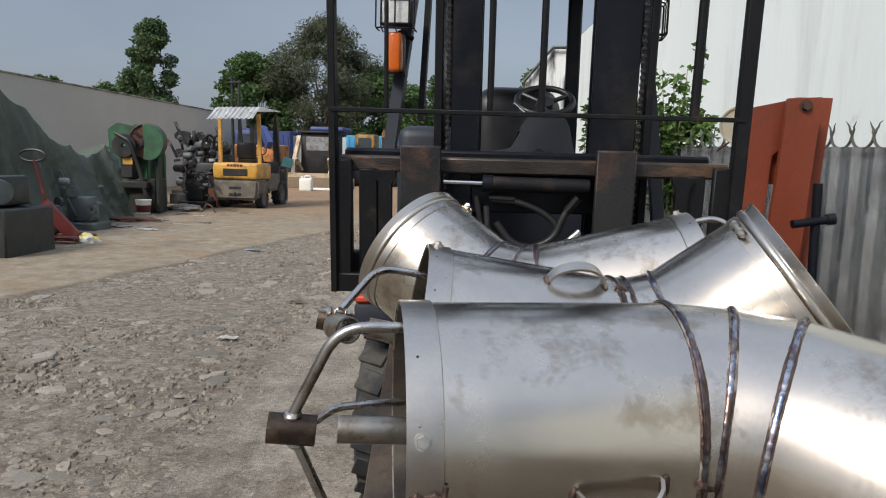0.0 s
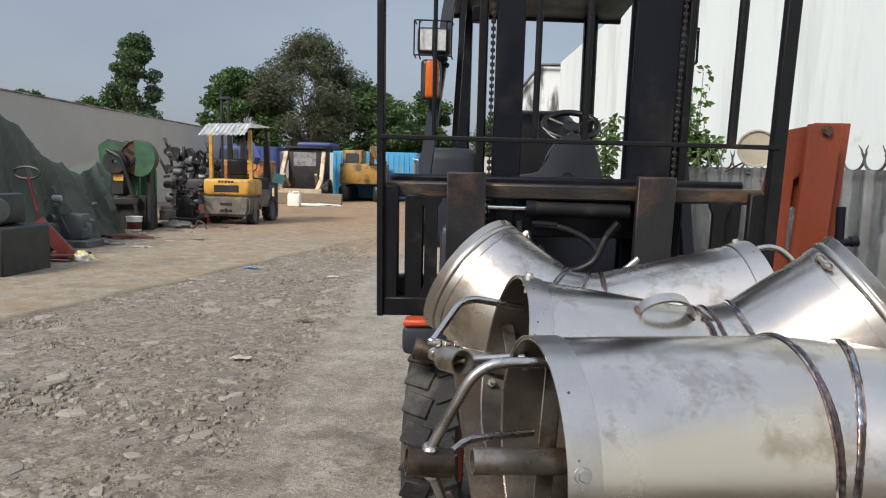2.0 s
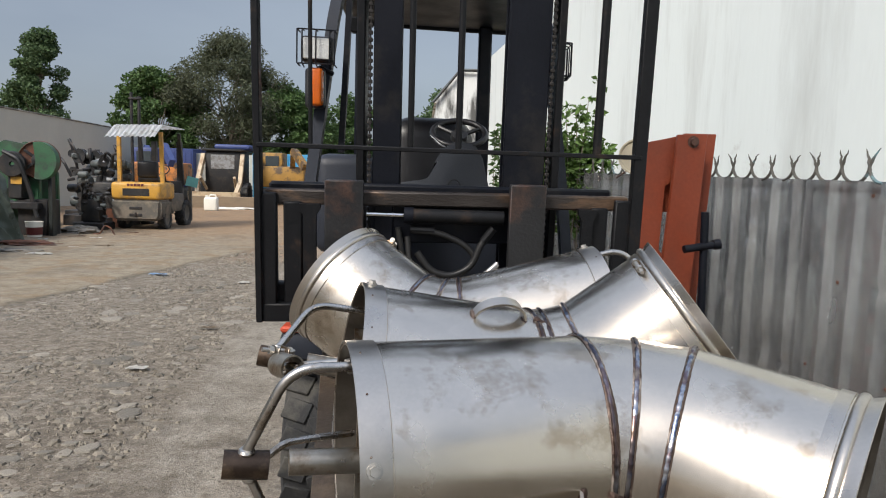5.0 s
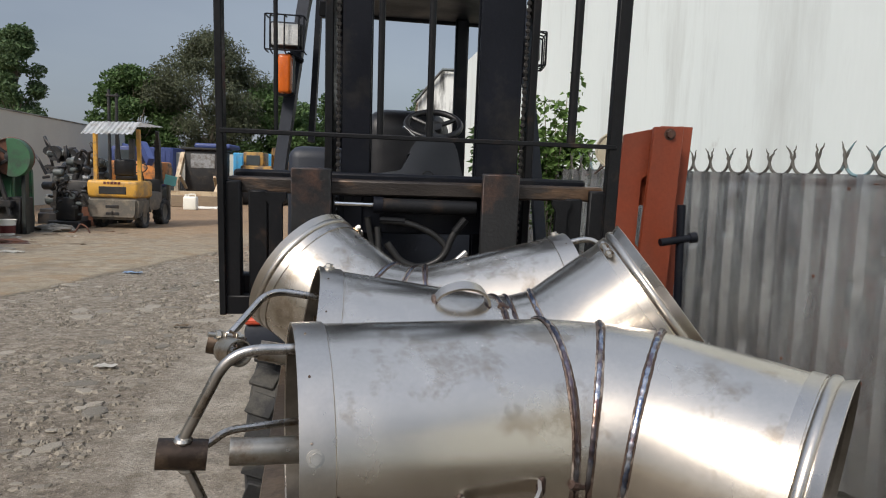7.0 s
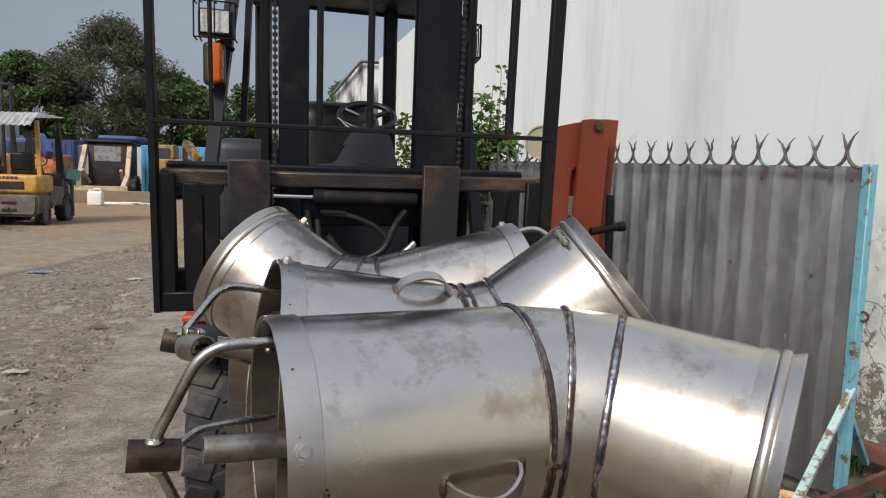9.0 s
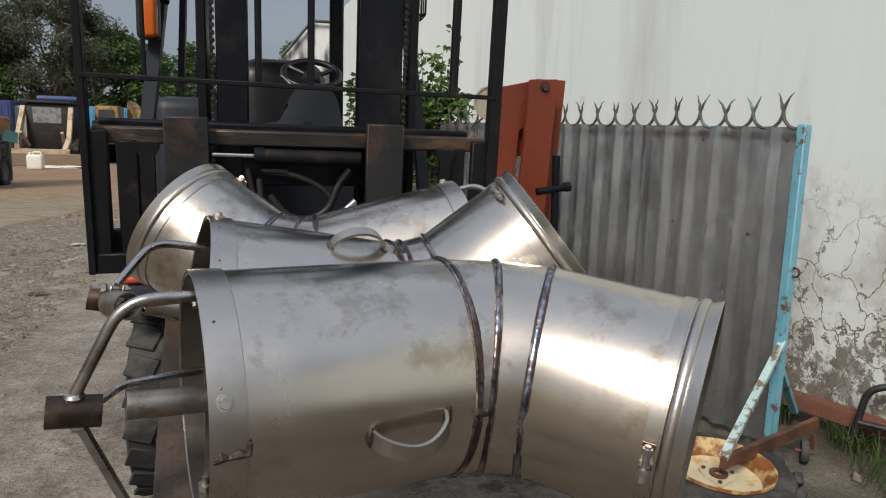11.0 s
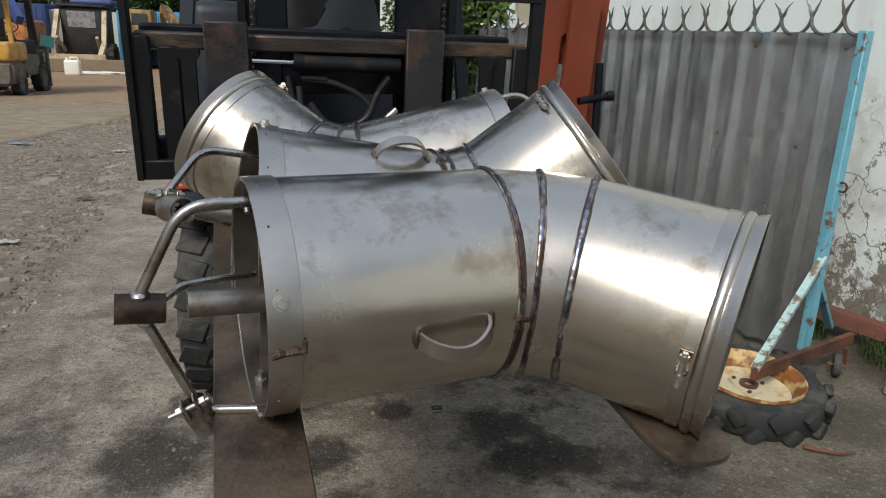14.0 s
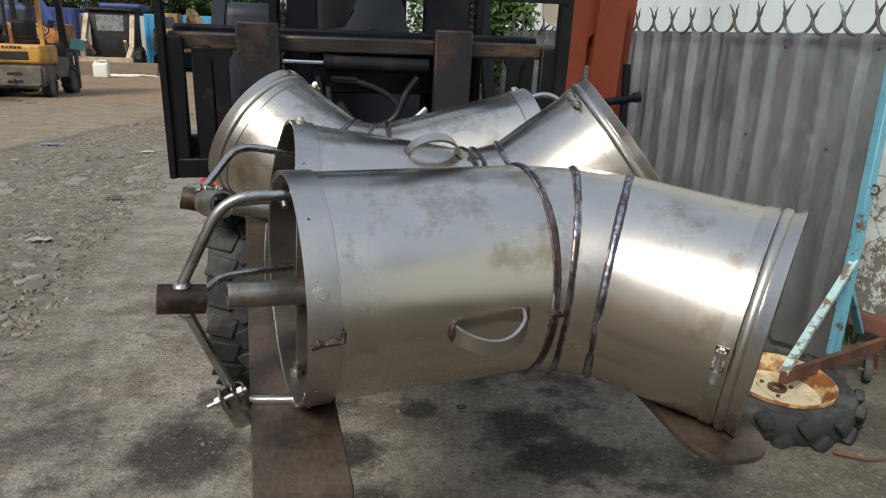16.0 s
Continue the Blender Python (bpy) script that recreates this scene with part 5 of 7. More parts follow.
CREAM_DISC = material("cream_plastic", (0.62, 0.55, 0.40), 0.5, 0.0, 0.1, 6, 60, 0.05)


def leaf_material(name, color, vary=0.35):
    """Leaves that differ one from the next, and let a little light through."""
    m = bpy.data.materials.new(name)
    m.use_nodes = True
    n, l = m.node_tree.nodes, m.node_tree.links
    bsdf = n["Principled BSDF"]
    geo, rng, sc, base = n.new("ShaderNodeNewGeometry"), n.new("ShaderNodeMapRange"), n.new("ShaderNodeVectorMath"), n.new("ShaderNodeRGB")
    rng.inputs["To Min"].default_value, rng.inputs["To Max"].default_value = 1 - vary, 1 + vary
    l.new(geo.outputs["Random Per Island"], rng.inputs["Value"])
    base.outputs[0].default_value = (*color, 1)
    sc.operation = "SCALE"
    l.new(base.outputs[0], sc.inputs[0])
    l.new(rng.outputs["Result"], sc.inputs["Scale"])
    l.new(sc.outputs["Vector"], bsdf.inputs["Base Color"])
    bsdf.inputs["Roughness"].default_value = 0.6
    bsdf.inputs["Specular IOR Level"].default_value = 0.3
    tr, mx = n.new("ShaderNodeBsdfTranslucent"), n.new("ShaderNodeMixShader")
    l.new(sc.outputs["Vector"], tr.inputs["Color"])
    mx.inputs[0].default_value = 0.25
    l.new(bsdf.outputs[0], mx.inputs[1])
    l.new(tr.outputs[0], mx.inputs[2])
    l.new(mx.outputs[0], n["Material Output"].inputs["Surface"])
    return m


LEAF = leaf_material("leaf_green", (0.078, 0.135, 0.045))
LEAF_DARK = leaf_material("leaf_dark", (0.088, 0.140, 0.062))
LEAF_GREY = leaf_material("leaf_olive", (0.098, 0.112, 0.066))
LEAF_YOUNG = leaf_material("leaf_young", (0.095, 0.165, 0.042))
GRASS = leaf_material("grass_green", (0.050, 0.080, 0.024))


def red_attachment():
    ob = thing("lifting_attachment", (1.34, 3.25, 0), "red-oxide painted steel lifting attachment standing by the fence", "attachment")
    up = Matrix.Translation((0, 3.2, 0)) @ Matrix.Rotation(radians(90), 4, "X")
    def plate(name, outline, y, thick):
        bm = prism(B(), outline, thick, Matrix.Translation((0, y, 0)) @ up)
        bmesh.ops.bevel(bm, geom=list(bm.edges), offset=0.003, segments=1, affect="EDGES")
        return part(name, bm, RED_STEEL, ob)

    front = plate("front_plate", [(1.235, 0.03), (1.37, 0.03), (1.425, 0.95), (1.460, 1.655), (1.318, 1.648), (1.275, 0.95)], 0.0, 0.035)
    part("pivot_bolt", hexbolt(B(), (1.392, 3.165, 1.615), (0, -1, 0), 0.021, 0.02), RUST, front)
    plate("side_plate", [(1.06, 0.03), (1.30, 0.03), (1.30, 1.06), (1.270, 1.08), (1.283, 1.40), (1.33, 1.43), (1.33, 1.642), (1.195, 1.612), (1.150, 1.30), (1.125, 1.0)], 0.05, 0.03)
    plate("cross_plate", [(1.245, 1.27), (1.33, 1.27), (1.33, 1.44), (1.252, 1.44)], 0.085, 0.025)
    plate("back_plate", [(1.33, 0.03), (1.49, 0.03), (1.515, 0.9), (1.560, 1.665), (1.40, 1.665)], 0.13, 0.03)
    for z in (0.3, 0.95, 1.58):
        part("spacer_pin", rod(B(), (1.38, 3.18, z), (1.40, 3.33, z), 0.022), RED_STEEL, ob)
    pole = thing("bar_stand", (1.435, 3.05, 0), "black round bar with a cross handle standing beside the red attachment", "bar")
    part("upright", rod(B(), (1.452, 3.04, 0.0), (1.412, 3.02, 1.285), 0.019, seg=16), MAST, pole)
    grip = part("cross_handle", rod(B(), (1.315, 3.0, 1.11), (1.475, 3.02, 1.135), 0.018, seg=14), MAST, pole)
    part("knob", lathe(B(), [(0.0, -0.02), (0.024, -0.018), (0.026, 0.012), (0.0, 0.02)], frame_at((1.478, 3.02, 1.136), (1, 0, 0.2)), 16, closed=False), MAST, grip)
    disc = thing("cream_disc", (1.25, 3.75, 1.42), "round cream plastic cover hung on the fence top", "cover")
    part("dish", lathe(B(), [(0.0, 0.0), (0.085, 0.004), (0.098, 0.015), (0.100, 0.03), (0.092, 0.03), (0.085, 0.018), (0.0, 0.014)], frame_at((1.295, 3.72, 1.555), (-0.35, -1, 0.1)), 32, closed=False), CREAM_DISC, disc)
    part("hook", sweep(B(), rounded([(1.300, 3.74, 1.56), (1.37, 3.92, 1.53), (1.52, 4.88, 1.45)], 0.03), 0.006, 8), RUST, disc)


red_attachment()


def old_wheel():
    c = Vector((1.765, 2.085, 0.0))
    ob = thing("tractor_wheel", c, "small lugged tractor tyre on a rusty cream rim, lying flat", "wheel")
    bm = B()
    m = Matrix.Translation(c + Vector((0, 0, 0.070))) @ Matrix.Rotation(radians(4), 4, "X")
    R, h = 0.292, 0.060
    lathe(bm, [(0.185, -h * 0.85), (0.215, -h), (0.265, -h), (R - 0.014, -h * 0.7), (R - 0.008, 0), (R - 0.014, h * 0.7), (0.265, h), (0.215, h), (0.185, h * 0.85)], m, 64)
    t = part("tyre", bm, RUBBER, ob, angle=50)
    for k in range(13):
        for s in (-1, 1):
            a = 2 * math.pi * (k + 0.25 * s) / 13
            mm = m @ Matrix.Rotation(a, 4, "Z") @ Matrix.Translation((R - 0.004, 0, s * h * 0.5)) @ Matrix.Rotation(s * 0.7, 4, "X")
            part("lug", box(B(), (0, 0, 0), (0.038, 0.050, h * 1.15), 0.012, mm, 2), RUBBER, t)
    prof = [(0.035, 0.008), (0.06, 0.010), (0.075, 0.002), (0.12, -0.002), (0.152, 0.004), (0.160, 0.010), (0.160, -0.006), (0.035, -0.010)]
    rim = part("rim", lathe(B(), prof, m, 48), CREAM_RIM, ob, "cream painted rim with rust round its edge")
    edge = [(0.158, 0.006), (0.170, 0.040), (0.176, 0.050), (0.190, 0.056), (0.199, 0.072), (0.204, 0.072), (0.204, 0.060), (0.192, 0.046), (0.180, 0.030), (0.172, -0.004), (0.158, -0.004)]
    part("rim_lip", lathe(B(), edge, m, 48), RUST_RIM, rim, "raised rim lip eaten by rust")
    plate = [(0.085 * math.cos(a) * (1.0 if k % 2 == 0 else 0.72), 0.085 * math.sin(a) * (1.0 if k % 2 == 0 else 0.72)) for k, a in enumerate([2 * math.pi * q / 6 for q in range(6)])]
    bm = prism(B(), plate, 0.010, m @ Matrix.Translation((0, 0, 0.008)))
    bmesh.ops.bevel(bm, geom=list(bm.edges), offset=0.004, segments=2, affect="EDGES")
    part("hub_plate", bm, CREAM_RIM, rim)
    part("hub_bore", lathe(B(), [(0.018, 0.014), (0.034, 0.014), (0.036, 0.028), (0.030, 0.030), (0.018, 0.028)], m, 20), RUST, rim)
    for k in range(3):
        a = 2 * math.pi * k / 3
        part("stud", rod(B(), m @ Vector((0.062 * math.cos(a), 0.062 * math.sin(a), 0.014)), m @ Vector((0.062 * math.cos(a), 0.062 * math.sin(a), 0.026)), 0.008, seg=6), RUST, rim)
    stick = B()
    sweep(stick, [(1.78, 1.76, 0.012), (1.87, 1.70, 0.014), (1.93, 1.69, 0.02)], 0.008, 7, taper=lambda u: 1 - 0.5 * u)
    solid("steel_stick", stick, RUST, "short rusty steel bar on the concrete", "bar")


old_wheel()


def brick_edge():
    """A row of hollow bricks laid on the ground along the white wall."""
    ob = thing("brick_row", (2.85, 2.6, 0), "low row of red hollow bricks along the wall's foot", "bricks")
    bm = B()
    L, W, H = 0.30, 0.10, 0.095
    box(bm, (0, 0, H / 2), (L, W, H), 0.003)
    for k in range(5):
        box(bm, (0, W / 2 + 0.001, H * (k + 0.5) / 5), (L - 0.01, 0.004, H / 5 * 0.62))
        box(bm, (0, -W / 2 - 0.001, H * (k + 0.5) / 5), (L - 0.01, 0.004, H / 5 * 0.62))
    me = finish(bm)
    me.materials.append(BRICK)
    rng = random.Random(4)
    for row in range(2):
        for k in range(9 - row * 3):
            yy = 3.15 - k * 0.31 - row * 0.12
            xx = rx(yy) - 0.13 + rng.uniform(-0.02, 0.02) - row * 0.03
            b = new("brick", me)
            b.parent = ob
            b.matrix_parent_inverse = Matrix.Translation(ob.location).inverted()
            b.matrix_basis = pose(xx, yy, 0.004 + row * 0.098, rng.uniform(-1, 1), rng.uniform(-1.5, 1.5), 90 + rng.uniform(-7, 7))
    plank = thing("red_plank", (2.66, 2.35, 0.0), "weathered red-brown steel channel lying along the bricks", "beam")
    bm = B()
    mm = Matrix.Translation((2.74, 2.43, 0.13)) @ Matrix.Rotation(radians(-62), 4, "Z") @ Matrix.Rotation(radians(3), 4, "Y")
    box(bm, (0, 0, 0), (0.95, 0.07, 0.02), 0.003, mm)
    box(bm, (0, -0.035, -0.03), (0.95, 0.012, 0.06), 0.002, mm)
    box(bm, (0, 0.035, -0.03), (0.95, 0.012, 0.06), 0.002, mm)
    part("channel", bm, PLANK, plank)
    for s in (-0.42, 0.42):
        part("prop", box(B(), (s, 0, -0.085), (0.05, 0.09, 0.09), 0.004, mm), BRICK, plank)
    hoop = thing("bent_hoop", (2.82, 2.15, 0.1), "dark bent steel tube hoop leaning at the wall", "tube")
    part("tube", sweep(B(), rounded([(2.66, 2.36, 0.0), (2.69, 2.33, 0.30), (2.80, 2.22, 0.33), (2.95, 2.05, 0.32), (2.97, 1.95, 0.0)], 0.10, 6), 0.016, 12), DARK_IRON, hoop)
    part("cross_tube", sweep(B(), [(2.67, 2.34, 0.13), (2.96, 1.98, 0.12)], 0.014, 10), DARK_IRON, hoop)


brick_edge()


def blades(name, spots, mat, label, category, seed, height, width, count):
    """Tufts of grass or weeds, each blade a bent strip."""
    rng = random.Random(seed)
    verts, faces = [], []
    for cx, cy, rad in spots:
        for k in range(count):
            a, d = rng.uniform(0, 6.28), rad * math.sqrt(rng.random())
            x, y = cx + d * math.cos(a), cy + d * math.sin(a)
            t, h, lean = rng.uniform(0, 6.28), height * rng.uniform(0.4, 1.1), rng.uniform(0.3, 1.3)
            dx, dy = math.cos(t), math.sin(t)
            w = width * rng.uniform(0.6, 1.2)
            i = len(verts)
            for u, f in ((0, 1), (0.45, 0.85), (0.8, 0.5), (1, 0.05)):
                px, py, pz = x + dx * lean * h * u * u, y + dy * lean * h * u * u, h * u * (1 - 0.35 * lean * u)
                verts += [(px - dy * w * f, py + dx * w * f, pz), (px + dy * w * f, py - dx * w * f, pz)]
            faces += [(i + 2 * q, i + 2 * q + 1, i + 2 * q + 3, i + 2 * q + 2) for q in range(3)]
    me = bpy.data.meshes.new(name)
    me.from_pydata(verts, [], faces)
    me.materials.append(mat)
    return tagged(new(name, me), label, category, kind="stuff")


blades("grass", [(2.62, 2.02, 0.22), (2.78, 1.75, 0.28), (2.7, 2.35, 0.12), (2.9, 1.45, 0.3), (2.55, 2.75, 0.12), (2.45, 3.0, 0.12)], GRASS, "thin green grass tufts along the foot of the wall", "grass", 7, 0.17, 0.0028, 170)


def leaf_cloud(rng, verts, faces, centre, radius, count, size, droop=0.0, flat=1.0):
    """Small folded leaves strewn through a lump of crown."""
    for _ in range(count):
        v = Vector((rng.gauss(0, 1), rng.gauss(0, 1), rng.gauss(0, 1)))
        v.normalize()
        v *= rng.random() ** 0.42
        p = Vector(centre) + Vector((v.x * radius[0], v.y * radius[1], v.z * radius[2]))
        t = Vector((rng.gauss(0, 1), rng.gauss(0, 1), rng.gauss(0, 0.6) - droop)).normalized()
        s = t.cross(Vector((rng.gauss(0, 1), rng.gauss(0, 1), rng.gauss(0, 1)))).normalized()
        k = size * rng.uniform(0.55, 1.35)
        n = t.cross(s) * (k * 0.18)
        i = len(verts)
        verts += [tuple(p), tuple(p + t * k * 0.5 + s * k * 0.3 * flat + n), tuple(p + t * k), tuple(p + t * k * 0.5 - s * k * 0.3 * flat + n)]
        faces += [(i, i + 1, i + 2), (i, i + 2, i + 3)]


def crown(name, clouds, mat, parent, seed, size, droop=0.0, flat=1.0):
    rng = random.Random(seed)
    verts, faces = [], []
    for c, r, n in clouds:
        leaf_cloud(rng, verts, faces, c, r, n, size, droop, flat)
    me = bpy.data.meshes.new(name)
    me.from_pydata(verts, [], faces)
    me.materials.append(mat)
    ob = new(name, me)
    ob.parent = parent
    ob.matrix_parent_inverse = Matrix.Translation(parent.location).inverted()
    return ob


def lumps(rng, base, z0, z1, radius, count, leaves, squash=0.7, profile=None):
    """Lumps of foliage through a crown's volume; profile(u) narrows it with height."""
    out = []
    for k in range(count):
        u = rng.random()
        rr = radius * (profile(u) if profile else math.sin(math.pi * (0.15 + 0.8 * u)))
        a, d = rng.uniform(0, 6.28), rr * math.sqrt(rng.random())
        s = radius * rng.uniform(0.16, 0.34)
        out.append(((base[0] + d * math.cos(a), base[1] + d * math.sin(a), z0 + (z1 - z0) * u), (s, s, s * squash), int(leaves * rng.uniform(0.6, 1.3))))
    return out


def tree(at, height, z0, radius, count, leaves, size, mat, label, seed, profile=None, droop=0.0, stems=1, flat=1.0, trunk=0.16):
    rng = random.Random(seed)
    ob = thing("tree", (at[0], at[1], 0), label, "tree")
    clouds = lumps(rng, at, z0, height, radius, count, leaves, 0.7, profile)
    for s in range(stems):
        bm = B()
        lean = rng.uniform(-0.4, 0.4)
        top = Vector((at[0] + lean * 2 + rng.uniform(-0.5, 0.5), at[1] + rng.uniform(-0.4, 0.4), height * 0.8))
        root = Vector((at[0] + (s - (stems - 1) / 2) * 0.5, at[1], -0.05))
        line = [root.lerp(top, u) + Vector((0.25 * math.sin(u * 5 + seed + s), 0, 0)) for u in [q / 8 for q in range(9)]]
        sweep(bm, line, trunk, 8, taper=lambda u: 1 - 0.8 * u)
        part("trunk", bm, BARK, ob)
        for c, r, n in clouds[s::max(3, stems * 3)]:
            bm = B()
            start = line[min(7, 2 + int(6 * max(0, min(1, (c[2] - 1) / height)) * 0.7))]
            sweep(bm, [start, start.lerp(Vector(c), 0.5) + Vector((0, 0, 0.15)), Vector(c)], trunk * 0.28, 5, taper=lambda u: 1 - 0.75 * u)
            part("limb", bm, BARK, ob)
    crown("crown", clouds, mat, ob, seed, size, droop, flat)
    return ob


# trees beyond the yard
tree((-11.6, 42), 9.4, 2.6, 3.5, 105, 360, 0.22, LEAF_GREY, "tall feathery olive-green tree with pale forked stems", 11, droop=0.7, stems=3, flat=0.5, trunk=0.17)
tree((-15.6, 41), 7.0, 1.6, 2.9, 60, 420, 0.24, LEAF, "broad bright green leafy tree beyond the yard", 12)
tree((-8.0, 43), 6.6, 1.4, 3.1, 60, 420, 0.25, LEAF, "low bright green leafy tree beyond the yard", 13)
tree((-4.6, 46), 6.4, 1.2, 2.4, 34, 340, 0.25, LEAF, "low green tree behind the forklift", 14)
tree((-24.9, 46), 9.9, 3.0, 2.5, 60, 420, 0.22, LEAF_DARK, "tall dark green tree rising above the beige wall", 15, profile=lambda u: 0.75 + 0.35 * u - 1.0 * u * u)
tree((-28.0, 45), 5.6, 3.0, 2.6, 22, 280, 0.25, LEAF, "low green tree top above the beige wall", 16)
tree((-31.5, 44), 6.1, 4.2, 1.7, 12, 220, 0.25, LEAF, "sparse green tree top above the beige wall", 17)
tree((1.6, 52), 7.6, 1.4, 3.4, 44, 360, 0.26, LEAF_DARK, "dark green tree beside the white building", 18)
tree((-0.9, 60), 5.6, 1.0, 3.0, 30, 300, 0.26, LEAF, "green tree seen through the forklift's mast", 19)


def shrub():
    ob = thing("shrub", (1.42, 5.6, 0), "leafy green shrub growing behind the sheet fence", "shrub")
    rng = random.Random(21)
    clouds = []
    for k in range(9):
        top = Vector((1.28 + rng.uniform(-0.22, 0.30), 5.55 + rng.uniform(-0.25, 0.25), rng.uniform(1.65, 2.0)))
        if k == 0:
            top = Vector((1.52, 5.5, 2.22))
        if k == 1:
            top = Vector((1.47, 5.55, 2.08))
        root = Vector((1.40 + rng.uniform(-0.08, 0.08), 5.6, 0))
        bm = B()
        sweep(bm, [root.lerp(top, u) + Vector((0.03 * math.sin(4 * u + k), 0, 0)) for u in [q / 6 for q in range(7)]], 0.011, 6, taper=lambda u: 1 - 0.75 * u)
        part("stem", bm, BARK, ob)
        for q in range(8):
            u = 0.60 + 0.40 * q / 7
            clouds.append((tuple(root.lerp(top, u)), (0.06, 0.06, 0.05), 20 if k > 1 else 9))
    for k in range(14):
        clouds.append(((1.30 + rng.uniform(-0.32, 0.28), 5.5 + rng.uniform(-0.2, 0.2), rng.uniform(1.4, 1.78)), (0.12, 0.12, 0.12), 110))
    crown("leaves", clouds, LEAF_YOUNG, ob, 22, 0.058, 0.2)


shrub()


def wall_bush():
    ob = thing("bush", (0.95, 7.1, 0), "upright bush with large light green leaves behind the forklift", "bush")
    rng = random.Random(26)
    clouds = []
    for k in range(6):
        top = Vector((0.96 + rng.uniform(-0.10, 0.12), 7.05 + rng.uniform(-0.2, 0.2), rng.uniform(1.70, 1.98)))
        root = Vector((0.95 + rng.uniform(-0.06, 0.06), 7.1, 0))
        part("stem", sweep(B(), [root.lerp(top, u) + Vector((0.03 * math.sin(5 * u + k), 0, 0)) for u in [q / 5 for q in range(6)]], 0.010, 6, taper=lambda u: 1 - 0.75 * u), BARK, ob)
        for q in range(7):
            clouds.append((tuple(root.lerp(top, 0.72 + 0.28 * q / 6)), (0.06, 0.06, 0.06), 10))
    crown("leaves", clouds, LEAF, ob, 27, 0.085, 0.3, 0.8)


wall_bush()

# ---- buildings at the end of the yard ----
bm = B()
span(bm, (0.49, 22.0, 0), (6.0, 30.0, 3.80))
far_house = thing("white_outbuilding", (2, 26, 0), "white rendered outbuilding with black-streaked walls", "building")
part("wall", bm, WALL_STREAK, far_house)
bm = prism(B(), [(0.42, 3.80), (1.23, 4.80), (6.2, 4.80), (6.2, 3.80)], 8.1, Matrix.Translation((0, 30.1, 0)) @ Matrix.Rotation(radians(90), 4, "X"))
part("gable", bm, WALL_STREAK, far_house)
part("roof_edge", sweep(B(), [(0.38, 21.87, 3.80), (1.22, 21.87, 4.83), (6.2, 21.87, 4.83)], 0.05, 4), GREY_IRON, far_house)


# ---- the yellow forklift across the yard ----
def old_forklift():
    o = Vector((-6.52, 15.95, 0))
    ob = thing("old_forklift", o + Vector((0, 1.2, 0)), "old yellow forklift with a corrugated sheet canopy, seen from behind", "forklift")
    T = Matrix.Translation(o)
    outline = [(-0.56, 0.34), (-0.50, 0.22), (0.50, 0.22), (0.56, 0.34), (0.58, 0.72), (-0.58, 0.72)]
    bm = prism(B(), outline, 0.75, T @ Matrix.Translation((0, 0.75, 0)) @ Matrix.Rotation(radians(90), 4, "X"))
    bmesh.ops.bevel(bm, geom=list(bm.edges), offset=0.06, segments=3, affect="EDGES")
    cw = part("counterweight", bm, MUD_GREY, ob, "mud-grey cast counterweight")
    for z in (0.36, 0.52):
        part("slot", span(B(), (-0.15, -0.012, z - 0.035), (0.15, 0.03, z + 0.035), 0.012, T), DARK_IRON, cw)
    part("tow_pin", rod(B(), o + Vector((0, -0.02, 0.33)), o + Vector((0, -0.02, 0.42)), 0.02), DARK_IRON, cw)
    bm = span(B(), (-0.57, 0.0, 0.72), (0.57, 0.95, 1.12), 0.07, T, 3)
    hood = part("hood", bm, YELLOW, ob, "faded yellow engine hood")
    part("grille", span(B(), (-0.30, -0.012, 0.80), (0.32, 0.03, 0.98), 0.015, T), DARK_IRON, hood)
    for k, x in enumerate((-0.16, -0.08, 0.0, 0.08, 0.16)):
        part("mark", span(B(), (x - 0.03, -0.008, 1.03), (x + 0.028, -0.002, 1.085), 0.0, T), RED_PAINT, hood)
    part("body_side", span(B(), (-0.50, 0.9, 0.40), (0.52, 1.75, 0.85), 0.05, T, 2), MUD_GREY, ob)
    part("cowl", span(B(), (-0.48, 1.65, 0.45), (0.50, 1.80, 1.15), 0.03, T, 2), DARK_IRON, ob)
    seat = part("seat", span(B(), (-0.24, 0.75, 1.12), (0.24, 1.2, 1.26), 0.05, T, 2), VINYL, ob)
    part("seat_back", span(B(), (-0.25, 0.70, 1.22), (0.25, 0.82, 1.62), 0.06, T, 3), VINYL, seat)
    part("steering_column", rod(B(), o + Vector((0.1, 1.65, 1.1)), o + Vector((0.1, 1.45, 1.4)), 0.025), DARK_IRON, ob)
    part("steering_wheel", sweep(B(), [o + Vector((0.1 + 0.16 * math.cos(a), 1.43 + 0.10 * math.sin(a), 1.42 + 0.12 * math.sin(a))) for a in [2 * math.pi * k / 20 for k in range(20)]], 0.015, 8, closed=True), VINYL, ob)
    for x in (-0.50, 0.50):
        part("canopy_post", sweep(B(), [o + Vector((x, 0.35, 1.05)), o + Vector((x * 0.97, 0.30, 2.30))], 0.04, shape=[(-1, -1), (1, -1), (1, 1), (-1, 1)]), YELLOW, ob)
        part("canopy_post", sweep(B(), [o + Vector((x, 1.72, 1.05)), o + Vector((x * 0.97, 1.5, 2.34))], 0.035, shape=[(-1, -1), (1, -1), (1, 1), (-1, 1)]), DARK_IRON, ob)
    bm = B()
    cols = []
    for k in range(41):
        u = k / 40
        x = -0.57 + 1.12 * u
        h = 0.022 if (k // 2) % 2 else -0.0
        cols.append([bm.verts.new(o + Vector((x, y, 2.14 + h + 0.30 * min(1, (y + 0.25) / 0.5) + 0.02 * x))) for y in (-0.25, 0.0, 0.25, 1.0, 1.75)])
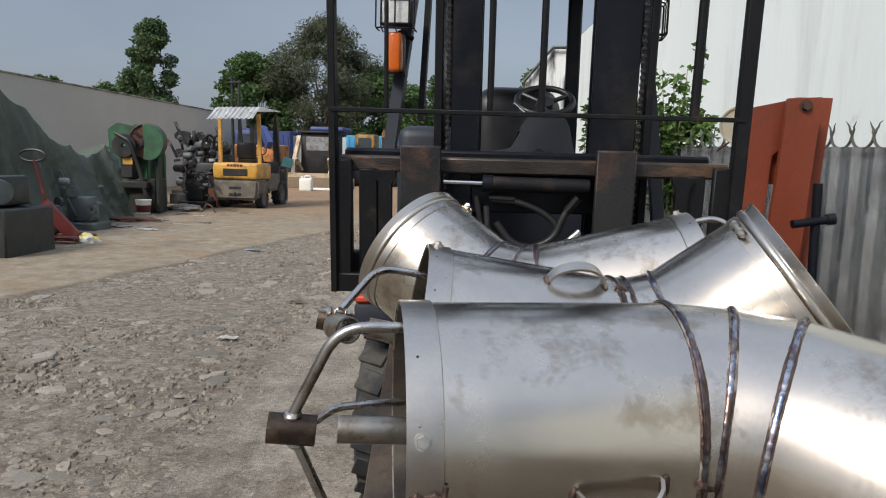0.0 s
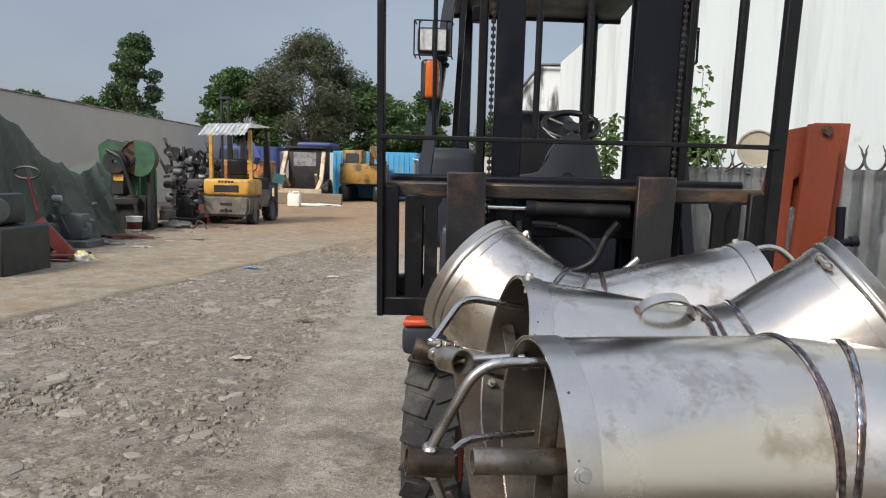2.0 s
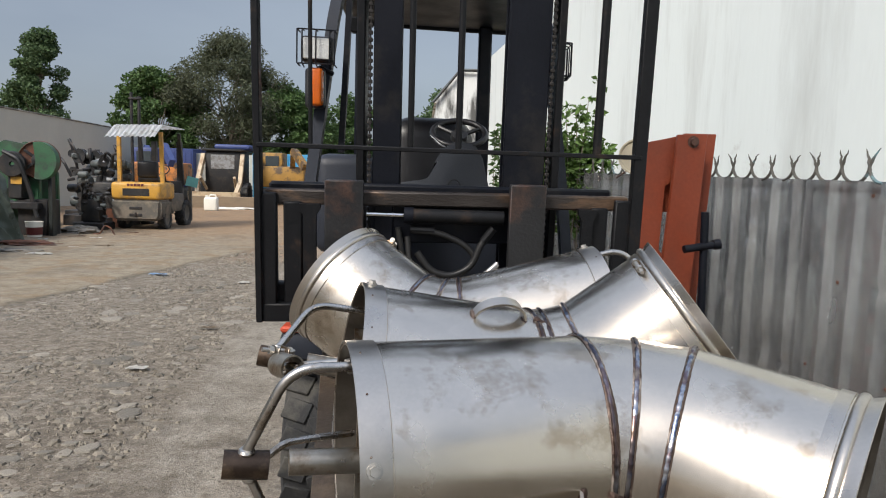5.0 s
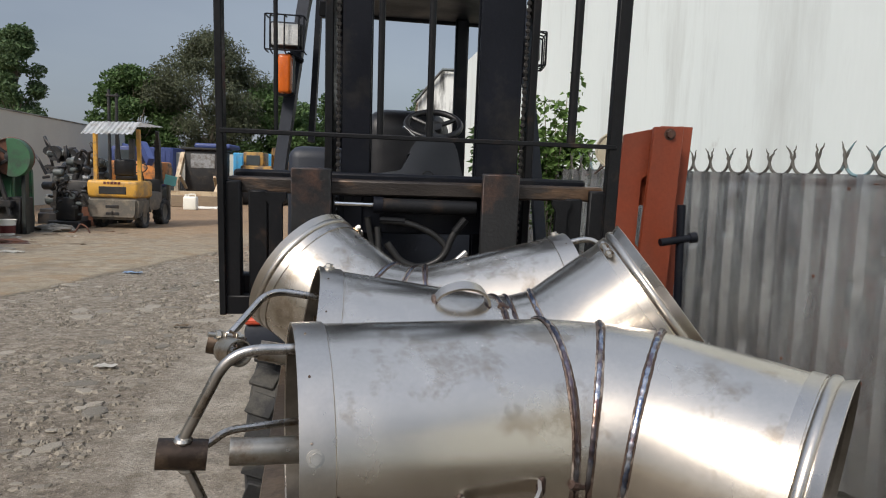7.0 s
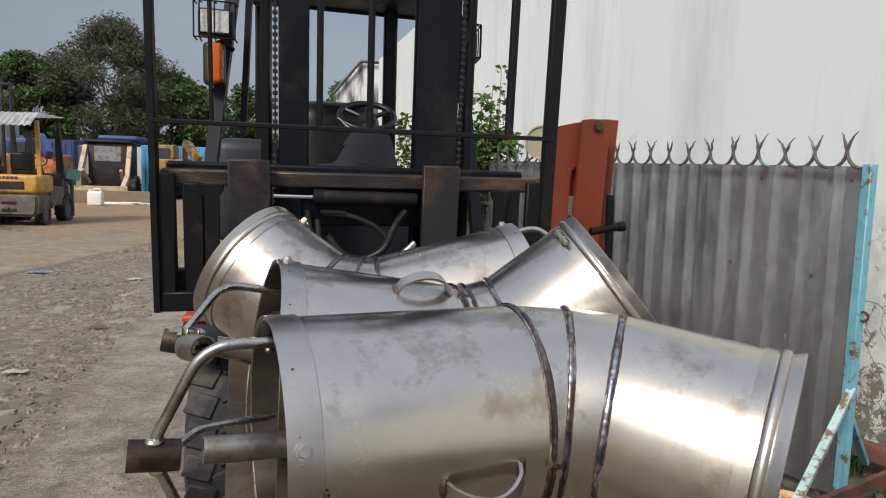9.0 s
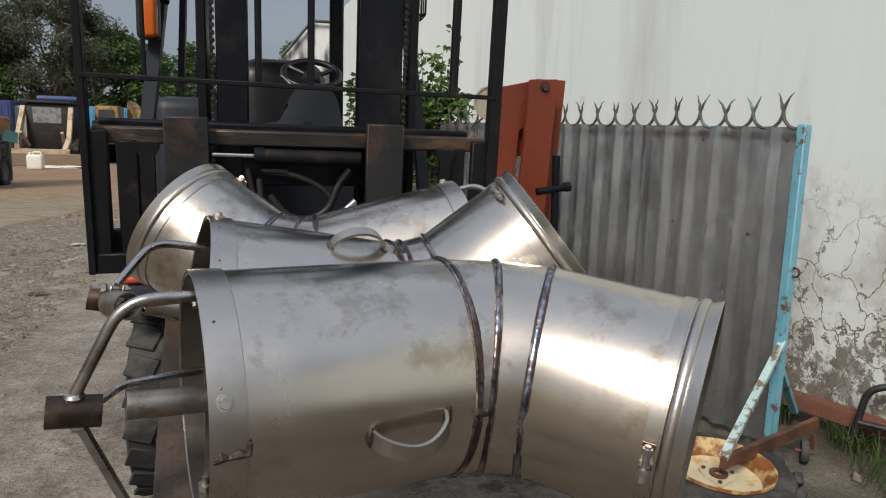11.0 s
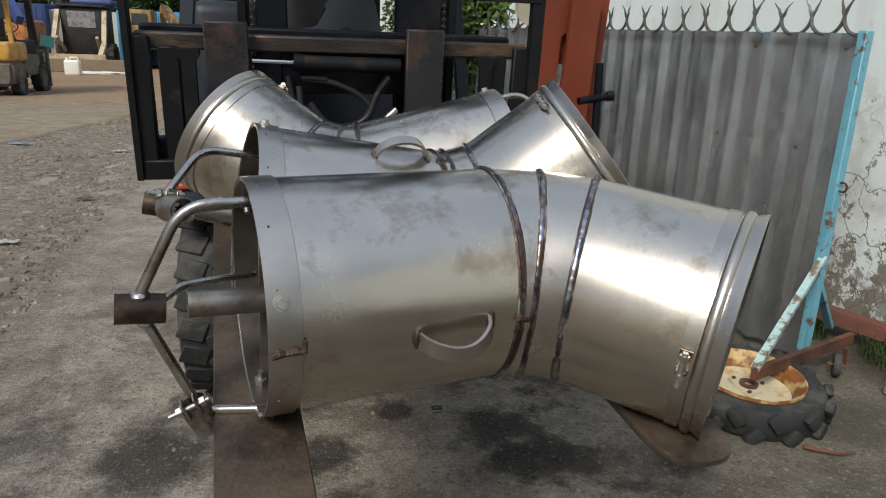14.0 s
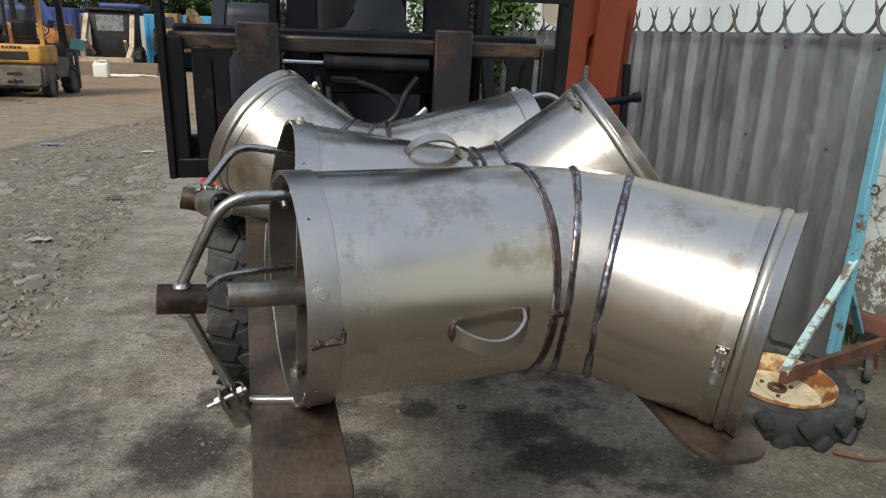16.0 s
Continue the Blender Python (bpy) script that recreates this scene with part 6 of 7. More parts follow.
    for a, b in zip(cols, cols[1:]):
        for i in range(4):
            bm.faces.new([a[i], b[i], b[i + 1], a[i + 1]])
    bmesh.ops.solidify(bm, geom=list(bm.faces), thickness=0.006)
    part("canopy", bm, CANOPY, ob, "bent corrugated white sheet canopy", angle=20)
    for x in (-0.32, 0.32):
        part("mast_rail", sweep(B(), [o + Vector((x, 2.05, 0.15)), o + Vector((x, 2.0, 2.15))], 0.06, shape=[(-1, -1), (1, -1), (1, 1), (-1, 1)]), DARK_IRON, ob)
    part("dash_sheet", box(B(), (0.42, 1.9, 1.25), (0.3, 0.02, 0.25), 0.004, T @ Matrix.Rotation(radians(12), 4, "Y")), material("faded_teal_sheet", (0.15, 0.42, 0.40), 0.6), ob)
    part("load_frame", sweep(B(), [o + Vector((0.52, 2.2, 0.1)), o + Vector((0.52, 2.2, 1.15))], 0.04, shape=[(-1, -1), (1, -1), (1, 1), (-1, 1)]), MUD_GREY, ob)
    for x, y, r, w in ((-0.47, 0.52, 0.26, 0.18), (0.47, 0.52, 0.26, 0.18), (-0.46, 1.85, 0.33, 0.24), (0.46, 1.85, 0.33, 0.24)):
        t = part("tyre", tyre(B(), o + Vector((x, y, r)), (1, 0, 0), r, w, 16), RUBBER, ob)
        part("rim", lathe(B(), [(0.0, -0.02), (r * 0.4, -0.03), (r * 0.62, -w * 0.36), (r * 0.62, w * 0.36), (r * 0.4, 0.05), (0.0, 0.04)], frame_at(o + Vector((x, y, r)), (1, 0, 0)), 20, closed=False), MUD_GREY, t)
        if y < 1:
            part("fender", lathe(B(), [(r + 0.05, -w * 0.6), (r + 0.09, -w * 0.6), (r + 0.09, w * 0.6), (r + 0.05, w * 0.6)], frame_at(o + Vector((x, y, r)), (1, 0, 0)) @ Matrix.Rotation(radians(20), 4, "Z"), 14, arc=radians(150)), MUD_GREY, ob)


old_forklift()


# ---- machines under and beside the tarpaulin ----
def tarpaulin():
    """A heavy sheet hung over a line of stored machines: sagging between their tops, with creases running down."""
    tops = ((8.2, 2.3), (9.2, 2.32), (9.9, 2.27), (10.55, 1.97), (11.2, 1.47), (11.62, 1.42), (11.95, 1.24), (12.3, 1.26), (12.72, 1.46), (12.98, 1.28), (13.1, 0.06))

    def ridge(y):
        for (ya, za), (yb, zb) in zip(tops, tops[1:]):
            if y <= yb:
                u = max(0.0, (y - ya) / (yb - ya))
                return za + (zb - za) * u - 0.05 * math.sin(math.pi * u)
        return tops[-1][1]

    def crease(v):
        """Sharp ridges with rounded hollows."""
        return 1.0 - 2.0 * abs(noise.noise(v)) ** 0.7

    bm = B()
    nu, ny = 64, 190
    rows = []
    for j in range(ny + 1):
        y = 8.2 + 4.9 * j / ny
        zr = ridge(y)
        foot = -7.40
        row = []
        for i in range(nu + 1):
            u = -0.55 + 1.55 * i / nu
            if u < 0:
                x, z = -7.8 + u * 1.6, zr * (1 - 0.5 * (-u) ** 1.4)
            else:
                x, z = -7.8 + (foot + 7.8) * u ** 1.15, zr * (1 - u ** 1.25)
            hang = max(0.0, u) * min(1.0, zr)
            yy = y + 0.35 * hang * noise.noise((y * 1.1, 0.0, 7.0))
            fold = 0.20 * crease((y * 2.3 + 0.5 * u, u * 0.7, 1.0)) + 0.11 * crease((y * 5.0 - 0.9 * u, u * 1.1, 5.0)) + 0.035 * crease((y * 6 + u * 7, u * 6, 8.0))
            fold *= min(1.0, 0.15 + 1.2 * abs(u)) * min(1.0, zr * 0.9)
            row.append(bm.verts.new((x + fold, yy, max(0.014, z + 0.25 * fold * (1 - max(0.0, u))))))
        rows.append(row)
    for a, b in zip(rows, rows[1:]):
        for k in range(nu):
            bm.faces.new([a[k], a[k + 1], b[k + 1], b[k]])
    ob = thing("tarpaulin", (-8.0, 11.3, 0), "dark green tarpaulin draped in folds over stored machines", "tarpaulin")
    part("sheet", bm, DARK_GREEN, ob, angle=34)
    part("tie_rope", sweep(B(), rounded([(-7.35, 9.6, 0.03), (-7.2, 10.2, 0.03), (-7.3, 11.6, 0.03), (-7.3, 12.9, 0.03)], 0.3), 0.012, 6), CLOTH, ob)


tarpaulin()


def cabinet():
    ob = thing("machine_cabinet", (-6.55, 7.9, 0), "dark grey steel machine cabinet standing at the yard's edge", "machine")
    part("base", span(B(), (-7.4, 7.55, 0.0), (-5.88, 8.45, 0.60), 0.02), CAB_DARK, ob)
    top = part("upper_box", span(B(), (-7.3, 7.65, 0.60), (-6.22, 8.35, 0.98), 0.05, None, 2), CAB_DARK, ob)
    part("hood_end", span(B(), (-6.24, 7.68, 0.62), (-6.08, 8.30, 1.0), 0.05, None, 2), CAB_DARK, top)
    part("fan_cover", lathe(B(), [(0.0, 0.0), (0.14, 0.0), (0.16, 0.02), (0.15, 0.05), (0.0, 0.06)], frame_at((-6.10, 7.75, 0.80), (0.75, -0.65, 0)), 24, closed=False), GREY_IRON, top)
    for x in (-6.7, -6.45):
        part("stud", rod(B(), (x, 7.545, 0.5), (x, 7.53, 0.5), 0.012), PALE_IRON, ob)


cabinet()


def pallet_jack():
    ob = thing("pallet_jack", (-6.55, 9.2, 0), "red pallet jack with its loop handle upright", "pallet jack")
    part("pump_body", span(B(), (-6.72, 9.25, 0.10), (-6.50, 9.50, 0.52), 0.03, None, 2), DARK_IRON, ob)
    part("frame_plate", prism(B(), [(0.0, 0.44), (0.16, 0.56), (0.62, 0.10), (0.62, 0.0), (0.46, 0.0), (0.05, 0.36)], 0.05, Matrix.Translation((-6.66, 9.22, 0.06)) @ Matrix.Rotation(radians(90), 4, "X")), RED_PAINT, ob)
    for y in (9.0, 9.4):
        part("fork", span(B(), (-6.5, y - 0.08, 0.06), (-5.95, y + 0.08, 0.12), 0.015), RED_PAINT, ob)
    part("handle_shaft", rod(B(), (-6.66, 9.38, 0.55), (-6.80, 9.36, 1.20), 0.024), RED_PAINT, ob)
    part("handle_loop", sweep(B(), [(-6.82 + 0.20 * math.cos(a), 9.36, 1.20 + 0.085 * math.sin(a) + 0.04) for a in [2 * math.pi * k / 24 for k in range(24)]], 0.018, 8, closed=True), DARK_IRON, ob)
    part("wheel", lathe(B(), [(0.02, -0.03), (0.085, -0.03), (0.09, 0.0), (0.085, 0.03), (0.02, 0.03)], frame_at((-6.55, 9.4, 0.09), (0, 1, 0)), 20), RUBBER, ob)


pallet_jack()


def lumpy_machine(name, at, size, label, category, seed, mats, parts=14):
    """A heap-like machine: housing, shafts, pulleys, brackets and pipes on a base frame."""
    rng = random.Random(seed)
    ob = thing(name, at, label, category)
    a, (w, d, h) = Vector(at), size
    part("base_frame", span(B(), a - Vector((w / 2, d / 2, 0)), a + Vector((w / 2, d / 2, h * 0.16)), 0.02), mats[0], ob)
    part("housing", span(B(), a + Vector((-w * 0.33, -d * 0.3, h * 0.16)), a + Vector((w * 0.30, d * 0.3, h * 0.62)), 0.05, None, 2), mats[1], ob)
    for k in range(parts):
        m = mats[k % len(mats)]
        p = a + Vector((rng.uniform(-0.45, 0.45) * w, rng.uniform(-0.5, 0.1) * d, h * rng.uniform(0.25, 0.95)))
        s = h * rng.uniform(0.035, 0.11)
        kind = k % 4
        if kind == 0:
            part("pulley", lathe(B(), [(s * 0.25, -s * 0.3), (s, -s * 0.35), (s * 0.86, 0), (s, s * 0.35), (s * 0.25, s * 0.3)], frame_at(p, (rng.uniform(-0.4, 0.4), -1, 0)), 22), m, ob)
        elif kind == 1:
            part("bracket", box(B(), (0, 0, 0), (s * 1.9, s * 1.3, s * 0.8), s * 0.15, Matrix.Translation(p) @ Matrix.Rotation(rng.uniform(-0.6, 0.6), 4, "Y") @ Matrix.Rotation(rng.uniform(0, 3), 4, "Z")), m, ob)
        elif kind == 2:
            q = p + Vector((rng.uniform(-0.3, 0.3) * w, rng.uniform(-0.1, 0.1), rng.uniform(-0.3, 0.35) * h))
            q.z = max(q.z, 0.06)
            part("pipe_run", sweep(B(), rounded([p, (p + q) / 2 + Vector((0, -0.1, 0.14)), q], 0.1), s * 0.24, 8), mats[0], ob)
        else:
            part("motor", lathe(B(), [(0.0, -s), (s * 0.6, -s), (s * 0.75, -s * 0.8), (s * 0.75, s * 0.7), (s * 0.5, s), (0.0, s)], frame_at(p, (1, rng.uniform(-0.5, 0.5), 0)), 18, closed=False), m, ob)
    return ob


lumpy_machine("hydraulic_pump", (-6.98, 10.75, 0), (0.66, 0.5, 0.92), "small green-grey hydraulic pump unit with valves on its tank", "pump", 31, (GREY_IRON, GREY_IRON, DARK_IRON, PALE_IRON), 12)


def press():
    ob = thing("power_press", (-8.1, 14.6, 0), "green mechanical power press with a large flywheel guard", "press")
    side = [(0.0, 0.0), (0.95, 0.0), (0.90, 0.45), (0.55, 0.62), (0.55, 0.95), (0.95, 1.10), (1.0, 1.85), (0.75, 2.0), (0.2, 1.9), (0.0, 1.3)]
    for y in (14.3, 15.0):
        bm = prism(B(), [(-x * 0.9 + 0.25, z * 0.97) for x, z in side], 0.12, Matrix.Translation((-8.25, y, 0)) @ Matrix.Rotation(radians(90), 4, "X"))
        bmesh.ops.bevel(bm, geom=list(bm.edges), offset=0.02, segments=2, affect="EDGES")
        part("side_frame", bm, MACH_GREEN, ob)
    fw = part("flywheel", lathe(B(), [(0.06, -0.06), (0.34, -0.06), (0.37, -0.09), (0.39, 0.0), (0.37, 0.09), (0.34, 0.06), (0.06, 0.06)], frame_at((-7.95, 14.15, 1.55), (0.35, -1, 0)), 40), RUST, ob, "dark rusty flywheel with a worn rim")
    part("hub", lathe(B(), [(0.0, -0.10), (0.09, -0.10), (0.10, 0.16), (0.0, 0.18)], frame_at((-7.95, 14.1, 1.55), (0.35, -1, 0)), 20, closed=False), DARK_IRON, fw)
    for k in range(5):
        a = 2 * math.pi * k / 5
        part("spoke", box(B(), (0.20, 0, 0.075), (0.24, 0.06, 0.03), 0.01, frame_at((-7.95, 14.15, 1.55), (0.35, -1, 0)) @ Matrix.Rotation(a, 4, "Z")), DARK_IRON, fw)
    guard = [(0.36 * math.sin(math.pi * q / 24), -0.38 * math.cos(math.pi * q / 24)) for q in range(25)] + [(-0.10, 0.36), (-0.04, 0.0), (-0.10, -0.36)]
    bm = prism(B(), guard, 0.14, Matrix.Translation((-7.80, 13.95, 1.53)) @ Matrix.Rotation(radians(90), 4, "X"))
    bmesh.ops.bevel(bm, geom=list(bm.edges), offset=0.012, segments=1, affect="EDGES")
    part("belt_guard", bm, MACH_GREEN, ob, "rounded green belt guard")
    part("gear", lathe(B(), [(0.05, -0.05), (0.24, -0.05), (0.26, 0.0), (0.24, 0.05), (0.05, 0.05)], frame_at((-8.35, 13.9, 1.45), (0.2, -1, 0)), 24), DARK_IRON, ob)
    part("linkage", sweep(B(), rounded([(-8.5, 13.85, 1.7), (-8.2, 13.85, 1.55), (-8.05, 13.9, 1.0), (-7.9, 13.9, 0.4)], 0.1), 0.045, 8), DARK_IRON, ob)
    part("crank", rod(B(), (-8.55, 14.0, 1.35), (-8.0, 14.2, 1.35), 0.09), DARK_IRON, ob)
    part("ram_block", span(B(), (-8.5, 13.95, 0.75), (-8.2, 14.25, 1.35), 0.03), DARK_IRON, ob)
    part("bolster", span(B(), (-8.75, 13.85, 0.55), (-7.85, 14.6, 0.70), 0.02), DARK_IRON, ob)
    part("name_plate", span(B(), (-8.42, 13.93, 1.05), (-8.20, 13.945, 1.20), 0.004), YELLOW, ob, "yellow warning plate")
    part("motor", lathe(B(), [(0.0, -0.2), (0.14, -0.2), (0.16, -0.16), (0.16, 0.18), (0.0, 0.22)], frame_at((-8.5, 14.5, 1.72), (1, -0.3, 0)), 20, closed=False), DARK_IRON, ob)
    part("leg", span(B(), (-7.70, 13.95, 0.0), (-7.62, 14.1, 1.3), 0.01), CAB_DARK, ob)
    part("motor_base", span(B(), (-8.35, 14.0, 0.0), (-7.75, 14.5, 0.75), 0.02), DARK_IRON, ob)
    ob.location += Vector((0.26, 0.0, 0.0))
    part("leg", span(B(), (-8.6, 13.9, 0.0), (-8.45, 14.1, 0.6), 0.01), DARK_IRON, ob)


press()
lumpy_machine("scrap_engine", (-7.85, 17.2, 0), (1.5, 0.9, 1.75), "stripped engine with pulleys, hoses and brackets", "engine", 41, (DARK_IRON, DARK_IRON, PALE_IRON, GREY_IRON), 52)
lumpy_machine("scrap_pump", (-7.45, 15.9, 0), (0.7, 0.6, 1.15), "dark oily pump with pulleys beside the press", "machine", 47, (DARK_IRON, DARK_IRON, GREY_IRON), 26)
mast = thing("pipe_mast", (-8.14, 20.0, 0), "tall pair of dark steel pipes standing behind the scrap", "mast")
for dx, top in ((-0.10, 3.6), (0.08, 3.5)):
    part("pipe", rod(B(), (-8.14 + dx, 20.0, 0.0), (-8.14 + dx * 1.2, 20.0, top), 0.042), DARK_IRON, mast)
part("head_plate", span(B(), (-8.32, 19.94, 3.40), (-7.98, 20.06, 3.46), 0.01), DARK_IRON, mast)
part("foot_plate", span(B(), (-8.4, 19.8, 0.0), (-7.9, 20.2, 0.03), 0.005), DARK_IRON, mast)
lumpy_machine("scrap_gearbox", (-8.6, 18.6, 0), (1.3, 1.0, 1.9), "oily scrap gearbox standing by the wall", "machine", 42, (DARK_IRON, GREY_IRON, DARK_IRON, PALE_IRON), 40)
lumpy_machine("lathe_machine", (-9.4, 16.4, 0), (1.4, 0.9, 1.5), "dark green workshop machine with handwheels", "machine", 43, (DARK_IRON, MACH_GREEN, DARK_IRON, GREY_IRON), 26)


def bucket(at, body, label):
    x, y = at
    ob = thing("bucket", (x, y, 0), label, "bucket")
    part("pail", lathe(B(), [(0.0, 0.0), (0.13, 0.0), (0.16, 0.30), (0.17, 0.30), (0.17, 0.31), (0.155, 0.31), (0.125, 0.012), (0.0, 0.012)], Matrix.Translation((x, y, 0.012)), 26, closed=False), WHITE_PLASTIC, ob)
    part("label_band", lathe(B(), [(0.1385, 0.05), (0.140, 0.05), (0.154, 0.20), (0.1525, 0.20)], Matrix.Translation((x, y, 0.012)), 26), body, ob)
    part("bail", sweep(B(), [(x + 0.17 * math.cos(a), y, 0.30 - 0.07 * math.sin(a)) for a in [math.pi * k / 12 for k in range(13)]], 0.004, 6), PALE_IRON, ob)


bucket((-7.62, 13.75), RED_PAINT, "white plastic bucket with a red label by the press")


def jerrycan():
    ob = thing("jerrycan", (-7.5, 24.9, 0), "large translucent white plastic jerrycan on the dirt", "jerrycan")
    bm = span(B(), (-7.74, 24.75, 0.004), (-7.26, 25.05, 0.50), 0.07, None, 4)
    body = part("body", bm, WHITE_PLASTIC, ob)
    part("neck", rod(B(), (-7.66, 24.9, 0.49), (-7.66, 24.9, 0.57), 0.05), WHITE_PLASTIC, body)
    part("grip", sweep(B(), rounded([(-7.58, 24.9, 0.49), (-7.56, 24.9, 0.58), (-7.34, 24.9, 0.58), (-7.32, 24.9, 0.49)], 0.04), 0.022, 8), WHITE_PLASTIC, body)


jerrycan()


def crate(at, size, mat, label):
    x, y = at
    w, d, h = size
    ob = thing("crate", (x, y, 0), label, "crate")
    for nm, a, b in (("bottom", (-w / 2, -d / 2, 0.005), (w / 2, d / 2, 0.03)), ("side", (-w / 2, -d / 2, 0.03), (w / 2, -d / 2 + 0.02, h)), ("side", (-w / 2, d / 2 - 0.02, 0.03), (w / 2, d / 2, h)),
                     ("side", (-w / 2, -d / 2 + 0.02, 0.03), (-w / 2 + 0.02, d / 2 - 0.02, h)), ("side", (w / 2 - 0.02, -d / 2 + 0.02, 0.03), (w / 2, d / 2 - 0.02, h))):
        part(nm, span(B(), a, b, 0.004, Matrix.Translation((x, y, 0.01))), mat, ob)


crate((-7.45, 16.2), (0.42, 0.34, 0.25), PALE_IRON, "grey plastic crate in front of the scrap engine")
crate((-7.35, 16.75), (0.55, 0.4, 0.45), RUST, "rusty steel box by the old forklift")


def rag_heap(name, at, size, mat, label, category, seed):
    bm = B()
    bmesh.ops.create_icosphere(bm, subdivisions=4, radius=1.0)
    for v in bm.verts:
        n1 = noise.fractal((v.co.x * 2 + seed, v.co.y * 2, v.co.z * 2), 1.0, 2.1, 4)
        k = 1 + 0.45 * n1
        v.co = Vector((at[0] + v.co.x * size[0] * k, at[1] + v.co.y * size[1] * k, max(0.008, v.co.z * size[2] * k + size[2] * 0.15)))
    solid(name, bm, mat, label, category, angle=60)


rag_heap("rag_pile", (-7.35, 14.9), (0.45, 0.3, 0.14), CLOTH, "heap of grey-brown rags and scrap on the ground", "rags", 3)
rag_heap("sack", (-5.95, 9.25), (0.16, 0.14, 0.12), BAG_YELLOW, "crumpled yellow and white plastic sack", "sack", 9)
rag_heap("rust_mound", (-7.0, 12.3), (0.5, 0.22, 0.08), RUST, "low mound of rusty swarf beside the tarpaulin", "mound", 14)
rag_heap("dirty_cloth", (-6.6, 11.3), (0.4, 0.2, 0.05), CLOTH, "crumpled dirty cloth on the ground beside the pump", "cloth", 17)


def loader():
    o = Vector((-8.4, 29.5, 0))
    ob = thing("wheel_loader", o, "small loader with beige lift arms, dark cab and dark blue canopy", "loader")
    part("cab", span(B(), o + Vector((-0.75, 0, 0.55)), o + Vector((0.75, 1.5, 2.3)), 0.06, None, 2), DARK_IRON, ob)
    part("windscreen", span(B(), o + Vector((-0.5, -0.02, 1.55)), o + Vector((0.5, 0.02, 2.15)), 0.01), PALE_IRON, ob, "dull grey windscreen")
    part("roof", span(B(), o + Vector((-0.85, -0.15, 2.3)), o + Vector((0.85, 1.6, 2.40)), 0.03), DARK_IRON, ob)
    bm = span(B(), o + Vector((-0.55, 0.6, 2.40)), o + Vector((1.0, 2.4, 2.62)), 0.09, None, 3)
    part("canopy", bm, NAVY, ob, "rounded dark blue canopy")
    for s in (-1, 1):
        part("lift_arm", sweep(B(), [o + Vector((s * 0.82, 0.1, 2.15)), o + Vector((s * 0.88, -0.6, 0.95)), o + Vector((s * 0.75, -1.0, 0.35))], 0.10, shape=[(-0.8, -1), (0.8, -1), (0.8, 1), (-0.8, 1)]), BEIGE_ARM, ob)
        part("arm_ram", rod(B(), o + Vector((s * 0.62, -0.2, 0.7)), o + Vector((s * 0.70, -0.8, 1.2)), 0.06), BEIGE_ARM, ob)
        part("wheel", tyre(B(), o + Vector((s * 0.85, 0.5, 0.5)), (1, 0, 0), 0.5, 0.35, 14), RUBBER, ob)
    part("bucket", prism(B(), [(0, 0.02), (0.6, 0.02), (0.5, 0.6), (0.42, 0.6), (0.45, 0.12), (0, 0.1)], 2.1, Matrix.Translation(o + Vector((-1.05, -1.7, 0))) @ Matrix.Rotation(radians(90), 4, "Z") @ Matrix.Rotation(radians(90), 4, "X")), BEIGE_ARM, ob)


loader()
beam = thing("timber_beam", (-7.6, 27.5, 0), "long grey-brown timber beam lying across the dirt", "beam")
part("board", span(B(), (-8.9, 27.0, 0.01), (-6.2, 27.2, 0.46), 0.02), TIMBER, beam)
rag_heap("white_sheeting", (-6.9, 26.2), (0.8, 0.3, 0.08), PAPER, "crumpled whitish sheeting on the dirt", "sheeting", 22)


def far_machine(at, seed, label, body, arm):
    o = Vector(at)
    ob = thing("excavator", o, label, "excavator")
    part("body", span(B(), o + Vector((-1.0, 0, 0.8)), o + Vector((1.0, 1.8, 1.75)), 0.08, None, 2), body, ob)
    part("cab", span(B(), o + Vector((-0.9, 0.1, 1.5)), o + Vector((0.0, 1.3, 2.35)), 0.06, None, 2), arm, ob)
    part("window", span(B(), o + Vector((-0.75, 0.06, 1.75)), o + Vector((-0.15, 0.11, 2.2)), 0.01), GLASS_DARK, ob)
    for s in (-1, 1):
        part("track", span(B(), o + Vector((s * 0.8 - 0.25, -0.2, 0.0)), o + Vector((s * 0.8 + 0.25, 2.2, 0.75)), 0.2, None, 3), DARK_IRON, ob)
    part("boom", sweep(B(), rounded([o + Vector((0.4, 0.4, 1.5)), o + Vector((0.6, -0.6, 2.5)), o + Vector((1.3, -1.6, 1.7))], 0.4), 0.16, shape=[(-0.7, -1), (0.7, -1), (0.7, 1), (-0.7, 1)]), arm, ob)
    part("counterweight", span(B(), o + Vector((-0.9, 1.8, 0.9)), o + Vector((0.9, 2.3, 1.6)), 0.1, None, 2), DARK_IRON, ob)


far_machine((-11.1, 29.0, 0), 1, "orange and black excavator parked at the back of the yard", material("excavator_orange", (0.60, 0.22, 0.05), 0.55, second=(0.1, 0.07, 0.05), amount=0.4), NAVY)
far_machine((-6.2, 31.0, 0), 2, "yellow excavator parked before the blue container", DULL_YELLOW, DULL_YELLOW)
far_machine((-13.0, 32.0, 0), 3, "blue excavator beside the back wall", BLUE_PAINT, NAVY)


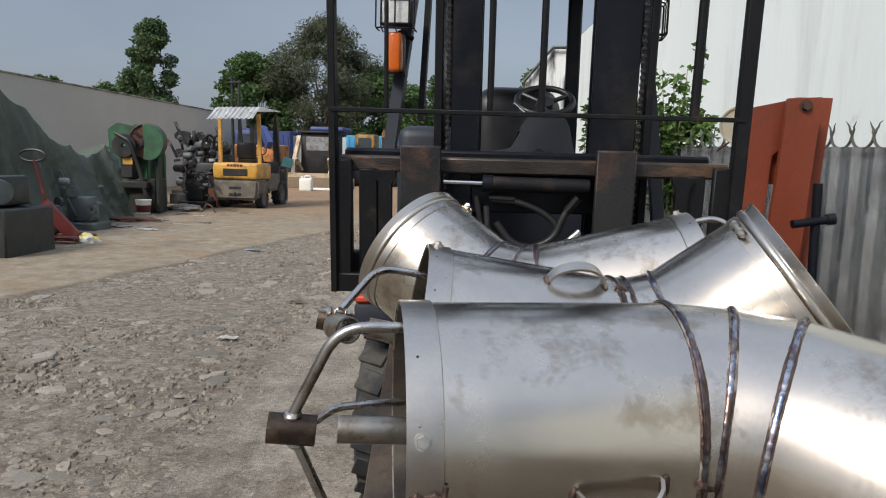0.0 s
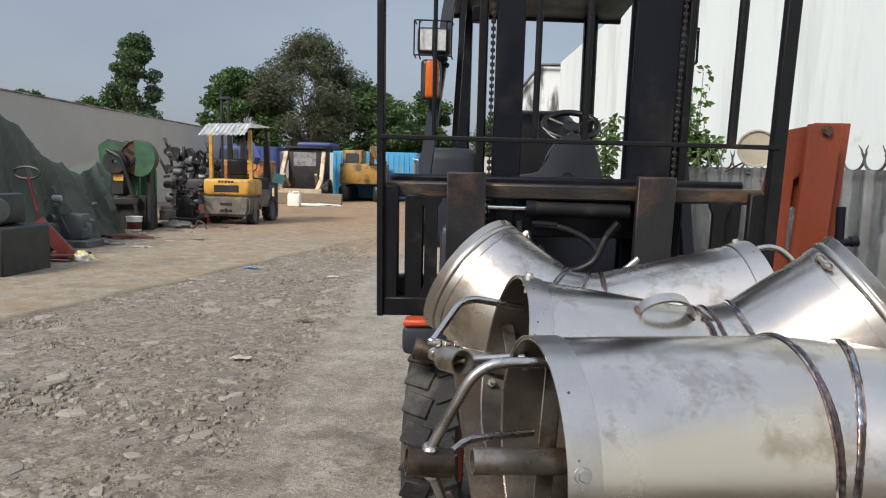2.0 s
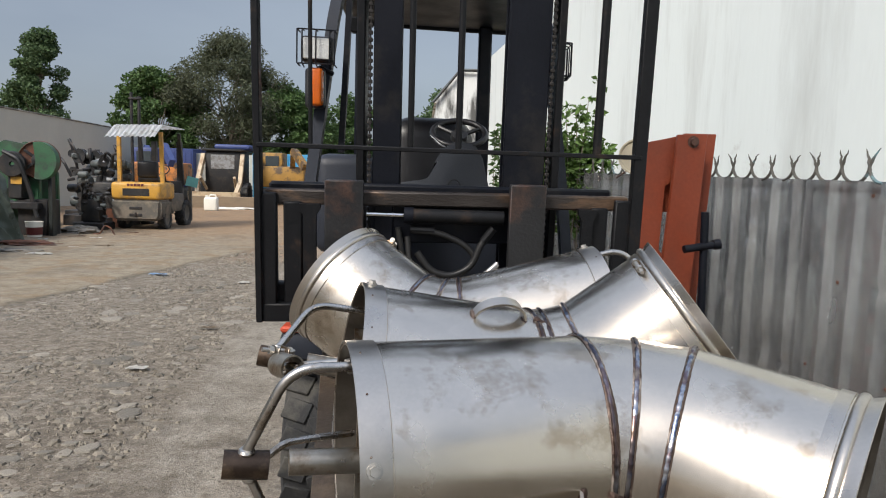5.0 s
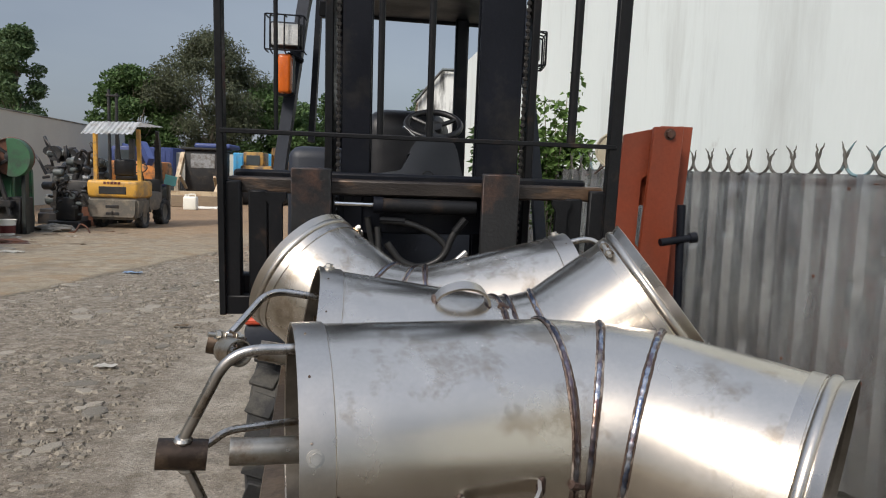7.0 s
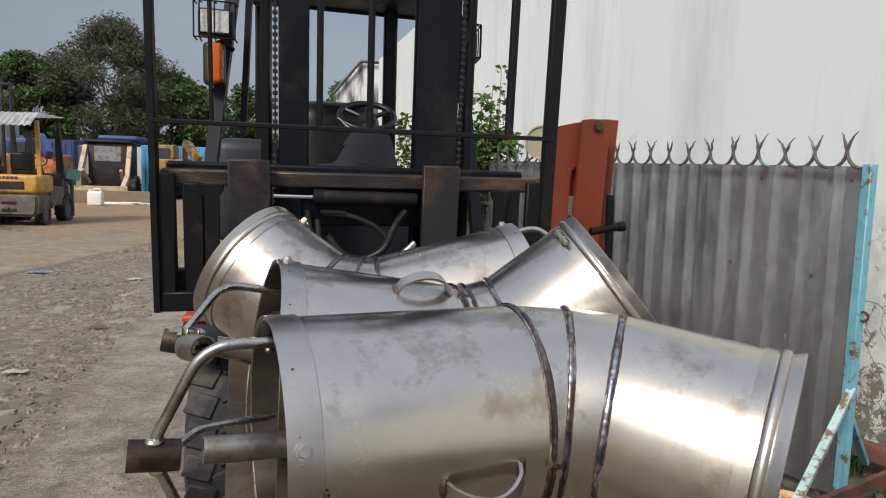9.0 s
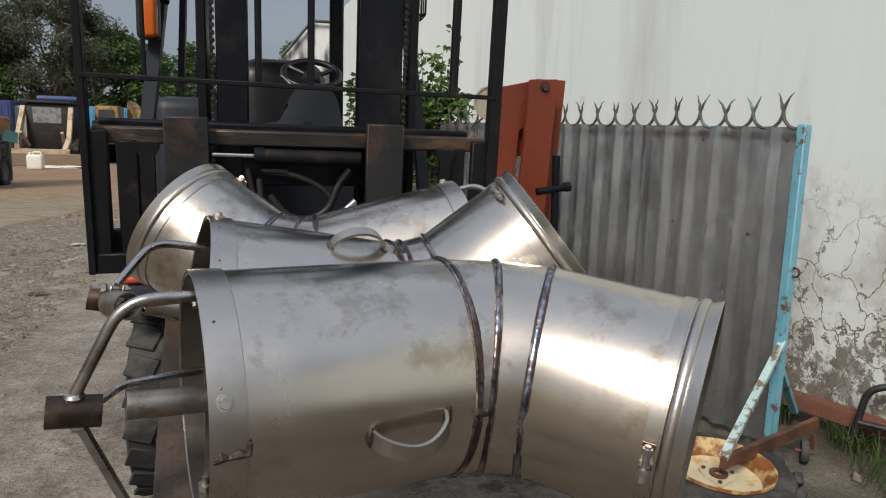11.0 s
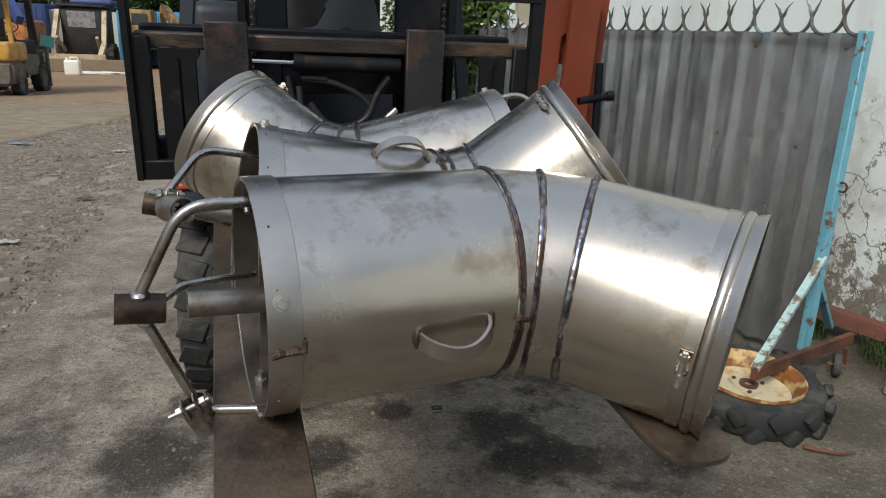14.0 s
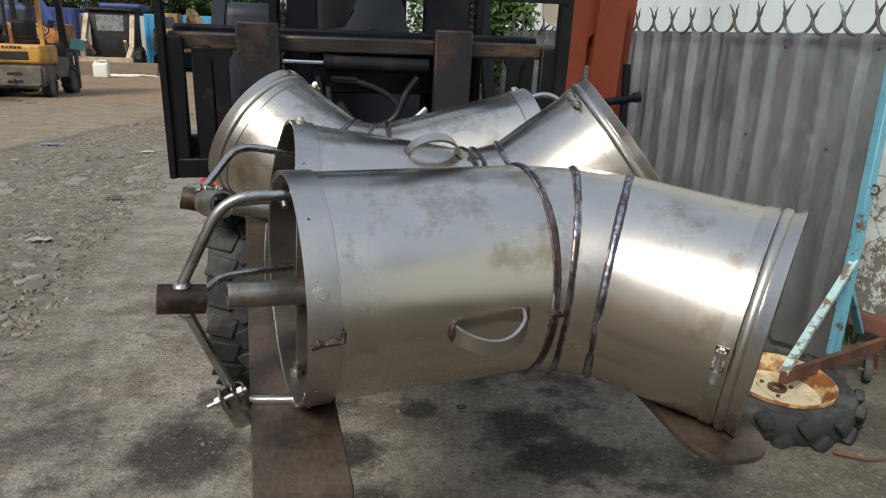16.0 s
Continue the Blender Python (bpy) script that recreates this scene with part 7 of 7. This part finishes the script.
def container(x0, x1, y0, y1, h, mat, label):
    ob = thing("container", ((x0 + x1) / 2, (y0 + y1) / 2, 0), label, "container")
    part("shell", span(B(), (x0, y0, 0.1), (x1, y1, h), 0.03), mat, ob)
    n = int((x1 - x0) / 0.25)
    for k in range(n):
        x = x0 + (k + 0.5) * (x1 - x0) / n
        part("rib", span(B(), (x - 0.05, y0 - 0.03, 0.25), (x + 0.05, y0 + 0.002, h - 0.15), 0.01), mat, ob)
    part("sill", span(B(), (x0, y0 - 0.04, 0.0), (x1, y1, 0.12), 0.01), DARK_IRON, ob)
    part("hatch", span(B(), (x0 + 0.5, y0 - 0.045, h * 0.70), (x0 + 0.75, y0 - 0.03, h * 0.78), 0.005), DARK_IRON, ob)


container(-8.0, -3.9, 33.0, 35.4, 2.35, BLUE_PAINT, "sky blue steel container at the back of the yard")
container(-15.2, -11.0, 33.6, 35.6, 2.5, NAVY, "navy blue steel body at the back of the yard")
lean = thing("lean_to", (-2.6, 32, 0), "grey sheet lean-to hung with pale plastic", "shelter")
part("roof_sheet", prism(B(), [(0, 0), (2.4, 0), (2.4, 3.0), (0, 3.0)], 0.03, Matrix.Translation((-3.8, 30.5, 2.0)) @ Matrix.Rotation(radians(14), 4, "Y")), CANOPY, lean)
for x in (-3.7, -1.6):
    part("post", rod(B(), (x, 30.7, 0), (x, 30.7, 1.95 if x < -2 else 1.45), 0.05), TIMBER, lean)
part("hanging_sheet", prism(B(), [(0, 0), (0.5, 0.1), (1.0, 0.0), (1.1, 1.2), (0.5, 1.5), (0.1, 1.3)], 0.02, Matrix.Translation((-3.2, 30.65, 0.1)) @ Matrix.Rotation(radians(90), 4, "X")), PAPER, lean)

# ---- litter on the ground ----
nut = thing("square_nut", (0.53, 2.20, 0.0), "small square steel plate nut on the concrete", "nut")
bm = B()
for k in range(4):
    a = math.pi / 2 * k
    box(bm, (0.53 + 0.013 * math.cos(a), 2.20 + 0.013 * math.sin(a), 0.006), (0.012 if k % 2 == 0 else 0.038, 0.038 if k % 2 == 0 else 0.014, 0.007), 0.001)
part("plate", bm, BOLT, nut)


def scrap_sheet(name, at, size, mat, label, seed):
    bm = B()
    rng = random.Random(seed)
    n = 7
    rows = []
    for j in range(n):
        row = []
        for i in range(n):
            x, y = (i / (n - 1) - 0.5) * size, (j / (n - 1) - 0.5) * size * 0.55
            k = 1 + 0.25 * noise.noise((i * 0.9 + seed, j * 0.9, 0))
            row.append(bm.verts.new((at[0] + x * k, at[1] + y * k, 0.012 + 0.16 * size * abs(noise.noise((i * 0.7, j * 0.7, seed * 1.3))))))
        rows.append(row)
    for a, b in zip(rows, rows[1:]):
        for k in range(n - 1):
            bm.faces.new([a[k], a[k + 1], b[k + 1], b[k]])
    bmesh.ops.solidify(bm, geom=list(bm.faces), thickness=0.002)
    solid(name, bm, mat, label, "litter", "litter on the ground")


scrap_sheet("paper_scrap", (-1.886, 4.662), 0.14, PAPER, "crumpled white paper scrap on the crushed stone", 1)
scrap_sheet("plastic_scrap", (-3.431, 9.129), 0.22, BLUE_BAG, "pale blue plastic scrap on the crushed stone", 2)
scrap_sheet("cardboard_scrap", (-1.793, 5.976), 0.13, TIMBER, "small tan cardboard scrap on the crushed stone", 3)
scrap_sheet("paper_scrap", (-2.15, 8.6), 0.15, PAPER, "crumpled white paper scrap on the crushed stone", 4)
scrap_sheet("paper_scrap", (-6.0, 11.0), 0.4, PAPER, "flat pale scrap on the concrete strip", 5)
scrap_sheet("paper_scrap", (-6.9, 14.0), 0.3, TIMBER, "tan scrap on the concrete strip", 6)
rng = random.Random(61)
for k in range(16):
    kind = k % 3
    scrap_sheet(("paper_scrap", "cardboard_scrap", "metal_scrap")[kind], (rng.uniform(-7.3, -5.6), 10.2 + 6.5 * rng.random()), rng.uniform(0.10, 0.28), (PAPER, TIMBER, RUST)[kind],
                ("small dirty white paper scrap on the sandy strip", "torn tan cardboard scrap on the sandy strip", "bent rusty metal scrap on the sandy strip")[kind], 20 + k)
bent = thing("bent_strap", (-6.6, 14.6, 0), "bent rusty steel strap on the concrete strip", "strap")
part("strap", sweep(B(), rounded([(-6.85, 14.6, 0.02), (-6.7, 14.55, 0.03), (-6.62, 14.6, 0.22), (-6.5, 14.62, 0.16), (-6.42, 14.6, 0.02)], 0.08), 0.018, 6), RUST, bent)
for k, (x, y, s) in enumerate(((2.36, 1.90, 0.028), (2.16, 1.74, 0.014), (2.44, 2.10, 0.022))):
    bm = B()
    bmesh.ops.create_icosphere(bm, subdivisions=2, radius=s)
    for v in bm.verts:
        v.co = Vector((x, y, s * 0.3)) + v.co * (1 + 0.5 * noise.noise(v.co * 30 + Vector((k, 0, 0)))) * (1 if v.co.z < 0 else 0.8)
    solid("rubble_lump", bm, STONE, "grey lump of broken concrete by the wall", "rubble", "rubble lumps")


# ---- stones of the yard ----
def stone_mesh(seed):
    """A flat broken stone of about unit size."""
    rng = random.Random(seed)
    bm = B()
    n = rng.randint(6, 8)
    ring = [(math.cos(2 * math.pi * k / n) * rng.uniform(0.75, 1.2), math.sin(2 * math.pi * k / n) * rng.uniform(0.6, 1.0)) for k in range(n)]
    low = [bm.verts.new((x * 1.08, y * 1.08, -0.25)) for x, y in ring]
    mid = [bm.verts.new((x, y, rng.uniform(0.10, 0.16))) for x, y in ring]
    top = [bm.verts.new((x * 0.8, y * 0.8, rng.uniform(0.20, 0.26))) for x, y in ring]
    for a, b in ((low, mid), (mid, top)):
        for k in range(n):
            bm.faces.new([a[k], a[(k + 1) % n], b[(k + 1) % n], b[k]])
    bm.faces.new(top)
    me = finish(bm, 30)
    me.materials.append(STONE)
    return me


rng = random.Random(77)
shapes = [stone_mesh(s) for s in range(12)]


def in_rubble(x, y):
    return x < -1.25 - 0.10 * (y - 2.6) + 0.35 * noise.noise((x * 0.8, y * 0.8, 3)) and x > -4.15 + 0.19 * min(y - 6.6, 8.0)


made = 0
while made < 296:
    x, y = rng.uniform(-4.3, -0.6), 2.2 + 8.5 * rng.random() ** 1.3
    if not in_rubble(x, y):
        continue
    s = rng.choice((0.03, 0.035, 0.045, 0.055, 0.07, 0.11)) * rng.uniform(0.7, 1.2)
    b = new("stone", shapes[made % 12])
    b.parent = yard
    b.matrix_basis = pose(x, y, 0.001 - 0.10 * s, rng.uniform(-4, 4), rng.uniform(-4, 4), rng.uniform(0, 360)) @ Matrix.Diagonal((s, s * 0.85, s * 0.42, 1))
    made += 1


def gravel():
    rng = random.Random(78)
    verts, faces = [], []
    count = 0
    while count < 6500:
        x, y = rng.uniform(-4.4, 0.9), 1.6 + 15 * rng.random() ** 1.7
        if not in_rubble(x, y) and rng.random() > 0.012:
            continue
        s = rng.choice((0.005, 0.007, 0.009, 0.013, 0.022)) * rng.uniform(0.7, 1.3) * (1 + y * 0.05)
        a = rng.uniform(0, 6.28)
        i = len(verts)
        for k in range(5):
            t = a + k * 1.2566
            r = s * rng.uniform(0.7, 1.2)
            verts.append((x + r * math.cos(t) * 1.25, y + r * math.sin(t) * 1.25, -0.012))
        for k in range(5):
            t = a + k * 1.2566
            r = s * rng.uniform(0.45, 0.8)
            verts.append((x + r * math.cos(t), y + r * math.sin(t), s * rng.uniform(0.05, 0.28)))
        faces += [(i + k, i + (k + 1) % 5, i + 5 + (k + 1) % 5, i + 5 + k) for k in range(5)] + [(i + 5, i + 6, i + 7, i + 8, i + 9)]
        count += 1
    me = bpy.data.meshes.new("gravel")
    me.from_pydata(verts, [], faces)
    m = material("loose_gravel", (0.18, 0.158, 0.125), 0.85, 0.0, 0.25, 14, 90, 0.3)
    n, l = m.node_tree.nodes, m.node_tree.links
    geo, rg, sc = n.new("ShaderNodeNewGeometry"), n.new("ShaderNodeMapRange"), n.new("ShaderNodeVectorMath")
    rg.inputs["To Min"].default_value, rg.inputs["To Max"].default_value = 0.65, 1.45
    l.new(geo.outputs["Random Per Island"], rg.inputs["Value"])
    sc.operation = "SCALE"
    bs = n["Principled BSDF"]
    l.new(bs.inputs["Base Color"].links[0].from_socket, sc.inputs[0])
    l.new(rg.outputs["Result"], sc.inputs["Scale"])
    l.new(sc.outputs["Vector"], bs.inputs["Base Color"])
    me.materials.append(m)
    tagged(new("gravel", me), "loose grey crushed stone and grit over the yard", "gravel", kind="stuff")


gravel()
